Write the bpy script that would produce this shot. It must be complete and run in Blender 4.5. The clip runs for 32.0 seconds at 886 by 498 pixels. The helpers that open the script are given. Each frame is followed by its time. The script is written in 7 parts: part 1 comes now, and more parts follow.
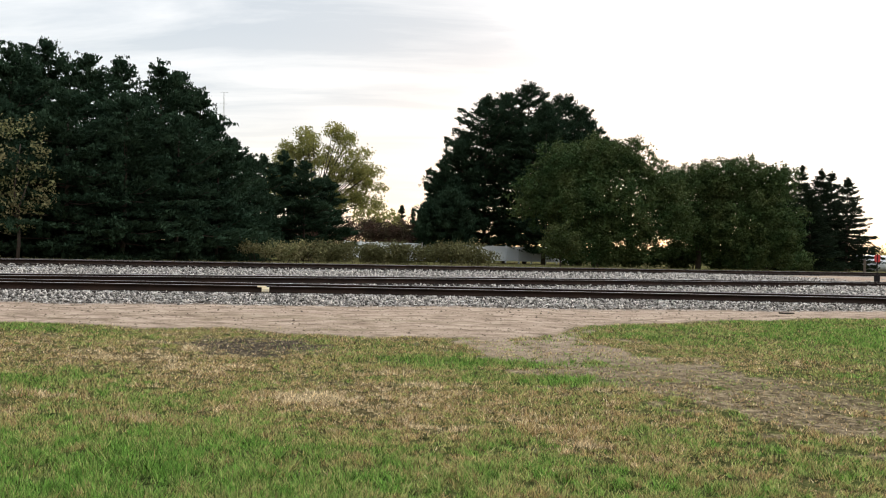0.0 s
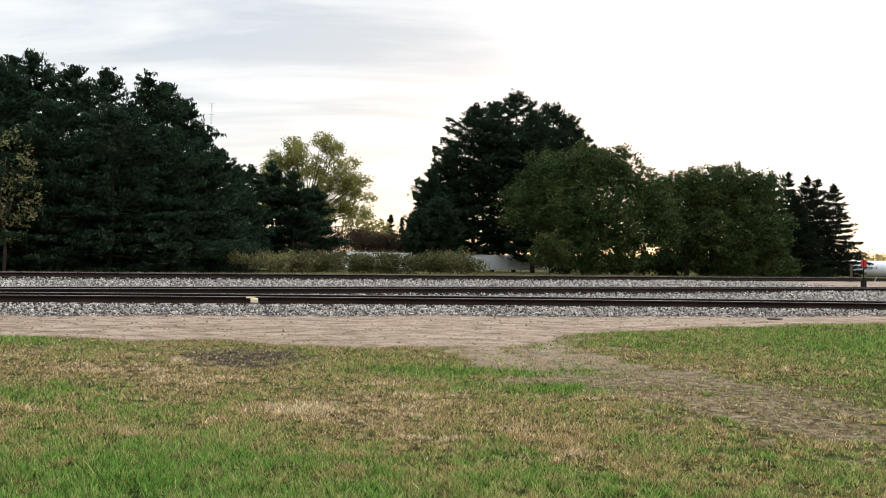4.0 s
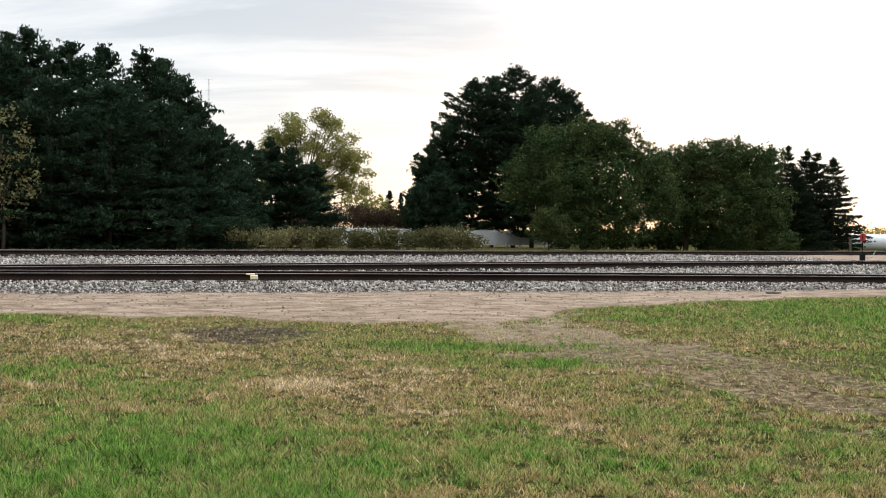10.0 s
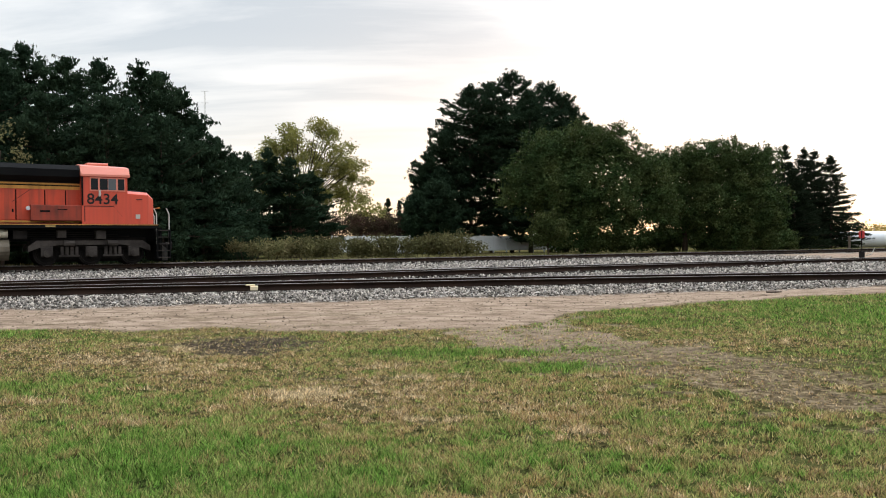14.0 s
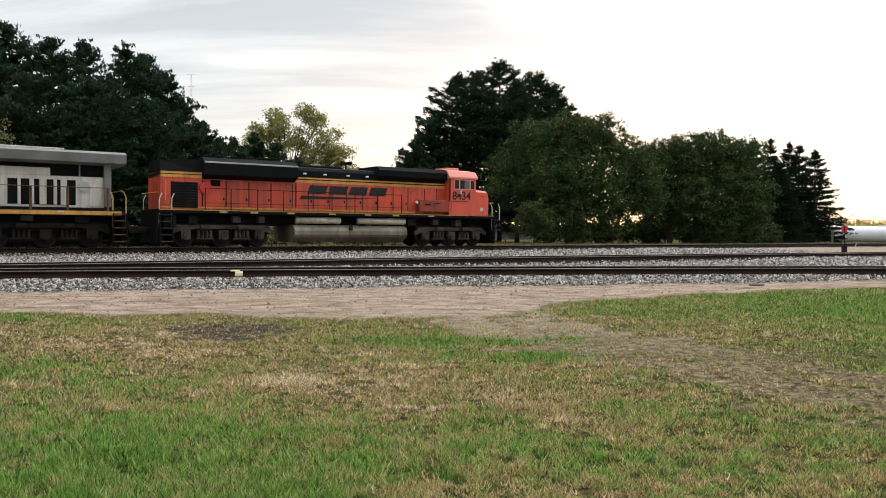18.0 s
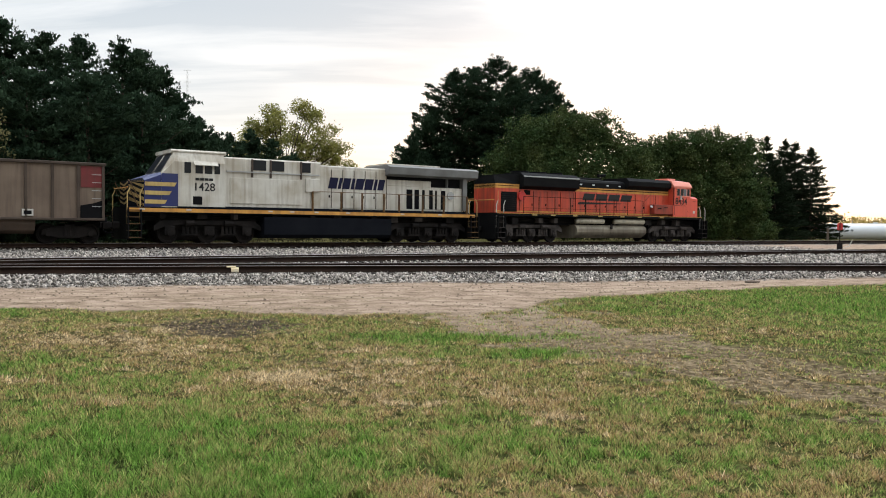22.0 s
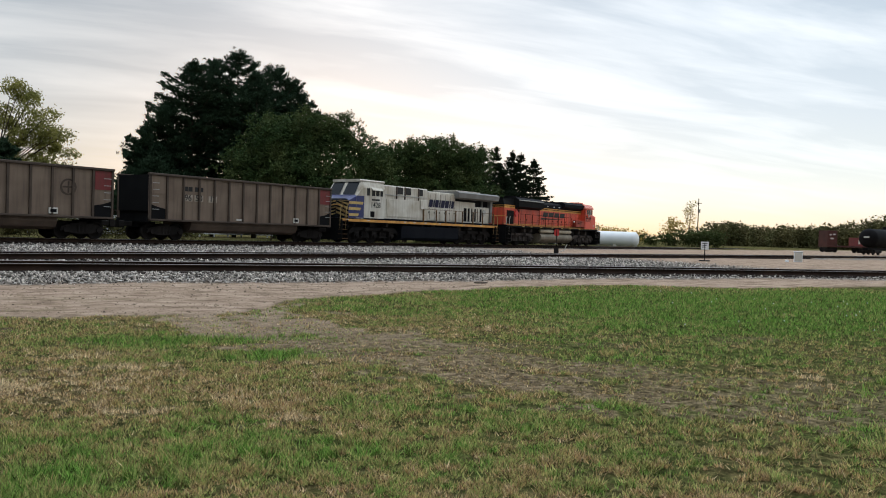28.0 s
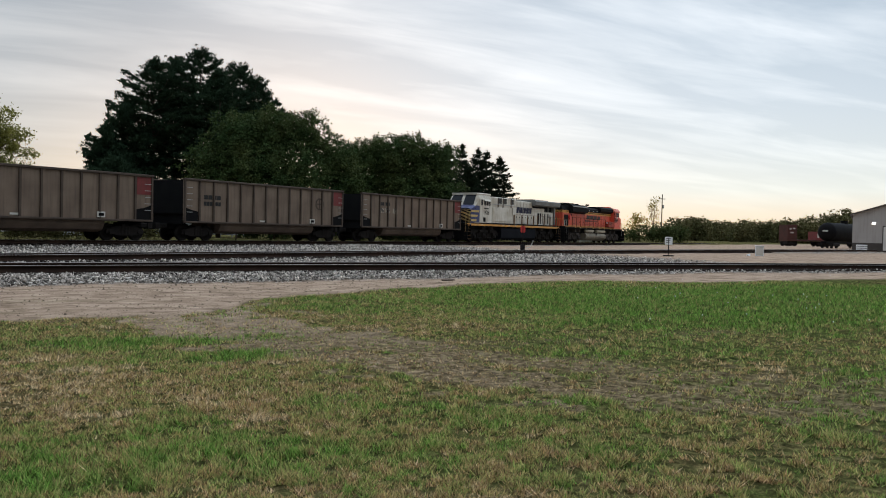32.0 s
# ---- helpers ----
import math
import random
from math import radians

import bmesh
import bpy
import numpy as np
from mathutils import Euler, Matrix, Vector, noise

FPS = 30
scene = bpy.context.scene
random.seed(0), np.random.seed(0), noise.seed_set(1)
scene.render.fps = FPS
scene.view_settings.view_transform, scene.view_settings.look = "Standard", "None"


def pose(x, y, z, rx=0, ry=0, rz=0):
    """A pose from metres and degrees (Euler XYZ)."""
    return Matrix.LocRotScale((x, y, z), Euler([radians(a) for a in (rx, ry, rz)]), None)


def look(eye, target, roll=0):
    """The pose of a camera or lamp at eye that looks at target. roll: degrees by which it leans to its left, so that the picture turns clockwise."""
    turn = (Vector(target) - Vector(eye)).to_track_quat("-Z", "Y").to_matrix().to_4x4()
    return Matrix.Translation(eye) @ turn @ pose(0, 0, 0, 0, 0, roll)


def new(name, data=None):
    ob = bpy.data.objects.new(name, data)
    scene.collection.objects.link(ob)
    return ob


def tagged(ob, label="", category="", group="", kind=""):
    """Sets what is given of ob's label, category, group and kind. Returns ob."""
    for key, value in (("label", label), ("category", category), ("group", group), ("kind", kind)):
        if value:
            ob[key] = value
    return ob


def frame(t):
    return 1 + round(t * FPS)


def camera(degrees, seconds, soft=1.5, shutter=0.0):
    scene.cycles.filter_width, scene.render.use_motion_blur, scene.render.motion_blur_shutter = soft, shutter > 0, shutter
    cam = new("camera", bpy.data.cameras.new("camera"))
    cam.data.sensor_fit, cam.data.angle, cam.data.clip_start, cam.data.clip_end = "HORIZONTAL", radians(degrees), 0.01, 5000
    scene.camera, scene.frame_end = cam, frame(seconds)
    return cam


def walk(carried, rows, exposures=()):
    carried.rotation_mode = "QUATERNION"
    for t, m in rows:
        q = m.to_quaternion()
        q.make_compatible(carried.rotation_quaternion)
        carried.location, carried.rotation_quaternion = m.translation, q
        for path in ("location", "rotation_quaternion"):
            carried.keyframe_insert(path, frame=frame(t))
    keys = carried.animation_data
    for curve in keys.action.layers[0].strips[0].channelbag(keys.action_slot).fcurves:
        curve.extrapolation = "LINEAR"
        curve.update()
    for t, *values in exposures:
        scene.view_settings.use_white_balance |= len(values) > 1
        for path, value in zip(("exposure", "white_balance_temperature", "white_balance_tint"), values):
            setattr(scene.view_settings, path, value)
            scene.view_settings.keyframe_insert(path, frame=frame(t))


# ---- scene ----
cam = camera(57.13, 32.0, soft=1.0)
EYE_Z = 1.5
PATH = [
    (0, 0.02, 0.15, -1.55), (0.5, 0.30, 0.25, -1.27), (1, 0.06, 0.68, -1.05), (1.5, -0.37, 0.91, -1.10),
    (2, -0.57, 0.97, -0.98), (2.5, -0.65, 0.98, -0.95), (3, -0.64, 0.96, -0.99), (3.5, -0.69, 0.87, -1.05),
    (5.5, -1.03, 0.65, -0.80), (6, -1.17, 0.49, -0.76), (6.5, -1.25, 0.24, -0.74), (7, -1.26, -0.09, -0.84),
    (7.5, -1.28, -0.47, -0.88), (8, -1.23, -0.68, -0.82), (8.5, -1.13, -0.93, -0.70), (9, -0.91, -1.17, -0.73),
    (9.5, -0.79, -1.09, -0.81), (10, -0.79, -0.90, -0.75), (10.5, -0.83, -0.98, -0.71), (11, -0.83, -1.24, -0.17),
    (11.5, -0.79, -1.40, 0.29), (12, -0.66, -1.33, 0.29), (12.5, -0.72, -0.84, 0.38), (13, -0.82, -0.21, 0.42),
    (13.5, -0.85, -0.14, 0.58), (14, -0.85, -0.44, 0.54), (14.5, -0.95, -0.68, 0.55), (15, -1.31, -0.90, 0.45),
    (15.5, -1.89, -1.10, 0.22), (17.5, -1.89, -1.29, -0.27), (18, -1.82, -1.25, -0.33), (18.5, -1.79, -1.30, -0.36),
    (19, -1.85, -1.37, -0.38), (19.5, -1.96, -1.45, -0.39), (20, -1.97, -1.48, -0.40), (20.5, -1.96, -1.50, -0.33),
    (21, -2.05, -1.50, -0.31), (21.5, -2.09, -1.54, -0.36), (22, -2.08, -1.50, -0.45), (22.5, -2.06, -1.31, -0.55),
    (23, -2.12, -1.14, -0.45), (23.5, -2.39, -1.23, -0.34), (24, -3.27, -1.48, -0.52), (24.5, -5.18, -1.80, -0.94),
    (25, -7.42, -1.94, -1.18), (25.5, -10.15, -1.66, -1.65), (26, -12.81, -1.14, -1.90), (26.5, -14.98, -0.82, -1.89),
    (28.5, -21.26, -1.29, -1.70), (29, -22.13, -1.34, -1.60), (29.5, -22.81, -1.41, -1.56), (30, -23.23, -1.39, -1.65),
    (30.5, -23.36, -1.32, -1.62), (31, -23.23, -1.28, -1.52), (31.5, -22.85, -1.21, -1.39), (32, -22.43, -1.24, -1.24),
]
walk(cam, [(t, pose(0.02 + 0.04 * min(max((t - 24) / 4, 0), 1), 0, EYE_Z, 90 + p, r, y)) for t, y, p, r in PATH],
     exposures=[(0, -0.02, 6500, 9), (13, -0.02, 6500, 9), (15, -0.14, 6500, 9), (18, -0.10, 6500, 9), (22, -0.06, 6500, 9), (24, -0.11, 6500, 9), (26, -0.13, 6350, 8), (29, -0.75, 6080, 7), (32, -0.76, 6050, 7)])

# ---------------------------------------------------------------- sky and light
SUN_AZ, SUN_EL = 12.0, 2.5   # degrees to the right of straight ahead, above the horizon


def make_world():
    w = bpy.data.worlds.new("sky")
    scene.world = w
    w.use_nodes = True
    nt = w.node_tree
    nt.nodes.clear()
    N, L = nt.nodes.new, nt.links.new
    out, bg = N("ShaderNodeOutputWorld"), N("ShaderNodeBackground")
    tc, sep = N("ShaderNodeTexCoord"), N("ShaderNodeSeparateXYZ")
    L(tc.outputs["Generated"], sep.inputs[0])
    sky = N("ShaderNodeTexSky")
    sky.sky_type, sky.sun_disc = "NISHITA", False
    sky.sun_elevation, sky.sun_rotation = radians(SUN_EL), radians(SUN_AZ)
    sky.air_density, sky.dust_density = 1.0, 2.0
    # cloud deck: the view direction projected on a flat layer
    zc = N("ShaderNodeMath"); zc.operation = "MAXIMUM"; zc.inputs[1].default_value = 0.0
    L(sep.outputs["Z"], zc.inputs[0])
    za = N("ShaderNodeMath"); za.operation = "ADD"; za.inputs[1].default_value = 0.13
    L(zc.outputs[0], za.inputs[0])
    dv = N("ShaderNodeVectorMath"); dv.operation = "DIVIDE"
    cmb = N("ShaderNodeCombineXYZ")
    for k in range(3):
        L(za.outputs[0], cmb.inputs[k])
    L(tc.outputs["Generated"], dv.inputs[0]); L(cmb.outputs[0], dv.inputs[1])
    mp = N("ShaderNodeMapping"); mp.inputs["Scale"].default_value = (0.6, 1.9, 0.0)
    mp.inputs["Rotation"].default_value = (0, 0, radians(8))
    L(dv.outputs[0], mp.inputs[0])
    nz = N("ShaderNodeTexNoise"); nz.inputs["Scale"].default_value = 1.5; nz.inputs["Detail"].default_value = 7
    nz.inputs["Roughness"].default_value = 0.55; nz.inputs["Distortion"].default_value = 0.35
    L(mp.outputs[0], nz.inputs["Vector"])
    cr = N("ShaderNodeValToRGB")
    cr.color_ramp.elements[0].position, cr.color_ramp.elements[0].color = 0.42, (0.56, 0.62, 0.69, 1)
    cr.color_ramp.elements[1].position, cr.color_ramp.elements[1].color = 0.70, (0.905, 0.92, 0.945, 1)
    L(nz.outputs["Fac"], cr.inputs[0])
    # towards the horizon the deck thins and turns cream
    er = N("ShaderNodeValToRGB")
    er.color_ramp.elements[0].position, er.color_ramp.elements[0].color = 0.0, (1, 1, 1, 1)
    er.color_ramp.elements[1].position, er.color_ramp.elements[1].color = 0.25, (0, 0, 0, 1)
    e = er.color_ramp.elements.new(0.10); e.color = (0.40, 0.40, 0.40, 1)
    L(zc.outputs[0], er.inputs[0])
    gl = N("ShaderNodeValToRGB")
    gl.color_ramp.elements[0].position, gl.color_ramp.elements[0].color = 0.0, (1.1, 0.78, 0.45, 1)
    gl.color_ramp.elements[1].position, gl.color_ramp.elements[1].color = 0.16, (1.0, 0.995, 0.97, 1)
    e = gl.color_ramp.elements.new(0.055); e.color = (1.03, 0.99, 0.84, 1)
    L(zc.outputs[0], gl.inputs[0])
    mx = N("ShaderNodeMix"); mx.data_type = "RGBA"
    L(er.outputs[0], mx.inputs["Factor"]); L(cr.outputs[0], mx.inputs["A"]); L(gl.outputs[0], mx.inputs["B"])
    # away from the sunset the deck is duller
    dot = N("ShaderNodeVectorMath"); dot.operation = "DOT_PRODUCT"
    dot.inputs[1].default_value = (math.sin(radians(36)), math.cos(radians(36)), 0)
    L(tc.outputs["Generated"], dot.inputs[0])
    mr = N("ShaderNodeMapRange"); mr.interpolation_type = "SMOOTHERSTEP"
    mr.inputs[1].default_value, mr.inputs[2].default_value = 0.72, 1.02
    mr.inputs[3].default_value, mr.inputs[4].default_value = 1.13, 1.68
    L(dot.outputs["Value"], mr.inputs[0])
    bk = N("ShaderNodeMapRange"); bk.interpolation_type = "SMOOTHSTEP"
    bk.inputs[1].default_value, bk.inputs[2].default_value = -0.6, 0.45
    bk.inputs[3].default_value, bk.inputs[4].default_value = 0.55, 1.0
    L(dot.outputs["Value"], bk.inputs[0])
    mb = N("ShaderNodeMath"); mb.operation = "MULTIPLY"
    L(mr.outputs[0], mb.inputs[0]); L(bk.outputs[0], mb.inputs[1])
    # an overcast sky is brightest overhead
    zb = N("ShaderNodeMapRange"); zb.interpolation_type = "SMOOTHSTEP"
    zb.inputs[1].default_value, zb.inputs[2].default_value = 0.28, 0.9
    zb.inputs[3].default_value, zb.inputs[4].default_value = 1.0, 4.3
    L(sep.outputs["Z"], zb.inputs[0])
    mm = N("ShaderNodeMath"); mm.operation = "MULTIPLY"
    L(mb.outputs[0], mm.inputs[0]); L(zb.outputs[0], mm.inputs[1])
    vm = N("ShaderNodeVectorMath"); vm.operation = "SCALE"
    L(mx.outputs["Result"], vm.inputs[0]); L(mm.outputs[0], vm.inputs["Scale"])
    sc = N("ShaderNodeVectorMath"); sc.operation = "SCALE"; sc.inputs["Scale"].default_value = 0.03
    L(sky.outputs[0], sc.inputs[0])
    ad = N("ShaderNodeVectorMath"); ad.operation = "ADD"
    L(vm.outputs[0], ad.inputs[0]); L(sc.outputs[0], ad.inputs[1])
    L(ad.outputs[0], bg.inputs[0])
    bg.inputs[1].default_value = 1.0
    L(bg.outputs[0], out.inputs[0])


make_world()
sun_data = bpy.data.lights.new("sun", "SUN")
sun_data.energy, sun_data.angle, sun_data.color = 0.4, radians(14), (1.0, 0.86, 0.68)
sun = new("sun", sun_data)
sun.matrix_world = look((120 * math.sin(radians(SUN_AZ)), 120 * math.cos(radians(SUN_AZ)), 18), (0, 0, 0))


# ---------------------------------------------------------------- materials
def mat(name, color, rough=0.7, metal=0.0, var=0.25, scale=3.0, grain=40.0, bump=0.15, second=None, island=0.0,
        randomness=0.0, streak=0.0, dirt=None, trans=0.0, spec=None):
    """A surface with large stains, fine grain and relief; second: the stains' colour; streak: runs of dirt down the sides."""
    m = bpy.data.materials.new(name)
    m.use_nodes = True
    nt = m.node_tree
    N, L = nt.nodes.new, nt.links.new
    bs = nt.nodes["Principled BSDF"]
    bs.inputs["Roughness"].default_value, bs.inputs["Metallic"].default_value = rough, metal
    bs.inputs["Specular IOR Level"].default_value = spec if spec is not None else (0.4 if rough < 0.5 else 0.2 if rough < 0.7 else 0.04)
    tc = N("ShaderNodeTexCoord")
    n1 = N("ShaderNodeTexNoise"); n1.inputs["Scale"].default_value = scale; n1.inputs["Detail"].default_value = 6
    n2 = N("ShaderNodeTexNoise"); n2.inputs["Scale"].default_value = grain; n2.inputs["Detail"].default_value = 3
    L(tc.outputs["Object"], n1.inputs["Vector"]); L(tc.outputs["Object"], n2.inputs["Vector"])
    c2 = second or tuple(c * (1 - var) for c in color)
    r1 = N("ShaderNodeMapRange"); r1.inputs[1].default_value, r1.inputs[2].default_value = 0.35, 0.68
    L(n1.outputs["Fac"], r1.inputs[0])
    mx = N("ShaderNodeMix"); mx.data_type = "RGBA"
    mx.inputs["A"].default_value, mx.inputs["B"].default_value = (*color, 1), (*c2, 1)
    L(r1.outputs[0], mx.inputs["Factor"])
    col = mx.outputs["Result"]
    if streak:
        mp = N("ShaderNodeMapping"); mp.inputs["Scale"].default_value = (2.4, 2.4, 0.16)
        L(tc.outputs["Object"], mp.inputs[0])
        n3 = N("ShaderNodeTexNoise"); n3.inputs["Scale"].default_value = 2.2; n3.inputs["Detail"].default_value = 5
        L(mp.outputs[0], n3.inputs["Vector"])
        r3 = N("ShaderNodeMapRange"); r3.inputs[1].default_value, r3.inputs[2].default_value = 0.46, 0.72
        r3.inputs[4].default_value = streak
        L(n3.outputs["Fac"], r3.inputs[0])
        m3 = N("ShaderNodeMix"); m3.data_type = "RGBA"
        m3.inputs["B"].default_value = (*(dirt or (0.06, 0.045, 0.035)), 1)
        L(r3.outputs[0], m3.inputs["Factor"]); L(col, m3.inputs["A"])
        col = m3.outputs["Result"]
    hv = N("ShaderNodeHueSaturation")
    r2 = N("ShaderNodeMapRange"); r2.inputs[3].default_value, r2.inputs[4].default_value = 1 - var, 1 + var
    L(n2.outputs["Fac"], r2.inputs[0])
    val = r2.outputs[0]
    for amount, kind, sock in ((island, "ShaderNodeNewGeometry", "Random Per Island"), (randomness, "ShaderNodeObjectInfo", "Random")):
        if amount:
            g = N(kind)
            rr = N("ShaderNodeMapRange"); rr.inputs[3].default_value, rr.inputs[4].default_value = 1 - amount, 1 + amount
            L(g.outputs[sock], rr.inputs[0])
            mu = N("ShaderNodeMath"); mu.operation = "MULTIPLY"
            L(val, mu.inputs[0]); L(rr.outputs[0], mu.inputs[1])
            val = mu.outputs[0]
    L(val, hv.inputs["Value"]); L(col, hv.inputs["Color"])
    L(hv.outputs[0], bs.inputs["Base Color"])
    if trans:
        tr = N("ShaderNodeBsdfTranslucent"); L(hv.outputs[0], tr.inputs[0])
        ms = N("ShaderNodeMixShader"); ms.inputs[0].default_value = trans
        L(bs.outputs[0], ms.inputs[1]); L(tr.outputs[0], ms.inputs[2])
        L(ms.outputs[0], nt.nodes["Material Output"].inputs[0])
    if bump:
        bp = N("ShaderNodeBump"); bp.inputs["Strength"].default_value = bump; bp.inputs["Distance"].default_value = 0.02
        L(n2.outputs["Fac"], bp.inputs["Height"]); L(bp.outputs[0], bs.inputs["Normal"])
    return m


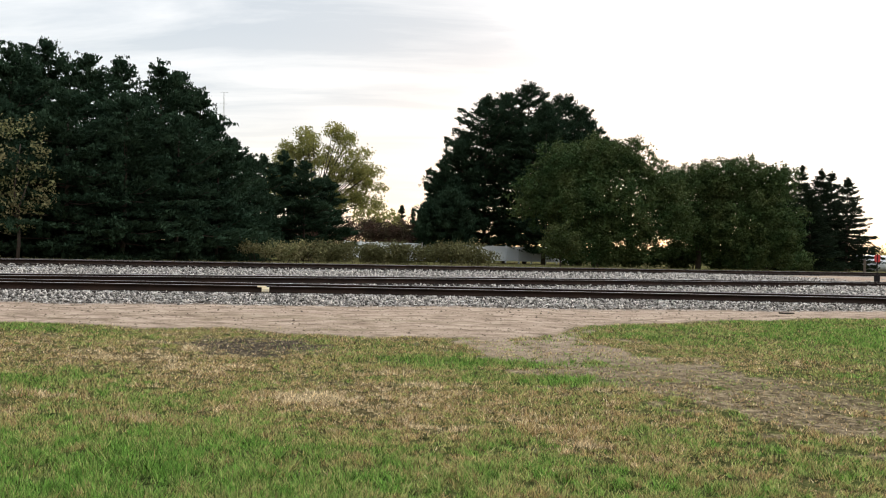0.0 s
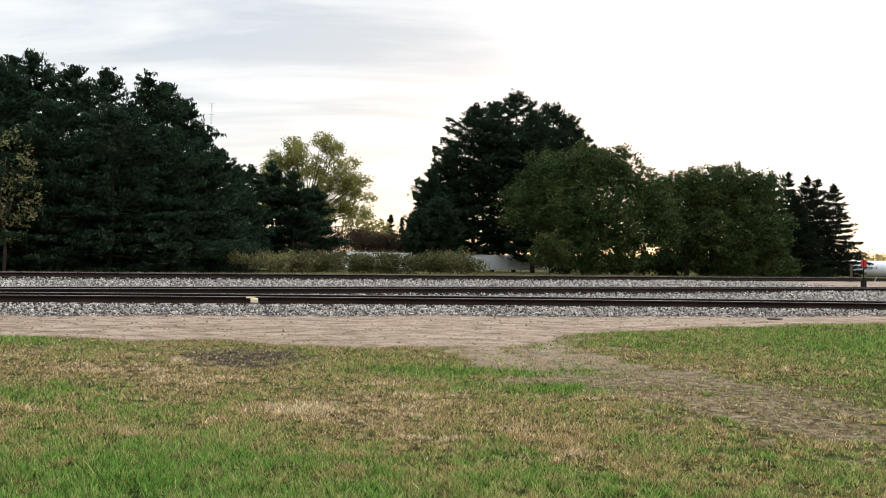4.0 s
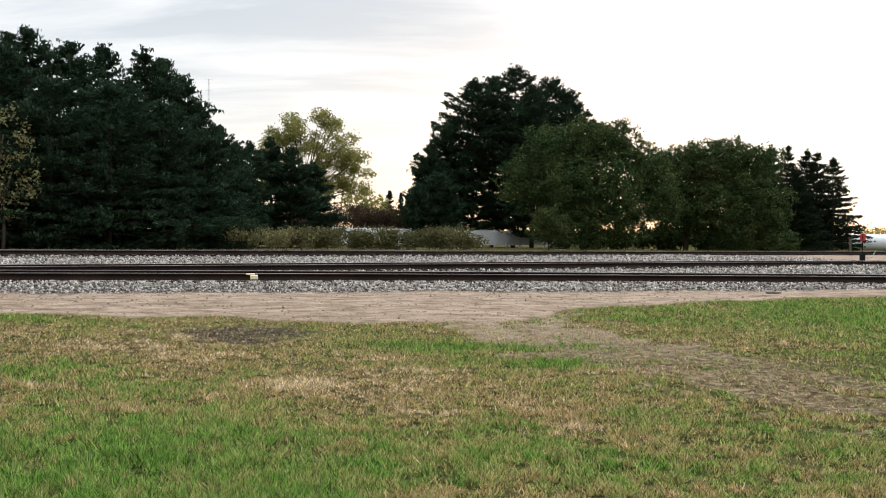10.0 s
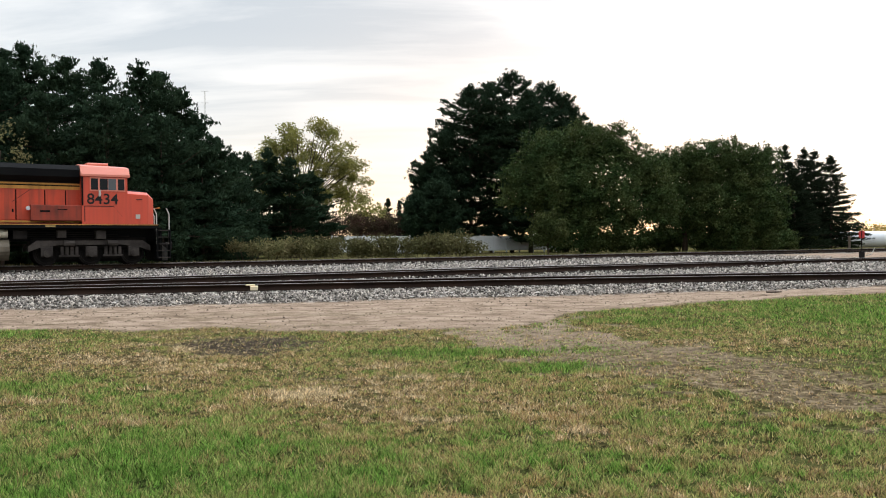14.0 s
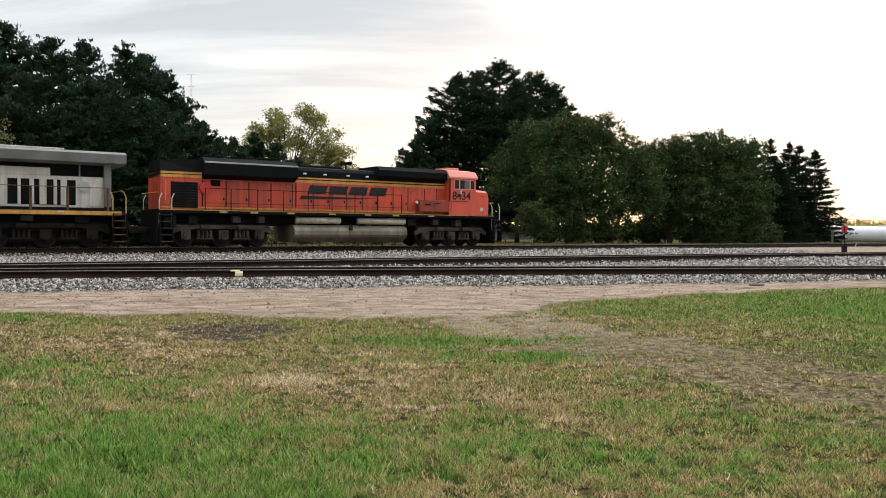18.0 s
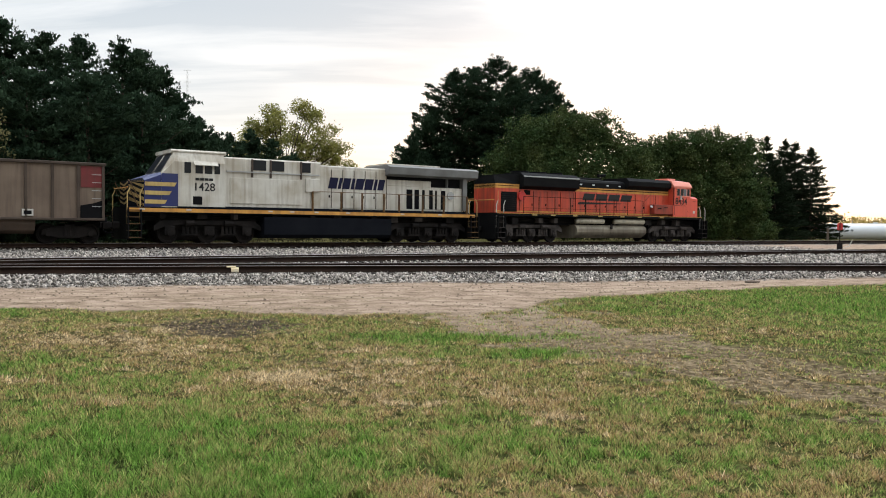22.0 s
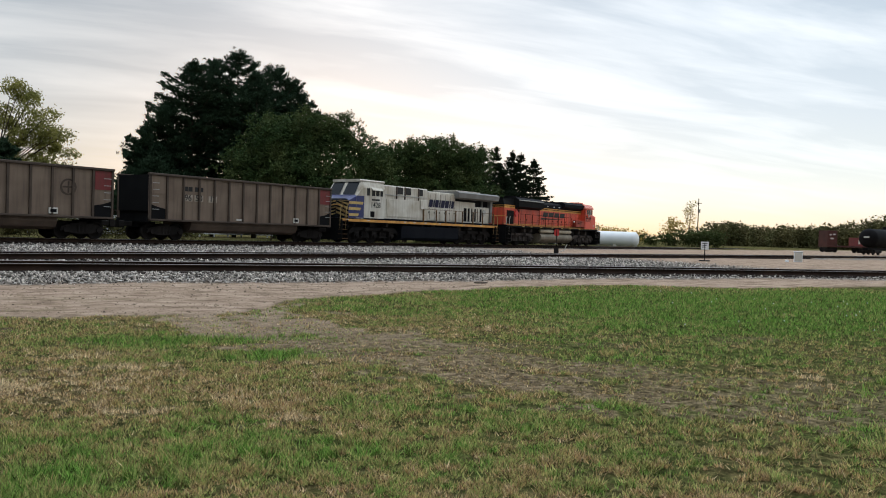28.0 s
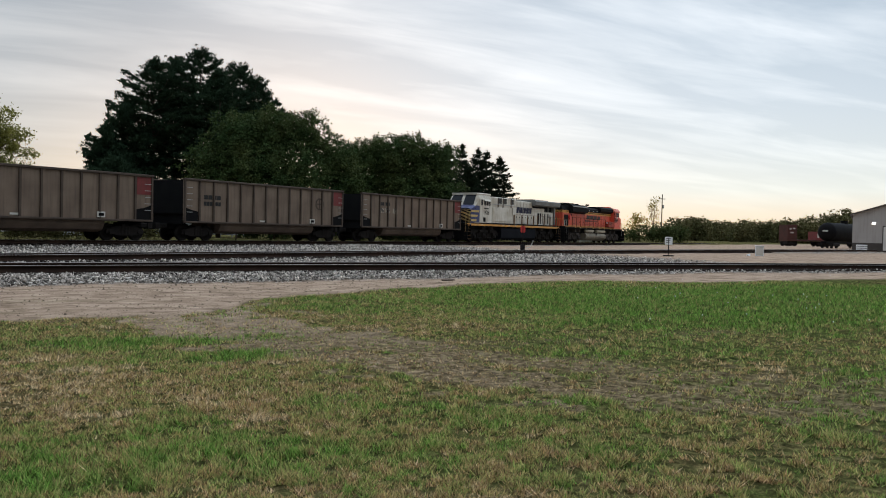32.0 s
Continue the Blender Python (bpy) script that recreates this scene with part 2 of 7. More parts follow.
M = {
    "rail": mat("rusty_rail_steel", (0.022, 0.015, 0.012), 0.8, 0.2, second=(0.040, 0.024, 0.017), scale=1.2),
    "railtop": mat("worn_rail_head", (0.30, 0.27, 0.25), 0.35, 0.9, scale=2),
    "clod": mat("dry_earth_clods", (0.22, 0.165, 0.112), 0.95, second=(0.10, 0.074, 0.05), scale=5, island=0.6),
    "tie": mat("creosoted_wood", (0.030, 0.023, 0.019), 0.9, second=(0.06, 0.048, 0.04), scale=2, randomness=0.3),
    "stone": mat("crushed_granite", (0.44, 0.39, 0.34), 0.9, second=(0.19, 0.165, 0.143), scale=6, island=0.85),
    "needle_dark": mat("dark_pine_needles", (0.021, 0.040, 0.023), 0.85, second=(0.036, 0.058, 0.031), scale=0.45, island=0.36, bump=0, trans=0.12),
    "needle_blue": mat("spruce_needles", (0.014, 0.023, 0.013), 0.85, second=(0.024, 0.034, 0.017), scale=0.6, island=0.4, bump=0, trans=0.18),
    "leaf_dark": mat("deep_green_leaves", (0.037, 0.066, 0.023), 0.75, second=(0.078, 0.095, 0.033), scale=0.45, island=0.45, bump=0, trans=0.14),
    "leaf_mid": mat("green_leaves", (0.050, 0.068, 0.024), 0.7, second=(0.080, 0.085, 0.03), scale=0.5, island=0.45, bump=0, trans=0.3),
    "leaf_yellow": mat("yellowing_leaves", (0.28, 0.255, 0.075), 0.65, second=(0.19, 0.195, 0.055), scale=0.4, island=0.4, bump=0, trans=0.5),
    "leaf_gold": mat("golden_autumn_leaves", (0.42, 0.30, 0.07), 0.65, second=(0.30, 0.24, 0.07), scale=0.5, island=0.4, bump=0, trans=0.45),
    "leaf_red": mat("dull_red_shrub_leaves", (0.085, 0.045, 0.035), 0.7, second=(0.06, 0.055, 0.03), scale=0.7, island=0.5, bump=0, trans=0.3),
    "leaf_hedge": mat("olive_hedge_leaves", (0.105, 0.105, 0.045), 0.7, second=(0.14, 0.12, 0.055), scale=0.6, island=0.45, bump=0, trans=0.3),
    "leaf_far": mat("olive_woods_leaves", (0.085, 0.086, 0.036), 0.75, second=(0.115, 0.098, 0.042), scale=0.12, island=0.5, bump=0, trans=0.2),
    "weed": mat("dry_tall_weeds", (0.24, 0.20, 0.10), 0.8, second=(0.14, 0.15, 0.06), scale=0.5, island=0.4, bump=0, trans=0.3),
    "bark": mat("rough_bark", (0.075, 0.055, 0.042), 0.95, second=(0.05, 0.04, 0.032), scale=3, grain=14, bump=0.6),
    "orange": mat("weathered_orange_paint", (0.66, 0.080, 0.036), 0.45, second=(0.46, 0.060, 0.029), scale=0.9, var=0.10, streak=0.55, bump=0.04),
    "orange_cab": mat("faded_orange_cab_paint", (0.66, 0.088, 0.05), 0.38, second=(0.62, 0.085, 0.045), scale=0.6, var=0.05, streak=0.2, bump=0.03),
    "grimy_orange": mat("soot_stained_orange_paint", (0.36, 0.060, 0.035), 0.6, second=(0.17, 0.04, 0.028), scale=1.1, var=0.14, streak=0.5, bump=0.05),
    "windshield": mat("grimy_windshield_glass", (0.012, 0.014, 0.018), 0.3, 0.0, var=0.1, bump=0, spec=0.08),
    # cab_glass is paler: daylight seen through the cab is put into its colour
    "cab_glass": mat("cab_window_glass_painted_daylight", (0.10, 0.11, 0.12), 0.15, 0.0, var=0.05, bump=0, spec=0.4),
    "roof_pink": mat("pale_pinkish_orange_paint", (0.72, 0.23, 0.165), 0.4, second=(0.70, 0.22, 0.15), scale=0.8, var=0.06, bump=0.03),
    "black": mat("dull_black_paint", (0.006, 0.006, 0.007), 0.62, second=(0.010, 0.010, 0.010), scale=0.9, var=0.15, spec=0.05),
    "logo_black": mat("black_lettering_paint", (0.02, 0.02, 0.02), 0.5, var=0.1, bump=0),
    "stripe": mat("faded_pale_yellow_paint", (0.56, 0.40, 0.15), 0.5, second=(0.45, 0.31, 0.12), scale=1.5, var=0.1, streak=0.3),
    "post_rust": mat("rusty_yellow_handrail", (0.15, 0.08, 0.03), 0.6, second=(0.06, 0.034, 0.02), scale=2, var=0.2),
    "yellow": mat("yellow_stripe_paint", (0.66, 0.33, 0.075), 0.5, second=(0.48, 0.22, 0.055), scale=1.2, var=0.1, streak=0.35),
    "truck": mat("sooty_cast_steel", (0.010, 0.009, 0.0085), 0.85, second=(0.024, 0.020, 0.018), scale=1.5, var=0.3, spec=0.12),
    "truck_grey": mat("dusty_cast_steel", (0.085, 0.072, 0.064), 0.75, second=(0.03, 0.026, 0.024), scale=1.7, var=0.3),
    "silver": mat("silver_painted_tank", (0.60, 0.54, 0.42), 0.45, 0.2, second=(0.40, 0.35, 0.26), scale=0.8, var=0.12, streak=0.4),
    "tank_silver": mat("grimy_tank_silver", (0.27, 0.235, 0.175), 0.5, 0.2, second=(0.14, 0.115, 0.085), scale=0.8, var=0.15, streak=0.5),
    "wing": mat("sooty_grey_roof_paint", (0.20, 0.20, 0.19), 0.6, second=(0.14, 0.135, 0.125), scale=0.9, var=0.12, bump=0.05),
    "glass": mat("dark_window_glass", (0.010, 0.012, 0.015), 0.14, 0.0, var=0.05, bump=0, spec=0.22),
    "white_loco": mat("grimy_white_paint", (0.63, 0.60, 0.53), 0.5, second=(0.44, 0.39, 0.31), scale=0.9, var=0.08, streak=0.5, dirt=(0.22, 0.165, 0.11), bump=0.04),
    "grey_loco": mat("grey_white_roof_paint", (0.40, 0.40, 0.38), 0.45, second=(0.30, 0.29, 0.27), scale=0.9, var=0.1, bump=0.05),
    "blue": mat("deep_blue_paint", (0.020, 0.028, 0.12), 0.4, second=(0.03, 0.035, 0.10), scale=1, var=0.12),
    "navy_mark": mat("dark_blue_lettering_paint", (0.007, 0.008, 0.032), 0.5, var=0.1, bump=0),
    "navy": mat("navy_black_paint", (0.006, 0.007, 0.010), 0.8, second=(0.010, 0.011, 0.014), scale=1, var=0.15, spec=0.06),
    "gondola": mat("dusty_brown_aluminium", (0.205, 0.152, 0.112), 0.65, 0.15, second=(0.145, 0.105, 0.078), scale=0.8, var=0.12, streak=0.55, dirt=(0.09, 0.065, 0.05)),
    "gondola_patch": mat("pale_dusty_patch_paint", (0.36, 0.31, 0.25), 0.65, second=(0.27, 0.22, 0.17), scale=2, var=0.12),
    "gondola_rib": mat("dark_rib_metal", (0.085, 0.062, 0.047), 0.65, 0.15, second=(0.05, 0.036, 0.028), scale=1.2, var=0.15, streak=0.4),
    "gon_end": mat("faded_red_end_panel", (0.19, 0.036, 0.036), 0.6, second=(0.14, 0.04, 0.035), scale=1.2, var=0.15, streak=0.3),
    "tub": mat("brown_underbody_tub", (0.14, 0.10, 0.074), 0.6, second=(0.08, 0.058, 0.045), scale=1, var=0.2),
    "pale": mat("pale_lettering_paint", (0.55, 0.52, 0.47), 0.6, var=0.1, bump=0),
    "vinyl": mat("white_vinyl_fence", (0.74, 0.75, 0.76), 0.5, second=(0.64, 0.65, 0.66), scale=0.8, var=0.05, bump=0.03),
    "tank_white": mat("white_tank_paint", (0.78, 0.79, 0.80), 0.4, second=(0.68, 0.69, 0.70), scale=0.3, var=0.04, bump=0.02),
    "red": mat("red_enamel", (0.55, 0.04, 0.035), 0.4, var=0.12),
    "shed": mat("beige_ribbed_steel", (0.42, 0.39, 0.37), 0.5, second=(0.36, 0.335, 0.32), scale=0.4, var=0.05, streak=0.15),
    "shed_door": mat("white_garage_door", (0.62, 0.60, 0.57), 0.5, var=0.05),
    "shed_base": mat("dark_wainscot_steel", (0.07, 0.06, 0.055), 0.5, var=0.1),
    "roof": mat("brown_steel_roof", (0.10, 0.085, 0.075), 0.5, var=0.1),
    "tank_black": mat("black_tank_car_paint", (0.004, 0.004, 0.005), 0.75, second=(0.008, 0.0075, 0.0075), scale=0.8, var=0.15, spec=0.1),
    "boxcar": mat("oxide_brown_car_paint", (0.075, 0.026, 0.021), 0.65, second=(0.05, 0.022, 0.018), scale=0.8, var=0.15),
    "post": mat("weathered_post_wood", (0.14, 0.11, 0.085), 0.9, var=0.2),
    "sign": mat("white_sign_sheet", (0.72, 0.73, 0.74), 0.5, var=0.05, bump=0),
    "chalk": mat("yellow_white_marker_paint", (0.75, 0.58, 0.32), 0.6, second=(0.85, 0.78, 0.6), scale=3, var=0.1),
}


def lamp_mat(name, color, strength):
    m = bpy.data.materials.new(name)
    m.use_nodes = True
    bs = m.node_tree.nodes["Principled BSDF"]
    bs.inputs["Base Color"].default_value = (*color, 1)
    bs.inputs["Emission Color"].default_value, bs.inputs["Emission Strength"].default_value = (*color, 1), strength
    return m


M["lamp"] = lamp_mat("lit_lamp_glass", (1.0, 0.95, 0.85), 2.0)


# ---------------------------------------------------------------- building helpers
class Mesh:
    """Collects the faces of one part."""

    def __init__(self):
        self.v, self.f = [], []

    def add(self, verts, faces):
        k = len(self.v)
        self.v += [tuple(p) for p in verts]
        self.f += [tuple(i + k for i in f) for f in faces]
        return self

    def box(self, x0, x1, y0, y1, z0, z1, c=0.0):
        """A box with its long edges chamfered by c."""
        if c <= 0:
            vs = [(x, y, z) for z in (z0, z1) for y in (y0, y1) for x in (x0, x1)]
            return self.add(vs, [(0, 2, 3, 1), (4, 5, 7, 6), (0, 1, 5, 4), (2, 6, 7, 3), (0, 4, 6, 2), (1, 3, 7, 5)])
        prof = [(y0 + c, z0), (y1 - c, z0), (y1, z0 + c), (y1, z1 - c), (y1 - c, z1), (y0 + c, z1), (y0, z1 - c), (y0, z0 + c)]
        return self.prism([(x0, prof), (x1, prof)])

    def prism(self, sections):
        """Sections along x: (x, [(y, z), ...]) joined to a closed body."""
        n = len(sections[0][1])
        vs = [(x, y, z) for x, prof in sections for y, z in prof]
        fs = []
        for k in range(len(sections) - 1):
            for i in range(n):
                j = (i + 1) % n
                fs.append((k * n + i, (k + 1) * n + i, (k + 1) * n + j, k * n + j))
        fs.append(tuple(range(n)))
        fs.append(tuple((len(sections) - 1) * n + i for i in reversed(range(n))))
        return self.add(vs, fs)

    def side(self, outline, y0, y1):
        """An outline in x, z made y0..y1 thick."""
        n = len(outline)
        vs = [(x, y0, z) for x, z in outline] + [(x, y1, z) for x, z in outline]
        return self.add(vs, [tuple(range(n)), tuple(range(2 * n - 1, n - 1, -1))] + [(i, i + n, (i + 1) % n + n, (i + 1) % n) for i in range(n)])

    def tube(self, pts, r, n=6, r1=None):
        """A round bar through the points, tapering from r to r1."""
        r1 = r if r1 is None else r1
        pts = [Vector(p) for p in pts]
        rings = []
        for i, p in enumerate(pts):
            a = pts[min(i + 1, len(pts) - 1)] - pts[max(i - 1, 0)]
            a.normalize()
            s = a.orthogonal().normalized() if i == 0 else (rings_s - a * rings_s.dot(a)).normalized()
            rings_s = s
            b = a.cross(s)
            rr = r + (r1 - r) * i / (len(pts) - 1)
            rings.append([p + (s * math.cos(k * 2 * math.pi / n) + b * math.sin(k * 2 * math.pi / n)) * rr for k in range(n)])
        vs = [q for ring in rings for q in ring]
        fs = [(k * n + i, k * n + (i + 1) % n, (k + 1) * n + (i + 1) % n, (k + 1) * n + i) for k in range(len(rings) - 1) for i in range(n)]
        fs += [tuple(reversed(range(n))), tuple((len(rings) - 1) * n + i for i in range(n))]
        return self.add(vs, fs)

    def data(self, name, material, smooth=False):
        me = bpy.data.meshes.new(name)
        me.from_pydata(self.v, [], self.f)
        for m in material if isinstance(material, (list, tuple)) else [material]:
            me.materials.append(m)
        if smooth:
            me.polygons.foreach_set("use_smooth", [True] * len(me.polygons))
        me.update()
        return me


def part(name, mesh, material, parent, label="", smooth=False):
    """One mesh object under a thing or a part."""
    me = mesh if isinstance(mesh, bpy.types.Mesh) else mesh.data(name, material, smooth)
    ob = new(name, me)
    ob.parent = parent
    return tagged(ob, label)


def thing(name, label, category, m=None, group="", kind=""):
    ob = new(name)
    ob.empty_display_size = 0.3
    ob.matrix_basis = m or Matrix()
    return tagged(ob, label, category, group, kind)


def np_mesh(name, verts, faces, material, attrs=None):
    """A mesh from arrays; faces: n x 3 or n x 4; attrs: values per vertex."""
    me = bpy.data.meshes.new(name)
    k = faces.shape[1]
    me.vertices.add(len(verts)); me.loops.add(faces.size); me.polygons.add(len(faces))
    me.vertices.foreach_set("co", np.asarray(verts, np.float32).ravel())
    me.loops.foreach_set("vertex_index", faces.astype(np.int32).ravel())
    me.polygons.foreach_set("loop_start", np.arange(0, faces.size, k, dtype=np.int32))
    me.update(calc_edges=True)
    for key, values in (attrs or {}).items():
        at = me.attributes.new(key, "FLOAT", "POINT")
        at.data.foreach_set("value", np.asarray(values, np.float32))
    me.materials.append(material)
    return me


def hash2(ix, iy, seed):
    h = (ix.astype(np.int64) * 374761393 + iy.astype(np.int64) * 668265263 + seed * 974634777) & 0x7FFFFFFF
    h = ((h ^ (h >> 13)) * 1274126177) & 0x7FFFFFFF
    return ((h ^ (h >> 16)) & 0xFFFF) / 65535.0


def noise2(x, y, scale, seed=0, octaves=3):
    """Smooth noise of two coordinates, 0 to 1."""
    x, y = np.asarray(x, float) * scale, np.asarray(y, float) * scale
    out, amp, tot = np.zeros_like(x), 1.0, 0.0
    for o in range(octaves):
        ix, iy = np.floor(x), np.floor(y)
        fx, fy = x - ix, y - iy
        fx, fy = fx * fx * (3 - 2 * fx), fy * fy * (3 - 2 * fy)
        a, b = hash2(ix, iy, seed + o), hash2(ix + 1, iy, seed + o)
        c, d = hash2(ix, iy + 1, seed + o), hash2(ix + 1, iy + 1, seed + o)
        out += amp * ((a * (1 - fx) + b * fx) * (1 - fy) + (c * (1 - fx) + d * fx) * fy)
        tot += amp
        amp *= 0.5
        x, y = x * 2.03, y * 2.03
    return out / tot


def step(a, b, x):
    t = np.clip((x - a) / (b - a), 0, 1)
    return t * t * (3 - 2 * t)


# ---------------------------------------------------------------- the tracks' lines
TH = radians(33.3)
CT, ST = math.cos(TH), math.sin(TH)


def main_height(q):
    """Rail height of the main line: all but level, then falling away to the right."""
    return 0.645 - 0.001 * np.clip(q, -40, 75) - 0.0038 * (np.clip(q, 75, 200) - 75)


def main_at(q):
    """The main track's centre line at q metres along: x, y and the rails' height."""
    d = 40.7 + (1.4 if q > 39 else 0.55) * ((min(max(q, -60), 200) - 39) / 49) ** 2
    return -ST * d + CT * q, CT * d + ST * q, float(main_height(q))


def near_at(x):
    """The near track: y and rail height at x."""
    a = min(max(x, -16), 32)
    y = 22.25 + 0.177 * a - 0.00306 * a * a
    return y + (x - a) * (0.177 - 0.00612 * a), 0.5


def second_at(x):
    a = min(max(x, -18), 60)
    return 28.73 + 0.5405 * a - 0.00136 * a * a + (x - a) * (0.5405 - 0.00272 * a), 0.55


def line_points(kind):
    if kind == "main":
        return np.array([main_at(q) for q in np.arange(-90, 321, 1.5)])
    f = near_at if kind == "near" else second_at
    lo, hi = (-60, 120) if kind == "near" else (-17.5, 75)
    return np.array([(x, *f(x)) for x in np.arange(lo, hi, 1.0)])


LINES = {k: line_points(k) for k in ("near", "second", "main")}


def track_distance(x, y, kind):
    """Distance to a track's centre line and its rail height there."""
    if kind == "main":
        q, off = CT * x + ST * y, -ST * x + CT * y
        d = np.abs(off - 40.7 - np.where(q > 39, 1.4, 0.55) * ((np.clip(q, -60, 200) - 39) / 49) ** 2)
        return d, main_height(q)
    P = LINES[kind]
    yc = np.interp(x, P[:, 0], P[:, 1], left=1e6, right=1e6)
    slope = np.interp(x, P[:, 0], np.gradient(P[:, 1], P[:, 0]))
    return np.abs(y - yc) / np.sqrt(1 + slope ** 2), np.full(x.shape, P[0, 2])


# ---------------------------------------------------------------- the ground
def trail(x, y):
    """Nearness to the worn track that swings from the dirt road towards the grass on the right."""
    path = ((1.4, 16.0), (1.5, 13.2), (2.1, 11.5), (2.9, 9.8), (4.0, 8.2), (5.2, 6.9), (6.8, 5.7), (9.0, 4.3), (13, 2.2))
    best = np.full(x.shape, 1e9)
    for (x0, y0), (x1, y1) in zip(path[:-1], path[1:]):
        dx, dy = x1 - x0, y1 - y0
        t = np.clip(((x - x0) * dx + (y - y0) * dy) / (dx * dx + dy * dy), 0, 1)
        best = np.minimum(best, np.hypot(x - x0 - t * dx, y - y0 - t * dy))
    return best


def road_edge(x):
    """The grass's far edge, where the dirt road begins."""
    line = np.interp(x, (-30, -7.4, -5.2, -3.6, -1.2, 1.0, 1.9, 2.6, 3.5, 5.0, 6.6, 8.2, 10, 13, 15.2, 18.4, 22.3, 40), (14.2, 14.0, 13.7, 14.2, 13.7, 13.6, 14.4, 15.8, 16.3, 17.3, 18.3, 18.9, 19.4, 19.4, 18.8, 19.1, 19.3, 18.8))
    return line + 0.5 * (noise2(x, x * 0, 0.5, 5) - 0.5)


def fields(x, y):
    """Height, ballast, bare earth and greenness of the ground."""
    r = np.hypot(x, y)
    z = 0.12 * step(11, 19, r) + 0.10 * step(2, 22, x) * step(10, 19, y) * step(90, 40, r)
    z = z + 0.09 * (noise2(x, y, 0.35, 3) - 0.5) * step(3, 8, r) * step(80, 50, r) + (0.02 * (noise2(x, y, 2.2, 4) - 0.5) + 0.022 * (noise2(x, y, 7.0, 6, 2) - 0.5)) * step(40, 20, r)
    base = z + 0.16 * step(0.5, 5, y - np.interp(x, LINES["near"][:, 0], LINES["near"][:, 1])) * step(140, 60, r)
    z = base
    ballast = np.zeros_like(x)
    for kind, half, sunk, fall in (("near", 1.5, 0.22, 0.22), ("second", 1.7, 0.22, 0.36), ("main", 1.9, 0.27, 0.36)):
        d, hz = track_distance(x, y, kind)
        rough = 0.35 * (noise2(x, y, 0.6, 11) - 0.5)
        bed = hz - sunk - np.maximum(d - half - rough, 0) * fall
        z = np.maximum(z, bed)
        ballast = np.maximum(ballast, step(0.02, 0.07, bed - base + 0.03))
    # between the tracks the stone runs on; farther right it gives way to packed earth
    dn, _ = track_distance(x, y, "near")
    dm, _ = track_distance(x, y, "main")
    inside = (y > np.interp(x, LINES["near"][:, 0], LINES["near"][:, 1])) & (x < 60) & (-ST * x + CT * y < 43)
    worn = step(20, 29, x + 5 * (noise2(x, y, 0.25, 21) - 0.5)) * step(2.4, 3.2, dn) * step(2.2, 3.0, dm)
    ballast = np.where(inside, np.maximum(ballast, 1 - worn), ballast)
    edge = road_edge(x)
    north = step(-0.25, 0.5, y - edge - 0.8 * (noise2(x, y, 0.8, 31) - 0.5))
    south_of_main = step(42.5, 43.8, -ST * x + CT * y)
    streak = noise2(x * 0.22 - y * 0.02, y * 2.6, 1.0, 33, 3)
    earth = north * (1 - south_of_main) * (1 - 0.25 * step(0.62, 0.78, streak) * step(18, 16, y))
    dt = trail(x, y)
    patchy = noise2(x, y, 1.1, 41, 4)
    fine = noise2(x, y, 3.2, 45, 3)
    rut = step(0.55, 0.15, np.abs(dt - 0.75))
    worn2 = step(0.42, 0.60, fine + 0.22 * rut + 0.40 * step(2.2, 0.1, dt) - 0.24 + 0.5 * (patchy - 0.5)) * step(2.9, 1.7, dt) * 0.88 * (1 - 0.4 * step(3.2, 6.5, x))
    spot = burnt = step(1.3, 0.5, np.hypot((x + 2.8) / 1.15, (y - 12.2) / 0.95) + 1.5 * (fine - 0.5))
    spot = np.maximum(spot, step(0.36, 0.26, patchy) * 0.3 * step(30, 18, r))
    soil = np.clip(1 - north + 0.5 * step(17.5, 15, y) * step(0.5, 0.2, fine), 0, 1) * (1 - 0.75 * step(9.0, 13.5, y) * step(3.0, 1.2, dt)) + burnt
    earth = np.clip(np.maximum(earth, np.maximum(worn2, spot * 0.93)), 0, 1)
    g = noise2(x, y, 0.28, 51, 4)
    green = 0.47 + 0.7 * (g - 0.5) + 0.7 * (noise2(x, y, 1.5, 53, 4) - 0.5) + 0.06 * step(2.5, 5, x) * step(12.5, 10, y)
    # lush patches and straw patches: centre, size, amount
    for cx, cy, sx, sy, amount in ((-3.0, 5.2, 3.2, 1.2, 0.5), (-7.5, 13.6, 2.2, 1.0, 0.4), (0.6, 11.0, 1.7, 0.5, 0.5), (1.6, 9.6, 1.0, 0.5, 0.5), (9.0, 15.2, 4.5, 2.2, 0.45),
                                   (17, 14.0, 7.0, 4.0, 0.75), (10.5, 12.6, 4.5, 2.2, 0.5), (-4.6, 8.6, 1.6, 1.0, 0.35), (1.6, 5.2, 2.0, 0.7, 0.15),
                                   (-1.2, 9.2, 2.2, 1.4, -0.18), (-0.6, 7.8, 1.2, 0.9, -0.25), (-3.4, 10.6, 1.6, 0.7, -0.2), (5.2, 7.2, 2.4, 0.6, -0.2), (9, 6.0, 5.0, 3.0, 0.35)):
        green = green + amount * np.exp(-((x - cx) / sx) ** 2 - ((y - cy) / sy) ** 2 - 0.0)
    green = np.where(south_of_main > 0.5, 0.35 + 0.8 * (g - 0.5), green)
    return z, ballast, earth, np.clip(green, 0, 1), soil


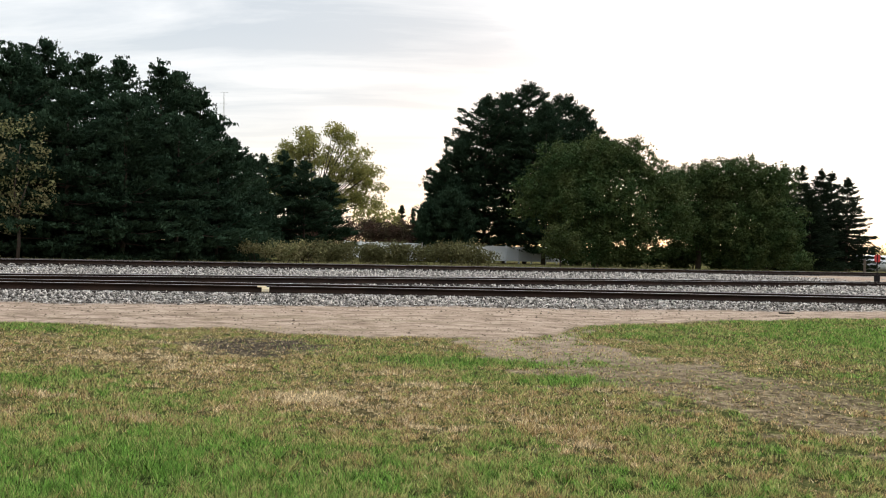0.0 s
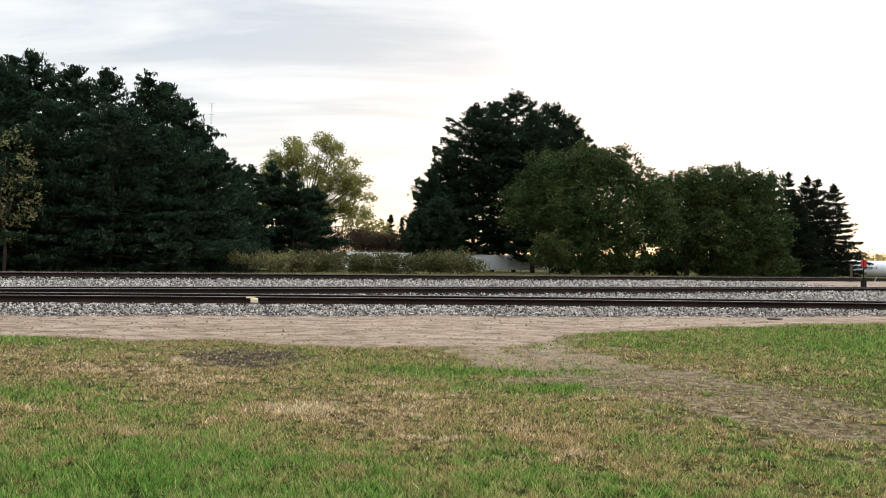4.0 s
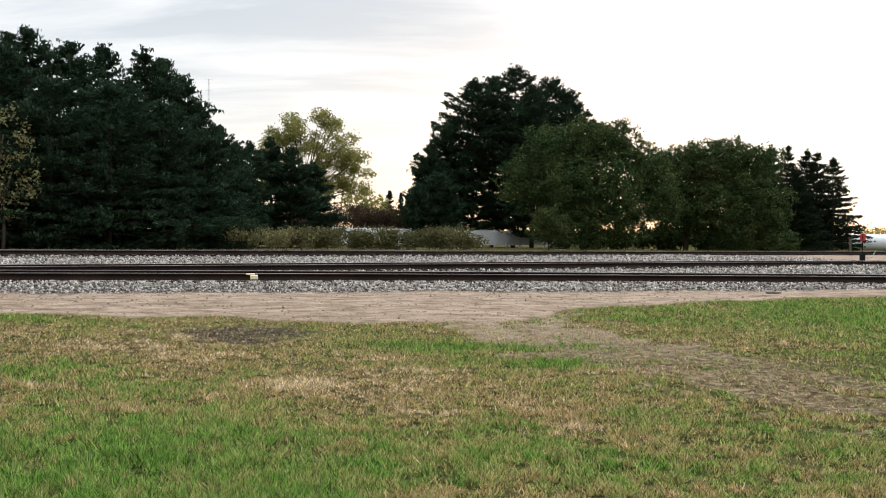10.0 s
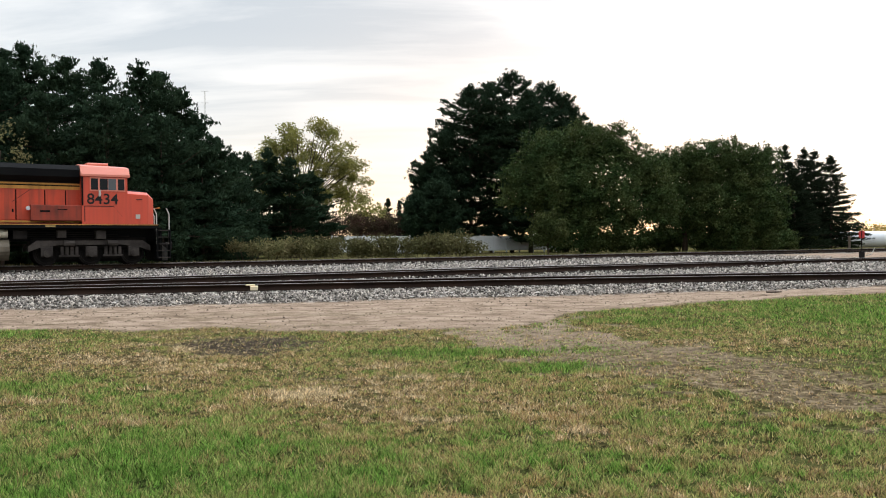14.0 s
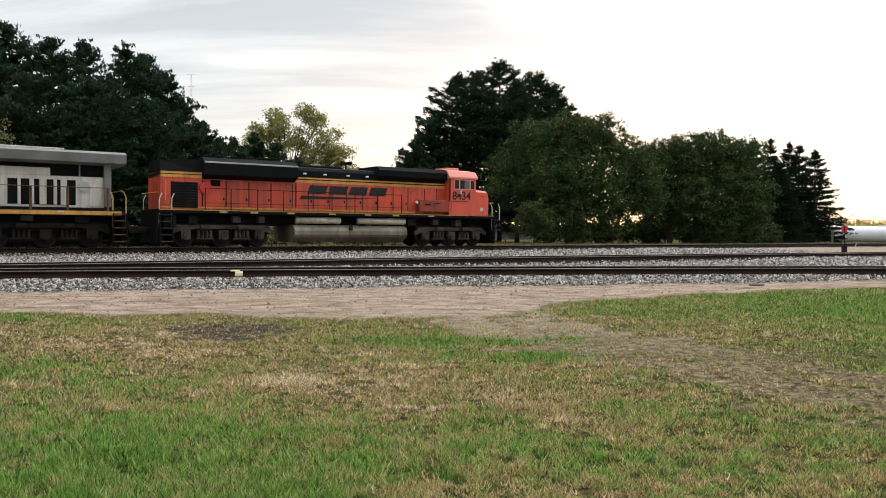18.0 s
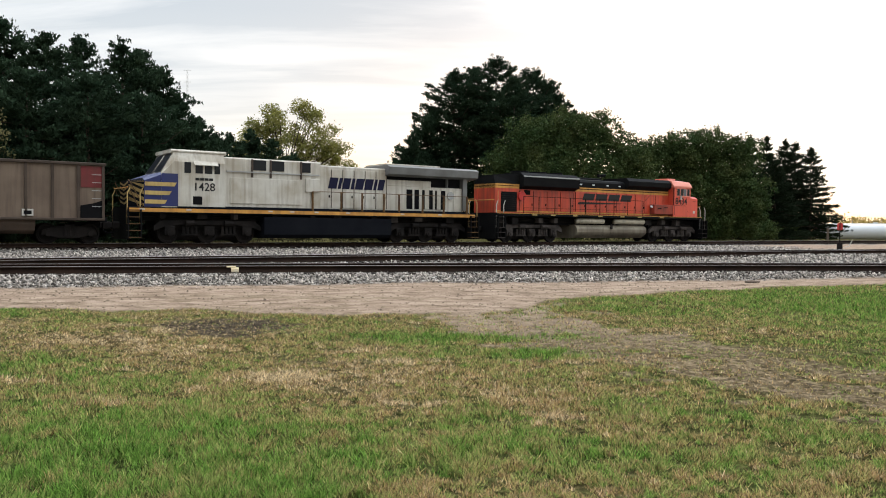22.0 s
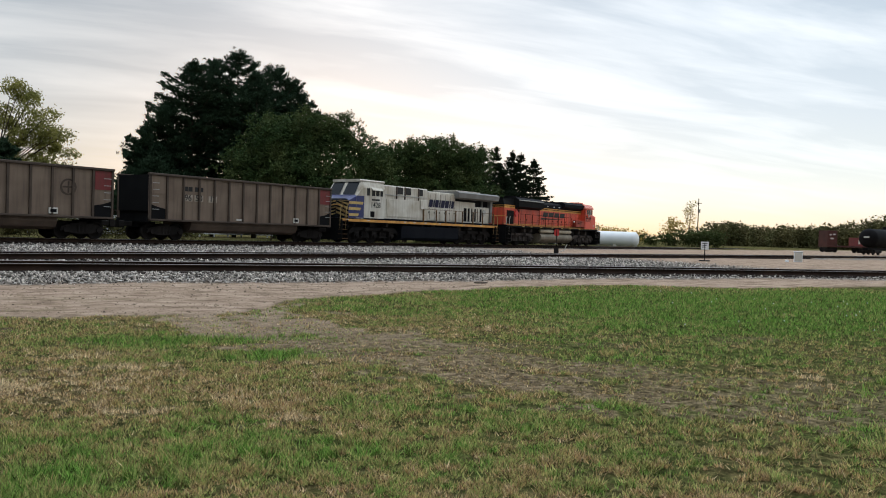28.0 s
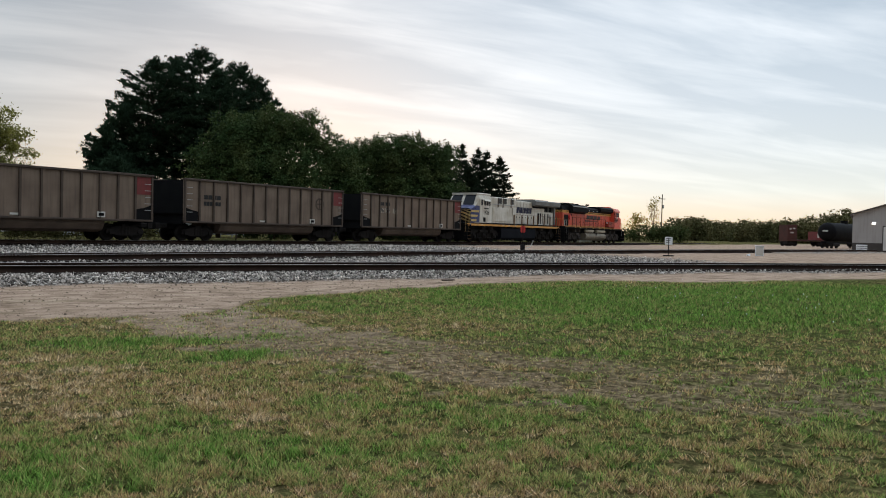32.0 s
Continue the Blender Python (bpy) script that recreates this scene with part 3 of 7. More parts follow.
def ground_material():
    m = bpy.data.materials.new("ground_surface")
    m.use_nodes = True
    nt = m.node_tree
    N, L = nt.nodes.new, nt.links.new
    bs = nt.nodes["Principled BSDF"]
    bs.inputs["Roughness"].default_value, bs.inputs["Specular IOR Level"].default_value = 1.0, 0.0
    tc = N("ShaderNodeTexCoord")

    def noise_node(scale, detail=5, rough=0.6):
        n = N("ShaderNodeTexNoise")
        n.inputs["Scale"].default_value, n.inputs["Detail"].default_value, n.inputs["Roughness"].default_value = scale, detail, rough
        L(tc.outputs["Object"], n.inputs["Vector"])
        return n.outputs["Fac"]

    def ramp(fac, *stops):
        r = N("ShaderNodeValToRGB")
        el = r.color_ramp.elements
        el[0].position, el[0].color = stops[0][0], (*stops[0][1], 1)
        el[1].position, el[1].color = stops[-1][0], (*stops[-1][1], 1)
        for p, c in stops[1:-1]:
            el.new(p).color = (*c, 1)
        L(fac, r.inputs[0])
        return r.outputs[0]

    def mix(fac, a, b):
        x = N("ShaderNodeMix"); x.data_type = "RGBA"
        L(fac, x.inputs["Factor"]); L(a, x.inputs["A"]); L(b, x.inputs["B"])
        return x.outputs["Result"]

    def attr(name):
        a = N("ShaderNodeAttribute"); a.attribute_name = name
        return a.outputs["Fac"]

    fine, mid = noise_node(30, 8, 0.8), noise_node(4.5, 6, 0.65)
    coarse = noise_node(8, 11, 0.8)
    # dark ramp ends paint the shadows in the gaps between grass blades
    grass_green = ramp(coarse, (0.38, (0.010, 0.016, 0.005)), (0.5, (0.05, 0.07, 0.018)), (0.62, (0.14, 0.17, 0.048)))
    grass_dry = ramp(coarse, (0.38, (0.015, 0.011, 0.006)), (0.5, (0.085, 0.062, 0.03)), (0.62, (0.25, 0.185, 0.09)))
    gm = N("ShaderNodeMath"); gm.operation = "ADD"
    gs = N("ShaderNodeMapRange"); gs.inputs[1].default_value, gs.inputs[2].default_value = 0.3, 0.7
    gs.inputs[3].default_value, gs.inputs[4].default_value = -0.35, 0.35
    L(mid, gs.inputs[0]); L(attr("green"), gm.inputs[0]); L(gs.outputs[0], gm.inputs[1])
    gm.use_clamp = True
    grass = mix(gm.outputs[0], grass_dry, grass_green)
    lane = N("ShaderNodeMapping"); lane.inputs["Scale"].default_value = (1.1, 2.1, 1.0)
    lane.inputs["Rotation"].default_value = (0, 0, radians(-5))
    L(tc.outputs["Object"], lane.inputs[0])
    ruts = N("ShaderNodeTexNoise")
    ruts.inputs["Scale"].default_value, ruts.inputs["Detail"].default_value, ruts.inputs["Roughness"].default_value = 1.3, 9, 0.72
    L(lane.outputs[0], ruts.inputs["Vector"])
    earth = ramp(ruts.outputs["Fac"], (0.34, (0.14, 0.098, 0.07)), (0.48, (0.295, 0.215, 0.157)), (0.66, (0.44, 0.335, 0.252)))
    pebbles = ramp(fine, (0.28, (0.06, 0.05, 0.045)), (0.42, (1, 1, 1)), (0.9, (1.15, 1.12, 1.1)))
    mul = N("ShaderNodeMix"); mul.data_type, mul.blend_type = "RGBA", "MULTIPLY"
    mul.inputs["Factor"].default_value = 0.75
    L(earth, mul.inputs["A"]); L(pebbles, mul.inputs["B"])
    vo = N("ShaderNodeTexVoronoi"); vo.inputs["Scale"].default_value = 13
    L(tc.outputs["Object"], vo.inputs["Vector"])
    sep = N("ShaderNodeSeparateColor"); L(vo.outputs["Color"], sep.inputs[0])
    stones = ramp(sep.outputs[0], (0.0, (0.018, 0.016, 0.014)), (0.4, (0.085, 0.076, 0.067)), (0.8, (0.27, 0.245, 0.22)), (1.0, (0.52, 0.48, 0.43)))
    dark = ramp(coarse, (0.38, (0.024, 0.019, 0.010)), (0.5, (0.15, 0.108, 0.064)), (0.62, (0.36, 0.272, 0.178)))
    scorch = ramp(coarse, (0.38, (0.016, 0.012, 0.010)), (0.52, (0.06, 0.046, 0.034)), (0.64, (0.20, 0.15, 0.105)))
    over = N("ShaderNodeMath"); over.operation, over.use_clamp = "SUBTRACT", True
    over.inputs[1].default_value = 1.0
    L(attr("soil"), over.inputs[0])
    col = mix(attr("earth"), grass, mix(over.outputs[0], mix(attr("soil"), mul.outputs["Result"], dark), scorch))
    col = mix(attr("ballast"), col, stones)
    L(col, bs.inputs["Base Color"])
    bp = N("ShaderNodeBump"); bp.inputs["Strength"].default_value, bp.inputs["Distance"].default_value = 0.6, 0.05
    hs = N("ShaderNodeMath"); hs.operation = "ADD"
    hv = N("ShaderNodeMath"); hv.operation = "MULTIPLY"
    L(vo.outputs["Distance"], hv.inputs[0]); L(attr("ballast"), hv.inputs[1])
    L(fine, hs.inputs[0]); L(hv.outputs[0], hs.inputs[1])
    L(hs.outputs[0], bp.inputs["Height"]); L(bp.outputs[0], bs.inputs["Normal"])
    return m


def build_ground():
    az = np.radians(np.concatenate([np.arange(-180, -36, 4), np.arange(-36, 60, 0.24), np.arange(60, 180.1, 4)]))
    r = np.concatenate([[0.001, 0.6, 1.2, 2.0, 2.8, 3.5], np.geomspace(4.2, 70, 260), np.geomspace(73, 4000, 46)])
    A, R = np.meshgrid(az, r)
    x, y = R * np.sin(A), R * np.cos(A)
    z, ballast, earth, green, soil = fields(x.ravel(), y.ravel())
    n, k = len(az), len(r)
    i = np.arange(k - 1)[:, None] * n + np.arange(n - 1)[None, :]
    faces = np.stack([i, i + n, i + n + 1, i + 1], -1).reshape(-1, 4)
    verts = np.column_stack([x.ravel(), y.ravel(), z])
    me = np_mesh("ground", verts, faces[:, ::-1], ground_material(), {"ballast": ballast, "earth": earth, "green": green, "soil": soil})
    me.polygons.foreach_set("use_smooth", np.ones(len(me.polygons), bool))
    tagged(new("ground", me), "patchy autumn grass, dirt road and grey ballast", "ground", kind="structure")


build_ground()


# ---------------------------------------------------------------- grass
def blade_material():
    m = bpy.data.materials.new("grass_blades")
    m.use_nodes = True
    nt = m.node_tree
    N, L = nt.nodes.new, nt.links.new
    bs = nt.nodes["Principled BSDF"]
    bs.inputs["Roughness"].default_value, bs.inputs["Specular IOR Level"].default_value = 0.75, 0.05
    at, isl = N("ShaderNodeAttribute"), N("ShaderNodeNewGeometry")
    at.attribute_name = "green"
    r = N("ShaderNodeValToRGB")
    el = r.color_ramp.elements
    el[0].position, el[0].color = 0.0, (0.64, 0.50, 0.30, 1)
    el[1].position, el[1].color = 1.0, (0.16, 0.285, 0.052, 1)
    for p, c in ((0.18, (0.40, 0.24, 0.12)), (0.40, (0.41, 0.31, 0.135)), (0.7, (0.32, 0.335, 0.11))):
        el.new(p).color = (*c, 1)
    L(at.outputs["Fac"], r.inputs[0])
    hv, rr = N("ShaderNodeHueSaturation"), N("ShaderNodeMapRange")
    rr.inputs[3].default_value, rr.inputs[4].default_value = 0.12, 1.72
    L(isl.outputs["Random Per Island"], rr.inputs[0]); L(rr.outputs[0], hv.inputs["Value"]); L(r.outputs[0], hv.inputs["Color"])
    L(hv.outputs[0], bs.inputs["Base Color"])
    tr, ms = N("ShaderNodeBsdfTranslucent"), N("ShaderNodeMixShader")
    ms.inputs[0].default_value = 0.3
    L(hv.outputs[0], tr.inputs[0]); L(bs.outputs[0], ms.inputs[1]); L(tr.outputs[0], ms.inputs[2])
    L(ms.outputs[0], nt.nodes["Material Output"].inputs[0])
    return m


def build_grass(count=1350000):
    rng = np.random.default_rng(7)
    az = np.radians(rng.uniform(-33, 57, count))
    r = np.exp(rng.uniform(math.log(4.2), math.log(27), count))
    x, y = r * np.sin(az), r * np.cos(az)
    z, ballast, earth, green, _ = fields(x, y)
    knot = noise2(x, y, 11.0, 67, 2)
    clump, blot = noise2(x, y, 4.0, 61, 3), noise2(x, y, 9.0, 63, 2)
    keep = (rng.random(count) > np.where(y > road_edge(x) - 0.1, earth * 1.3, earth * 0.84)) & (ballast < 0.3) & (rng.random(count) < 2.4 * (clump - 0.08)) & (rng.random(count) < 3.4 * (knot - 0.24 - 0.20 * step(1.5, 4.5, x) * step(13, 9, y)))
    x, y, z, green, r, clump, blot, knot, bare = (a[keep] for a in (x, y, z, green, r, clump, blot, knot, earth))
    n = len(x)
    tuft = step(0.70, 0.80, noise2(x, y, 1.1, 71, 2)) * step(1.0, 0.5, green) * 0.7 * step(5.5, 7.0, r)
    for az_t, r_t, sx, sy in ((-20.6, 7.3, 0.55, 0.20), (0.8, 6.8, 0.42, 0.14), (10.6, 6.5, 0.32, 0.16), (-9.2, 8.3, 0.7, 0.4), (-26.5, 8.8, 0.6, 0.14), (-19.6, 9.2, 0.45, 0.12),
                              (22.0, 9.2, 0.5, 0.18), (33.0, 11.5, 0.7, 0.3), (45.0, 9.6, 0.8, 0.3), (-1.0, 9.0, 0.6, 0.25)):
        cx, cy = r_t * math.sin(radians(az_t)), r_t * math.cos(radians(az_t))
        tuft = np.maximum(tuft, step(1.25, 0.6, np.hypot((x - cx) / (0.7 * sx), (y - cy) / (0.7 * sy)) + 1.2 * (blot - 0.5)))
    lush = np.clip(green - 0.55, 0, 0.6)
    g = np.clip(green + 0.9 * (blot - 0.5) + 0.8 * (noise2(x, y, 22.0, 65, 2) - 0.5) + rng.normal(0, 0.17, n) - 0.5 * tuft, 0, 1)
    h = (0.010 + 0.024 * rng.random(n)) * (1 - 0.45 * bare) * (0.55 + 0.9 * knot) * (0.6 + 0.6 * green + 1.2 * clump ** 2 + 1.6 * lush) * (1 + 0.45 * tuft)
    w = (0.0017 + 0.0022 * rng.random(n)) * (1 + r / 8.5)
    turn, lean = rng.uniform(0, 2 * math.pi, n), rng.uniform(0.25, 1.7, n) * (1.25 - 0.5 * green)
    dx, dy = np.cos(turn), np.sin(turn)
    spin = turn + rng.uniform(0.6, 2.5, n)
    side = np.column_stack([np.cos(spin), np.sin(spin), np.zeros(n)]) * w[:, None]
    base = np.column_stack([x, y, z - 0.004])
    tip = base + np.column_stack([dx * h * lean, dy * h * lean, h + 0.004])
    verts = np.stack([base - side, base + side, tip], 1).reshape(-1, 3)
    faces = np.arange(3 * n).reshape(-1, 3)
    me = np_mesh("grass", verts, faces, blade_material(), {"green": np.repeat(g, 3)})
    tagged(new("grass", me), "short patchy lawn grass, green and straw yellow", "grass", kind="stuff")


build_grass()


def build_stones(count=104000):
    """Loose ballast stones, each an uneven lump of eight faces."""
    rng = np.random.default_rng(17)
    az = np.radians(rng.uniform(-31, 54, count))
    r = np.exp(np.where(rng.random(count) < 0.45, rng.uniform(math.log(18.5), math.log(26), count), rng.uniform(math.log(18.5), math.log(62), count)))
    x, y = r * np.sin(az), r * np.cos(az)
    z, ballast, earth, green, _ = fields(x, y)
    keep = rng.random(count) < ballast * 1.1 + 0.0012 * earth
    x, y, z, r, ballast = (a[keep] for a in (x, y, z, r, ballast))
    n = len(x)
    size = (0.014 + 0.024 * rng.random(n)) * (r / 22) ** 0.6 * (0.5 + 0.5 * ballast)
    unit = np.array([[1, 0, 0], [0, 1, 0], [-1, 0, 0], [0, -1, 0], [0, 0, 1], [0, 0, -1]], float)
    rot = rng.uniform(0, 2 * math.pi, n)
    p = unit[None] * rng.uniform(0.6, 1.5, (n, 6, 1)) + rng.normal(0, 0.22, (n, 6, 3))
    c, s = np.cos(rot)[:, None], np.sin(rot)[:, None]
    p = np.stack([p[..., 0] * c - p[..., 1] * s, p[..., 0] * s + p[..., 1] * c, p[..., 2]], -1) * size[:, None, None]
    v = (p + np.column_stack([x, y, z + size * 0.6])[:, None]).reshape(-1, 3)
    f = np.array([[0, 1, 4], [1, 2, 4], [2, 3, 4], [3, 0, 4], [1, 0, 5], [2, 1, 5], [3, 2, 5], [0, 3, 5]])
    faces = (np.arange(n)[:, None, None] * 6 + f[None]).reshape(-1, 3)
    tagged(new("ballast_stones", np_mesh("ballast_stones", v, faces, M["stone"])), "loose grey crushed ballast stones", "stones", kind="stuff")


build_stones()


def build_clods(count=30000):
    """Crumbs of earth and small stones on the worn trail, the road and the bare spots."""
    rng = np.random.default_rng(19)
    az = np.radians(rng.uniform(-31, 54, count))
    r = np.exp(rng.uniform(math.log(5), math.log(22), count))
    x, y = r * np.sin(az), r * np.cos(az)
    z, ballast, earth, green, _ = fields(x, y)
    keep = (rng.random(count) < earth * 0.9) & (ballast < 0.4)
    x, y, z, r = (a[keep] for a in (x, y, z, r))
    n = len(x)
    size = 0.003 + 0.009 * rng.random(n) ** 4 * (1 + r / 14) + 0.0003 * r
    unit = np.array([[1, 0, -0.3], [-0.5, 0.87, -0.3], [-0.5, -0.87, -0.3], [0, 0, 0.8]])
    p = unit[None] * rng.uniform(0.6, 1.5, (n, 4, 1)) * size[:, None, None] * np.array([1.5, 1.5, 1])
    v = (p + np.column_stack([x, y, z + 0.1 * size])[:, None]).reshape(-1, 3)
    f = np.array([[0, 1, 3], [1, 2, 3], [2, 0, 3]])
    faces = (np.arange(n)[:, None, None] * 4 + f[None]).reshape(-1, 3)
    tagged(new("earth_clods", np_mesh("earth_clods", v, faces, M["clod"])), "crumbs of dry earth and gravel on the dirt", "gravel", kind="stuff")


build_clods()


def build_flowers(count=22):
    """White seed heads standing in the lush grass."""
    rng = np.random.default_rng(23)
    az, r = np.radians(rng.uniform(35, 53, count)), rng.uniform(14, 21, count)
    x, y = r * np.sin(az), r * np.cos(az)
    keep = y < road_edge(x) - 0.5
    x, y = x[keep], y[keep]
    z = fields(x, y)[0] + rng.uniform(0.05, 0.11, len(x))
    u = np.array([[1, 0, 0], [0, 1, 0], [-1, 0, 0], [0, -1, 0], [0, 0, 1], [0, 0, -1]], float) * 0.016
    v = (u[None] + np.column_stack([x, y, z])[:, None]).reshape(-1, 3)
    f = np.array([[0, 1, 4], [1, 2, 4], [2, 3, 4], [3, 0, 4], [1, 0, 5], [2, 1, 5], [3, 2, 5], [0, 3, 5]])
    faces = (np.arange(len(x))[:, None, None] * 6 + f[None]).reshape(-1, 3)
    tagged(new("seed_heads", np_mesh("seed_heads", v, faces, M["sign"])), "small white dandelion seed heads in lush grass", "flowers", kind="stuff")


build_flowers()


# ---------------------------------------------------------------- tracks
def sweep(points, profile):
    """A profile (across, up) drawn along a line of (x, y, z)."""
    P = np.asarray(points, float)
    T = np.gradient(P[:, :2], axis=0)
    T /= np.linalg.norm(T, axis=1)[:, None]
    n = len(profile)
    verts = np.concatenate([np.column_stack([P[:, 0] - T[:, 1] * a, P[:, 1] + T[:, 0] * a, P[:, 2] + b])[:, None] for a, b in profile], 1)
    i = np.arange(len(P) - 1)[:, None] * n + np.arange(n)[None]
    j = np.arange(len(P) - 1)[:, None] * n + (np.arange(n)[None] + 1) % n
    return verts.reshape(-1, 3), np.stack([i, j, j + n, i + n], -1).reshape(-1, 4)


RAIL_BODY = [(-0.07, -0.17), (0.07, -0.17), (0.07, -0.155), (0.012, -0.13), (0.012, -0.045), (0.036, -0.035), (0.036, -0.006),
             (-0.036, -0.006), (-0.036, -0.035), (-0.012, -0.045), (-0.012, -0.13), (-0.07, -0.155)]
RAIL_HEAD = [(-0.035, -0.006), (0.035, -0.006), (0.03, 0.0), (-0.03, 0.0)]


def build_track(kind, label, lo, hi, top_material):
    P = LINES[kind]
    P = P[(P[:, 0] > lo) & (P[:, 0] < hi)]
    tr = thing("railway_track", label, "railway track", kind="structure")
    T = np.gradient(P[:, :2], axis=0)
    T /= np.linalg.norm(T, axis=1)[:, None]
    for s in (-0.754, 0.754):
        line = np.column_stack([P[:, 0] - T[:, 1] * s, P[:, 1] + T[:, 0] * s, P[:, 2]])
        v, f = sweep(line, RAIL_BODY)
        rail = part("rail", np_mesh("rail", v, f, M["rail"]), None, tr, "rusty brown steel rail")
        v, f = sweep(line, RAIL_HEAD)
        part("rail_head", np_mesh("rail_head", v, f, top_material), None, rail, "worn running surface")
    return tr, P


def lay_ties(tr, P, lo, hi, seed):
    rnd = random.Random(seed)
    me = Mesh().box(-0.115, 0.115, -1.3, 1.3, -0.36, -0.165, 0.012).data("tie", M["tie"])
    seg = np.hypot(np.diff(P[:, 0]), np.diff(P[:, 1]))
    s = np.concatenate([[0], np.cumsum(seg)])
    for d in np.arange(0.3, s[-1], 0.53):
        x, y, z = (float(np.interp(d, s, P[:, k])) for k in range(3))
        if lo < x < hi:
            i = min(int(np.searchsorted(s, d)), len(P) - 1)
            a = math.atan2(P[i, 1] - P[i - 1, 1], P[i, 0] - P[i - 1, 0])
            ob = part("tie", me, None, tr)
            ob.matrix_basis = pose(x, y, z - rnd.uniform(0, 0.012), 0, 0, math.degrees(a) + rnd.uniform(-1, 1))


# ---------------------------------------------------------------- trees
def tri_leaves(centres, size, rng, count, spread, flat=0.5, long=1.0, along=None):
    """Small leaf blades scattered round the centres, one triangle each."""
    n = len(centres) * count
    c = np.repeat(centres, count, 0) + rng.normal(0, 1, (n, 3)) * spread * np.array([1, 1, flat])
    a = rng.normal(0, 1, (n, 3))
    if along is not None:
        a = a * 0.45 + np.repeat(along, count, 0)
    a /= np.linalg.norm(a, axis=1)[:, None]
    b = np.cross(a, rng.normal(0, 1, (n, 3))); b /= np.linalg.norm(b, axis=1)[:, None] + 1e-9
    s = size * rng.uniform(0.6, 1.5, n)[:, None]
    a, b = a * s * long, b * s / long * 0.8
    v = np.stack([c - a, c + a * 0.2 + b, c + a * 0.5 - b * 0.6], 1).reshape(-1, 3)
    return v, np.arange(3 * n).reshape(-1, 3)


def crown_part(name, tree, v, f, material, label=""):
    return part(name, np_mesh(name, v, f, material), None, tree, label)


def broadleaf(name, label, x, y, z, lobes, material, seed, leaf=0.17, per=26, shells=1.0, trunk_r=0.25, group="", fork=0.3, density=9.0, inner=0.0):
    """lobes: (dx, dy, height, radius, squash): the crown is made of leaf clumps over the skin of each lobe."""
    rng, rnd = np.random.default_rng(seed), random.Random(seed)
    tree = thing(name, label, "tree", pose(x, y, z), group)
    top = max(h for _, _, h, _, _ in lobes)
    tm = Mesh()
    f0 = top * fork
    tm.tube([(0, 0, -0.2), (0.05, 0.02, f0 * 0.5), (0.0, 0.08, f0)], trunk_r * 1.15, 8, trunk_r * 0.75)
    part("trunk", tm, M["bark"], tree, smooth=True)
    for dx, dy, h, r, sq in lobes:
        end = Vector((dx, dy, h + 0.15 * r))
        mid = Vector((dx * 0.4, dy * 0.4, f0 + (h - f0) * 0.5)) + Vector((rnd.uniform(-.3, .3), rnd.uniform(-.3, .3), 0))
        part("limb", Mesh().tube([(0, 0, f0 * 0.85), mid, end], trunk_r * 0.55, 6, 0.03), M["bark"], tree, smooth=True)
    cs = []
    for dx, dy, h, r, sq in lobes:
        m = int(density * 4 * r * r) + 8
        d = rng.normal(0, 1, (m, 3)); d /= np.linalg.norm(d, axis=1)[:, None]
        bump = 0.74 + 0.46 * noise2(np.arctan2(d[:, 1], d[:, 0]) * 1.5 + seed, d[:, 2] * 2.2 + dx, 1.7, seed, 2)
        rad = r * bump * np.where(rng.random(m) < inner, rng.uniform(0.2, 0.75, m), rng.uniform(0.72, 1.03, m)) ** shells
        p = d * rad[:, None] * np.array([1, 1, sq]) + np.array([dx, dy, h])
        cs.append(p[p[:, 2] > 0.15])
    v, f = tri_leaves(np.concatenate(cs), leaf, rng, per, leaf * 1.9, 0.8)
    crown_part("crown", tree, v, f, material)
    return tree


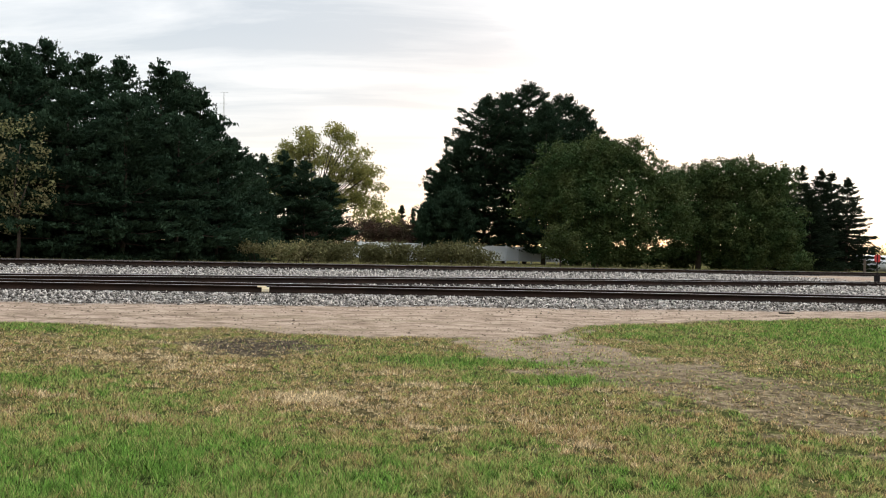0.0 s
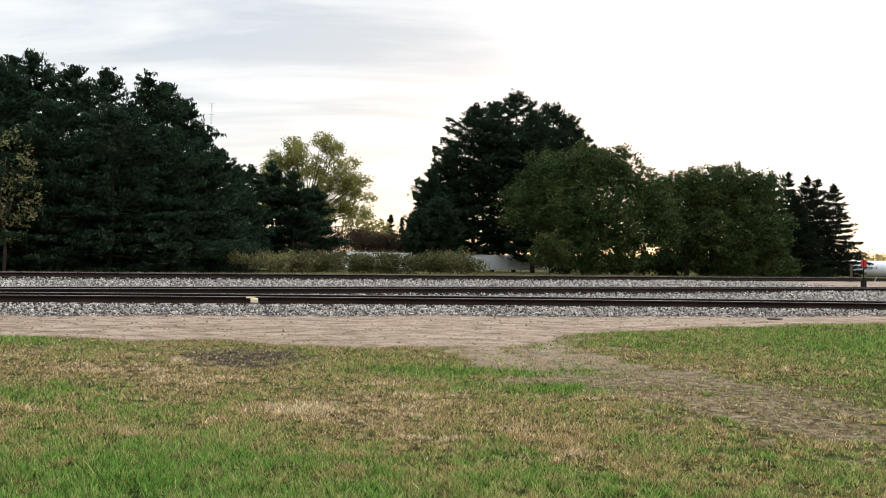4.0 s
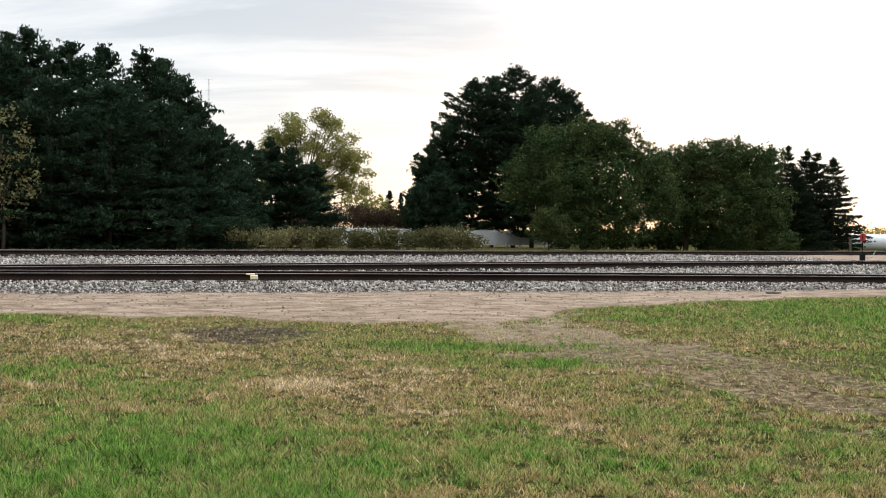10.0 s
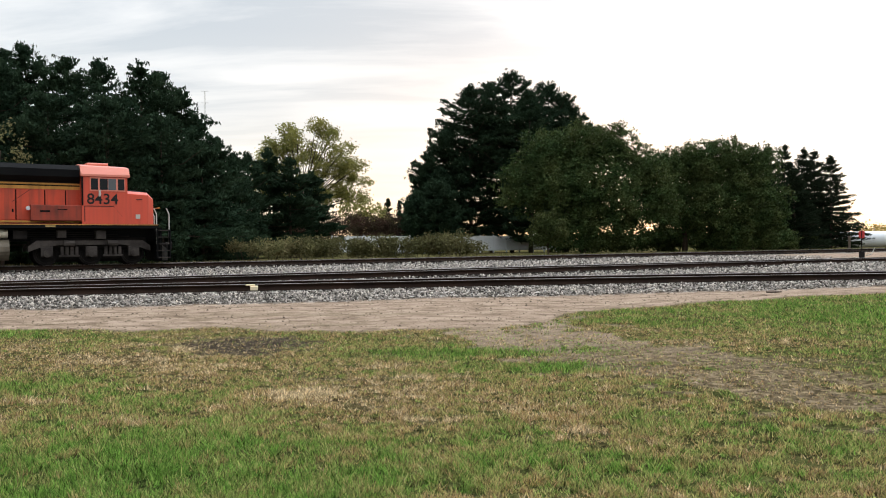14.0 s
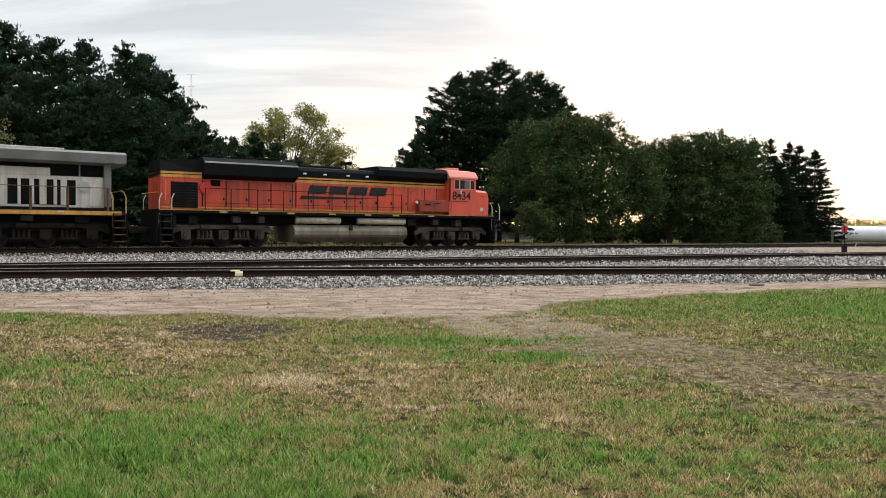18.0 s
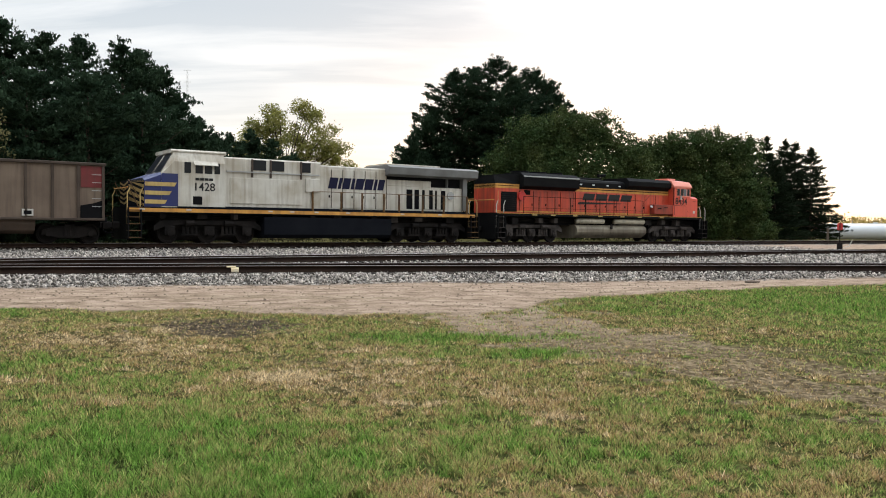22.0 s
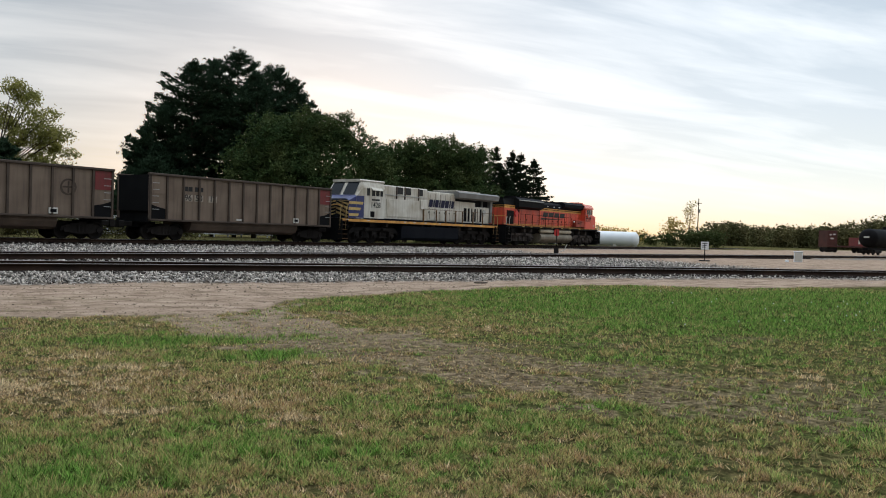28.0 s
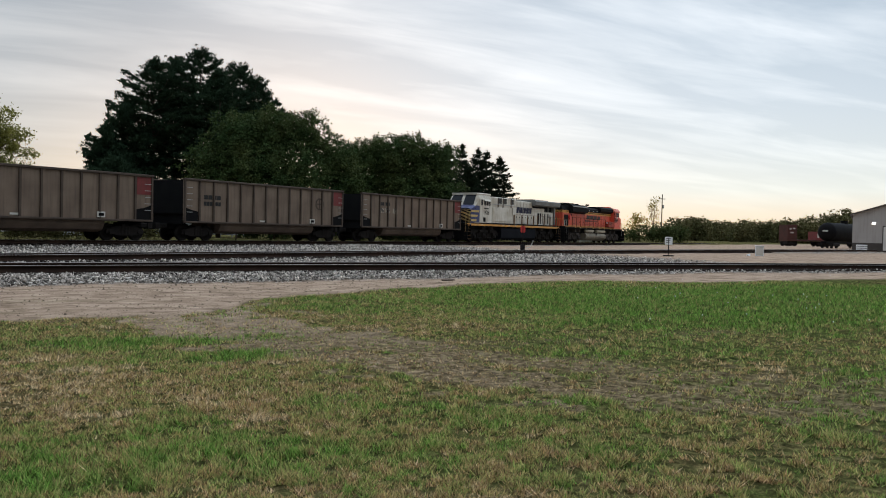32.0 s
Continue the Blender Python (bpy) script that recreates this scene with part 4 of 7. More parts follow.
def pine(name, label, x, y, z, h, radius, material, seed, base=0.08, whorls=None, droop=0.05, group="", leaf=0.16, dense=1.0, shape=0.8, trunk_r=None, rough=0.35, crest=0.0, per=9, arms=(4, 6), flat=0.5, brush=0, lift=0.85, slim=2.0):
    """A conifer of whorled limbs that carry needle tufts; shape: how full the crown is above; base: where the limbs begin;
    rough: how uneven the limbs' lengths are; crest: how high up the crown is widest."""
    rng, rnd = np.random.default_rng(seed), random.Random(seed)
    tree = thing(name, label, "tree", pose(x, y, z), group)
    tr = trunk_r or h * 0.016
    part("trunk", Mesh().tube([(0, 0, -0.3), (0.1, 0, h * 0.35), (0.0, 0.1, h * 0.7), (0.05, 0.05, h * 0.99)], tr, 7, 0.03), M["bark"], tree, smooth=True)
    cs, ways = [], []
    n = whorls or int(h * 1.25)
    for w in range(n):
        u0 = (w + rnd.uniform(-.25, .25)) / n
        turn, m_arms = rnd.uniform(0, 6.3), rnd.randint(*arms)
        for k in range(m_arms):
            u = min(max(u0 + rnd.uniform(-.3, .3) / n, 0), 0.99)
            full_top = ((1 - u) / 0.25) ** 0.45 if u > 0.75 and shape < 0.9 else 1.0
            full = max(0.02, (1 - u) / (1 - crest)) ** shape if u > crest else 0.72 + 0.28 * u / max(crest, 0.01)
            a = turn + (k + rnd.uniform(-.35, .35)) * 2 * math.pi / m_arms
            zz = h * (base + (1 - base) * u)
            ln = radius * full * full_top * rnd.uniform(1 - 1.3 * rough, 1 + 0.5 * rough) + 0.08
            rise = (lift * u * u - droop) * ln + rnd.uniform(-.08, .14) * ln
            e = (math.cos(a) * ln, math.sin(a) * ln, zz + rise)
            m = (math.cos(a) * ln * .55, math.sin(a) * ln * .55, zz + rise * 0.25 - 0.03 * ln)
            if ln > 0.55 * radius and k % 2 == 0:
                part("limb", Mesh().tube([(0, 0, zz), m, e], max(0.02, 0.012 * ln + 0.012), 4, 0.01), M["bark"], tree)
            t = rng.uniform(0.15, 1.0, int((3 + ln * 13) * dense)) ** 0.75
            p = np.outer(1 - t, (0, 0, zz)) + np.outer(t, e)
            sd = np.array([-math.sin(a), math.cos(a), 0.0])
            fan = rng.normal(0, 0.20, len(t)) * ln * (0.5 + 0.6 * np.sin(t * 2.6))
            p += np.outer(fan, sd)
            p[:, 2] += rng.normal(0, 0.05, len(t)) + 0.10 * t * ln - 0.10 * np.abs(fan)
            way = np.array([math.cos(a), math.sin(a), 0.45])[None] + np.outer(np.clip(fan / (0.2 * ln), -1.5, 1.5) * 0.5, sd)
            cs.append(p); ways.append(way)
            if brush:
                cs.append(np.array(e)[None] + rng.normal(0, 1, (brush, 3)) * np.array([0.2, 0.2, 0.2]) + np.array([0, 0, 0.22]))
                ways.append(np.tile([0.3 * math.cos(a), 0.3 * math.sin(a), 1.0], (brush, 1)))
    cs.append(np.column_stack([rng.normal(0, .05, 14), rng.normal(0, .05, 14), rng.uniform(h * .93, h * 1.01, 14)]))
    ways.append(np.tile([0, 0, 1.0], (14, 1)))
    v, f = tri_leaves(np.concatenate(cs), leaf, rng, per, leaf * 0.9, flat, slim, np.concatenate(ways))
    crown_part("crown", tree, v, f, material)
    return tree


def at(az, r):
    return r * math.sin(radians(az)), r * math.cos(radians(az))


def zg(x, y):
    return float(fields(np.array([x]), np.array([y]))[0][0])


def top_for(el, r):
    return EYE_Z + r * math.tan(radians(el))


# pines of the wood on the far side of the main line: direction, distance, top's elevation, crown radius
LEFT_PINES = [(-31.5, 62, 11.9, 5.2), (-28.3, 60, 11.8, 5.0), (-26.2, 63, 12.3, 4.6), (-24.0, 61, 11.8, 5.0), (-21.9, 65, 11.8, 4.8), (-19.4, 63, 11.8, 5.2),
              (-16.9, 64, 10.3, 4.6), (-15.9, 68, 8.5, 4.0), (-14.7, 66, 7.1, 3.4), (-13.6, 70, 6.2, 3.0), (-29.5, 54, 8.6, 5.2), (-25.0, 53, 9.4, 5.2),
              (-21.5, 54, 9.6, 5.2), (-18.2, 56, 8.4, 4.8), (-15.6, 60, 6.6, 4.0), (-34, 58, 12.5, 5.6), (-18.2, 67, 11.2, 4.4), (-27.4, 66, 11.9, 4.4)]
for i, (az, r, el, rad) in enumerate(LEFT_PINES):
    px, py = at(az, r)
    g = zg(px, py)
    pine("pine_tree", "tall dark green pine with dense drooping boughs", px, py, g, top_for(el, r) - g, rad, M["needle_dark"], 100 + i,
         base=0.03, shape=0.7, group="pines of the wood", leaf=0.115, dense=0.95, crest=0.15, per=9, arms=(6, 8), rough=0.42, brush=5, slim=1.45)
for i, (az, r, el, rad) in enumerate([(-12.6, 74, 6.2, 3.2), (-11.2, 78, 6.5, 3.2), (-9.8, 76, 5.9, 3.4), (-8.3, 80, 4.9, 3.2)]):
    px, py = at(az, r)
    g = zg(px, py)
    pine("young_pine", "young dark green pine at the wood's edge", px, py, g, top_for(el, r) - g, rad, M["needle_dark"], 130 + i, base=0.05, shape=0.6, group="young pines")

x, y = at(-27.6, 50)
broadleaf("shrub_tree", "thin brownish young tree before the dark pines", x, y, zg(x, y), [(0, 0, 6.2, 1.5, 1.2), (0.5, 0, 4.2, 1.5, 1.1), (-0.5, 0.2, 2.6, 1.3, 1.0)],
          M["weed"], 160, leaf=0.10, per=12, density=4, trunk_r=0.1)
x, y = at(-9.0, 112)
fan = random.Random(5)
FAN = []
for k in range(84):
    a, ln = radians(-82 + 164 * (k + fan.uniform(-.4, .4)) / 83), (fan.uniform(0.08, 1.0)) ** 0.5
    dome = 1.0 + 0.08 * math.sin(3 * a + 1.0) + fan.uniform(-.07, .07)
    FAN.append((math.sin(a) * ln * dome * 9.8 + 0.5, fan.uniform(-3.2, 3.2), 6.4 + math.cos(a) * ln * dome * 10.0, fan.uniform(0.8, 1.35), 0.8))
broadleaf("yellow_tree", "tall spreading tree with yellow-green autumn leaves", x, y, zg(x, y), FAN, M["leaf_yellow"], 161, leaf=0.15, per=12, density=5.5, trunk_r=0.24, fork=0.3)
x, y = at(-4.6, 118)
broadleaf("small_yellow_tree", "low tree with yellow autumn leaves", x, y, zg(x, y), [(-1.6, 0, 6.0, 2.2, 0.8), (1.4, 0, 5.4, 2.0, 0.8), (0, 0, 3.6, 2.4, 0.8), (3.0, 0, 4.0, 1.6, .9)],
          M["leaf_yellow"], 162, leaf=0.2, per=12, density=4, trunk_r=0.18)
for i, (az, r, el, rad) in enumerate([(-3.0, 150, 3.1, 1.9), (-2.2, 210, 3.0, 2.0), (-1.75, 170, 2.4, 1.6)]):
    px, py = at(az, r)
    pine("spruce_tree", "small spruce seen against the sunset", px, py, 0, top_for(el, r), rad, M["needle_blue"], 170 + i, base=0.03, shape=0.9, group="distant spruces")

WHITE_PINES = [(5.7, 101, 11.7, 5.4, 0.06), (2.8, 100, 10.8, 5.0, 0.12), (8.3, 103, 10.9, 5.3, 0.12), (1.2, 99, 8.0, 3.4, 0.06), (7.0, 98, 10.4, 4.8, 0.07), (0.0, 97, 6.2, 3.0, 0.04),
               (0.5, 94, 4.2, 2.6, 0.03), (4.2, 104, 11.2, 4.8, 0.04), (9.5, 104, 9.9, 4.2, 0.2), (-0.9, 93, 3.4, 2.0, 0.03)]
for i, (az, r, el, rad, base) in enumerate(WHITE_PINES):
    px, py = at(az, r)
    g = zg(px, py)
    pine("white_pine", "big dark white pine with layered boughs", px, py, g, top_for(el, r) - g, rad, M["needle_dark"], 200 + i, base=base, shape=0.5, whorls=20, brush=6, lift=0.5,
         droop=-0.10, group="white pines", leaf=0.14, dense=0.9, per=9, arms=(5, 7), trunk_r=0.3, crest=0.45, rough=0.36, flat=0.4)
DEC = [
    (10.6, 82, [(-5.6, 0, 6.6, 3.0, 0.95), (-3.6, 0, 9.8, 3.1, 0.9), (0.0, 0, 10.6, 3.1, 0.85), (3.0, 0, 10.7, 2.9, 0.85), (-2.0, -2, 6.0, 3.6, 1.0), (1.6, -2, 6.4, 3.8, 1.0),
                (5.6, 0, 8.4, 2.9, 0.95), (-2.8, -1, 2.4, 1.8, 1.0), (3.8, -1.5, 3.6, 3.0, 1.0), (0, -2.5, 2.8, 3.0, .9), (7.2, 0, 5.4, 2.9, 1.0)], "leaf_dark", "broad rounded tree with dense dark green leaves"),
    (17.4, 90, [(-2.6, 0, 8.6, 2.6, 0.9), (0, 0, 9.4, 2.6, .9), (2, 0, 6.4, 2.4, 1.0), (-1.6, 0, 4.0, 2.6, 1.0), (1.2, 0, 3.2, 2.4, 1.0), (-0.6, 0, 6.2, 2.6, 1.0)], "leaf_dark", "rounded dark green tree in the row"),
    (20.4, 91, [(-3.0, 0, 9.4, 2.7, 0.9), (-0.4, 0, 10.0, 2.7, 0.85), (2.8, 0, 9.0, 2.7, 0.9), (-2.6, -1, 4.4, 3.0, 1.0), (1.4, -1, 4.8, 3.2, 1.0), (4.0, 0, 5.2, 2.6, 1.0), (3.4, 0, 2.6, 2.4, .9), (-.6, -1, 2.2, 2.6, .9), (0.2, -0.6, 7.2, 2.7, 1.0), (-2.6, -0.3, 7.0, 2.4, 1.0)], "leaf_dark", "wide dark green tree in the row"),
    (8.2, 72, [(0, 0, 2.9, 1.3, 1.0), (0.7, 0, 1.9, 1.2, 1.0), (-0.8, 0, 1.8, 1.1, 1.0)], "leaf_mid", "small pale green bush beside the line"),
]
for i, (az, r, lobes, mt, lab) in enumerate(DEC):
    px, py = at(az, r)
    broadleaf("bush" if r == 72 else "broadleaf_tree", lab, px, py, zg(px, py), lobes, M[mt], 220 + i, leaf=0.125 if r > 72 else 0.10, per=33, density=7.2, inner=0.45, trunk_r=0.28 if r > 72 else 0.06)
for i, (az, r, el, rad) in enumerate([(22.64, 116, 6.0, 4.8), (23.67, 118, 6.1, 4.8), (24.8, 122, 5.85, 5.0), (25.4, 127, 5.7, 4.8), (26.34, 121, 5.3, 5.0), (22.0, 112, 5.5, 4.8), (24.2, 114, 4.6, 4.4)]):
    px, py = at(az, r)
    g = zg(px, py)
    pine("spruce_tree", "slim dark spruce at the end of the tree row", px, py, g, top_for(el, r) - g, rad, M["needle_blue"], 240 + i, base=0.05, shape=0.92, group="spruces", droop=0.20, dense=0.75, leaf=0.12, rough=0.34, whorls=20, arms=(7, 9), per=8, flat=0.6)


# ---------------------------------------------------------------- the train
def lettering(name, text, size, material, parent, m, label="", shear=0.0, bold=0.0):
    cu = bpy.data.curves.new(name, "FONT")
    cu.body, cu.size, cu.extrude, cu.shear, cu.offset = text, size, 0.004, shear, bold
    cu.align_x, cu.align_y = "CENTER", "CENTER"
    tmp = bpy.data.objects.new(name, cu)
    scene.collection.objects.link(tmp)
    me = bpy.data.meshes.new_from_object(tmp, depsgraph=bpy.context.evaluated_depsgraph_get())
    bpy.data.objects.remove(tmp)
    me.materials.clear()
    me.materials.append(material)
    ob = part(name, me, None, parent, label)
    ob.matrix_basis = m
    return ob


def on_side(x, y, z):
    """A pose on the vehicle's side that faces the grass: text runs forwards along x."""
    return pose(x, y, z, 90, 0, 0)


def bars(parent, y, x0, x1, z0, z1, widths, slant, material, label):
    """Slanting blocks that stand for painted lettering; widths: the blocks' relative widths, or their number."""
    widths = [1.0] * widths if isinstance(widths, int) else widths
    unit = (x1 - x0) / sum(widths)
    a, s = x0, slant * (z1 - z0)
    for w in widths:
        b = a + w * unit
        g = 0.07 * unit
        part("painted_mark", Mesh().side([(a + g, z0), (b - g, z0), (b - g + s, z1), (a + g + s, z1)], y - 0.012, y), material, parent, label)
        a = b


WHEELS = []   # (wheelset, radius): rolled with the train


def wheelset_mesh(r):
    mb = Mesh()
    for s in (-1, 1):
        prof = [(0.62, r * 1.04), (0.66, r * 1.04), (0.68, r), (0.79, r * 0.985), (0.79, r * 0.80), (0.75, r * 0.76), (0.75, r * 0.36), (0.80, r * 0.3), (0.80, 0.0)]
        n = 20
        vs, fs = [], []
        for yy, rr in prof:
            vs += [(rr * math.cos(2 * math.pi * k / n), s * yy, rr * math.sin(2 * math.pi * k / n)) for k in range(n)]
        for j in range(len(prof) - 1):
            for k in range(n):
                q = (k + 1) % n
                fs.append((j * n + k, j * n + q, (j + 1) * n + q, (j + 1) * n + k))
        mb.add(vs, fs)
        for k in range(4):
            a = k * math.pi / 2
            c, d = math.cos(a) * r * 0.55, math.sin(a) * r * 0.55
            mb.box(c - 0.05, c + 0.05, s * 0.755 - 0.015, s * 0.755 + 0.015, d - 0.05, d + 0.05)
    mb.tube([(0, -0.95, 0), (0, 0.95, 0)], 0.09, 8)
    return mb.data("wheelset", M["truck"], False)


LOCO_WHEELS, CAR_WHEELS = wheelset_mesh(0.53), wheelset_mesh(0.46)


def add_wheelset(parent, x, r):
    ob = part("wheelset", LOCO_WHEELS if r > 0.5 else CAR_WHEELS, None, parent)
    ob.matrix_basis = pose(x, 0, r)
    WHEELS.append((ob, x, r))


def loco_truck(loco, axles, material, cap):
    """A three-axle truck: side frames, journal boxes, springs, brake cylinders and its wheelsets."""
    a, b = min(axles), max(axles)
    for s in (-1, 1):
        y = s * 1.02
        mb = Mesh()
        mb.side([(a - 0.75, 0.62), (a - 0.3, 0.80), (a + 0.5, 0.92), (b - 0.5, 0.92), (b + 0.3, 0.80), (b + 0.75, 0.62), (b + 0.75, 0.86), (b + 0.4, 1.12),
                 (a - 0.4, 1.12), (a - 0.75, 0.86)], y - 0.09, y + 0.09)
        for i, q in enumerate(axles):
            mb.box(q - 0.24, q + 0.24, y - 0.11, y + 0.11, 0.38, 0.86, 0.05)
            part("bearing_cap", Mesh().tube([(q, y + s * 0.1, 0.53), (q, y + s * 0.22, 0.53)], 0.16, 12).tube([(q, y + s * 0.2, 0.53), (q, y + s * 0.26, 0.53)], 0.08, 8), cap, loco)
        part("truck_frame", mb, material, loco, "dusty cast steel truck side frame")
        for q0, q1 in zip(sorted(axles)[:-1], sorted(axles)[1:]):
            c = (q0 + q1) / 2
            part("spring_seat", Mesh().box(c - 0.42, c + 0.42, y - 0.1, y + 0.1, 0.38, 0.47, 0.02), cap, loco)
            for k in range(4):
                part("spring", Mesh().tube([(c - 0.3 + 0.2 * k, y + s * 0.05, 0.46), (c - 0.3 + 0.2 * k, y + s * 0.05, 0.84)], 0.075, 7), cap, loco)
            part("brake_cylinder", Mesh().tube([(c - 0.25, y + s * 0.2, 1.0), (c + 0.2, y + s * 0.2, 1.0)], 0.13, 8), material, loco)
    for q in axles:
        add_wheelset(loco, q, 0.53)
    # bolster and dark motor boxes are added to fill in the shadow between wheels
    part("truck_bolster", Mesh().box(a - 0.6, b + 0.6, -0.85, 0.85, 0.66, 1.25, 0.1), M["truck"], loco)
    for q0, q1 in zip(sorted(axles)[:-1], sorted(axles)[1:]):
        part("traction_motor", Mesh().box(q0 + 0.25, q1 - 0.2, -0.58, 0.58, 0.16, 0.9, 0.12), M["truck"], loco)


def rail_posts(loco, xs, y, z0, z1, material, name="handrail", thick=0.026):
    part(name, Mesh().tube([(xs[0], y, z1), (xs[-1], y, z1)], 0.018, 5), material, loco)
    for q in xs:
        part("handrail_post", Mesh().tube([(q, y, z0), (q, y, z1)], thick, 5), material, loco)


def end_steps(loco, x, d, material, rail_material):
    """Step well at a corner; d: +1 or -1, the way out along x."""
    for s in (-1, 1):
        y = s * 1.42
        mb = Mesh()
        for k in range(5):
            z = 0.30 + 0.32 * k
            mb.box(min(x, x + d * 0.62), max(x, x + d * 0.62), y - 0.22 + 0.02 * k, y + 0.16, z - 0.02, z + 0.02)
        part("step", mb, material, loco, "stepped ladder treads")
        for e in (0.02, 0.60):
            mb = Mesh().box(x + d * e - 0.02, x + d * e + 0.02, y - 0.22, y + 0.18, 0.25, 1.62)
            part("step_side", mb, M["black"], loco)
            part("grab_rail", Mesh().tube([(x + d * e, y - s * 0.0, 0.95), (x + d * e, y, 2.35), (x + d * (e - 0.12), y, 2.62)], 0.028, 5), rail_material, loco)


def coupler(car, x, d):
    mb = Mesh().box(min(x, x + d * 0.75), max(x, x + d * 0.75), -0.13, 0.13, 0.72, 1.0, 0.04)
    mb.box(min(x + d * 0.55, x + d * 0.85), max(x + d * 0.55, x + d * 0.85), -0.22, 0.2, 0.66, 1.04, 0.05)
    part("coupler", mb, M["truck"], car)
    part("air_hose", Mesh().tube([(x, 0.4, 0.95), (x + d * 0.3, 0.38, 0.55), (x + d * 0.7, 0.2, 0.45)], 0.03, 5), M["black"], car)


def hood_doors(loco, xs, y, z0, z1, material, seam=None):
    """Raised access doors with dark seams between them."""
    for q in xs:
        for s in (-1, 1):
            part("door_seam", Mesh().box(q - 0.022, q + 0.022, min(s * y, s * (y + 0.012)), max(s * y, s * (y + 0.012)), z0, z1), seam or M["black"], loco)
    for a, b in zip(xs[:-1], xs[1:]):
        for s in (-1, 1):
            yy = s * y
            door = part("hood_door", Mesh().box(a + 0.03, b - 0.03, min(yy, yy + s * 0.025), max(yy, yy + s * 0.025), z0, z1, 0.008), material, loco)
            part("latch", Mesh().box(b - 0.16, b - 0.09, min(yy + s * 0.025, yy + s * 0.05), max(yy + s * 0.025, yy + s * 0.05), z0 + 0.3 * (z1 - z0) - 0.07, z0 + 0.3 * (z1 - z0) + 0.07), M["black"], door)


def underframe(loco, x0, x1, y, material, stripe, lines=((1.61, 1.735),), low=1.60, deck=1.74):
    part("underframe", Mesh().box(x0, x1, -0.72, 0.72, 1.10, 1.62, 0.03), M["black"], loco)
    part("walkway", Mesh().box(x0, x1, -y, y, low, deck, 0.02), material, loco)
    rnd = random.Random(int(x1 * 10))
    for s in (-1, 1):
        for k in range(3):
            z = 1.30 + 0.09 * k
            part("pipe", Mesh().tube([(x0 + 0.8 + k * 0.4, s * 0.86, z), (x1 - 1.2 - 0.5 * k, s * 0.86, z)], 0.028, 5), M["truck"], loco)
        q = x0 + 1.5
        while q < x1 - 1.5:
            w = rnd.uniform(0.2, 0.6)
            part("underfloor_box", Mesh().box(q, q + w, min(s * 0.8, s * 1.25), max(s * 0.8, s * 1.25), rnd.uniform(1.12, 1.3), 1.58, 0.02), M["truck_grey" if rnd.random() < 0.3 else "truck"], loco)
            q += w + rnd.uniform(0.7, 1.9)
    for s, za, zb in [(s, a, b) for s in (-1, 1) for a, b in lines]:
        part("sill_stripe", Mesh().box(x0 + 0.02, x1 - 0.02, min(s * y, s * (y + 0.012)), max(s * y, s * (y + 0.012)), za, zb), stripe, loco, "thin stripe along the sill")


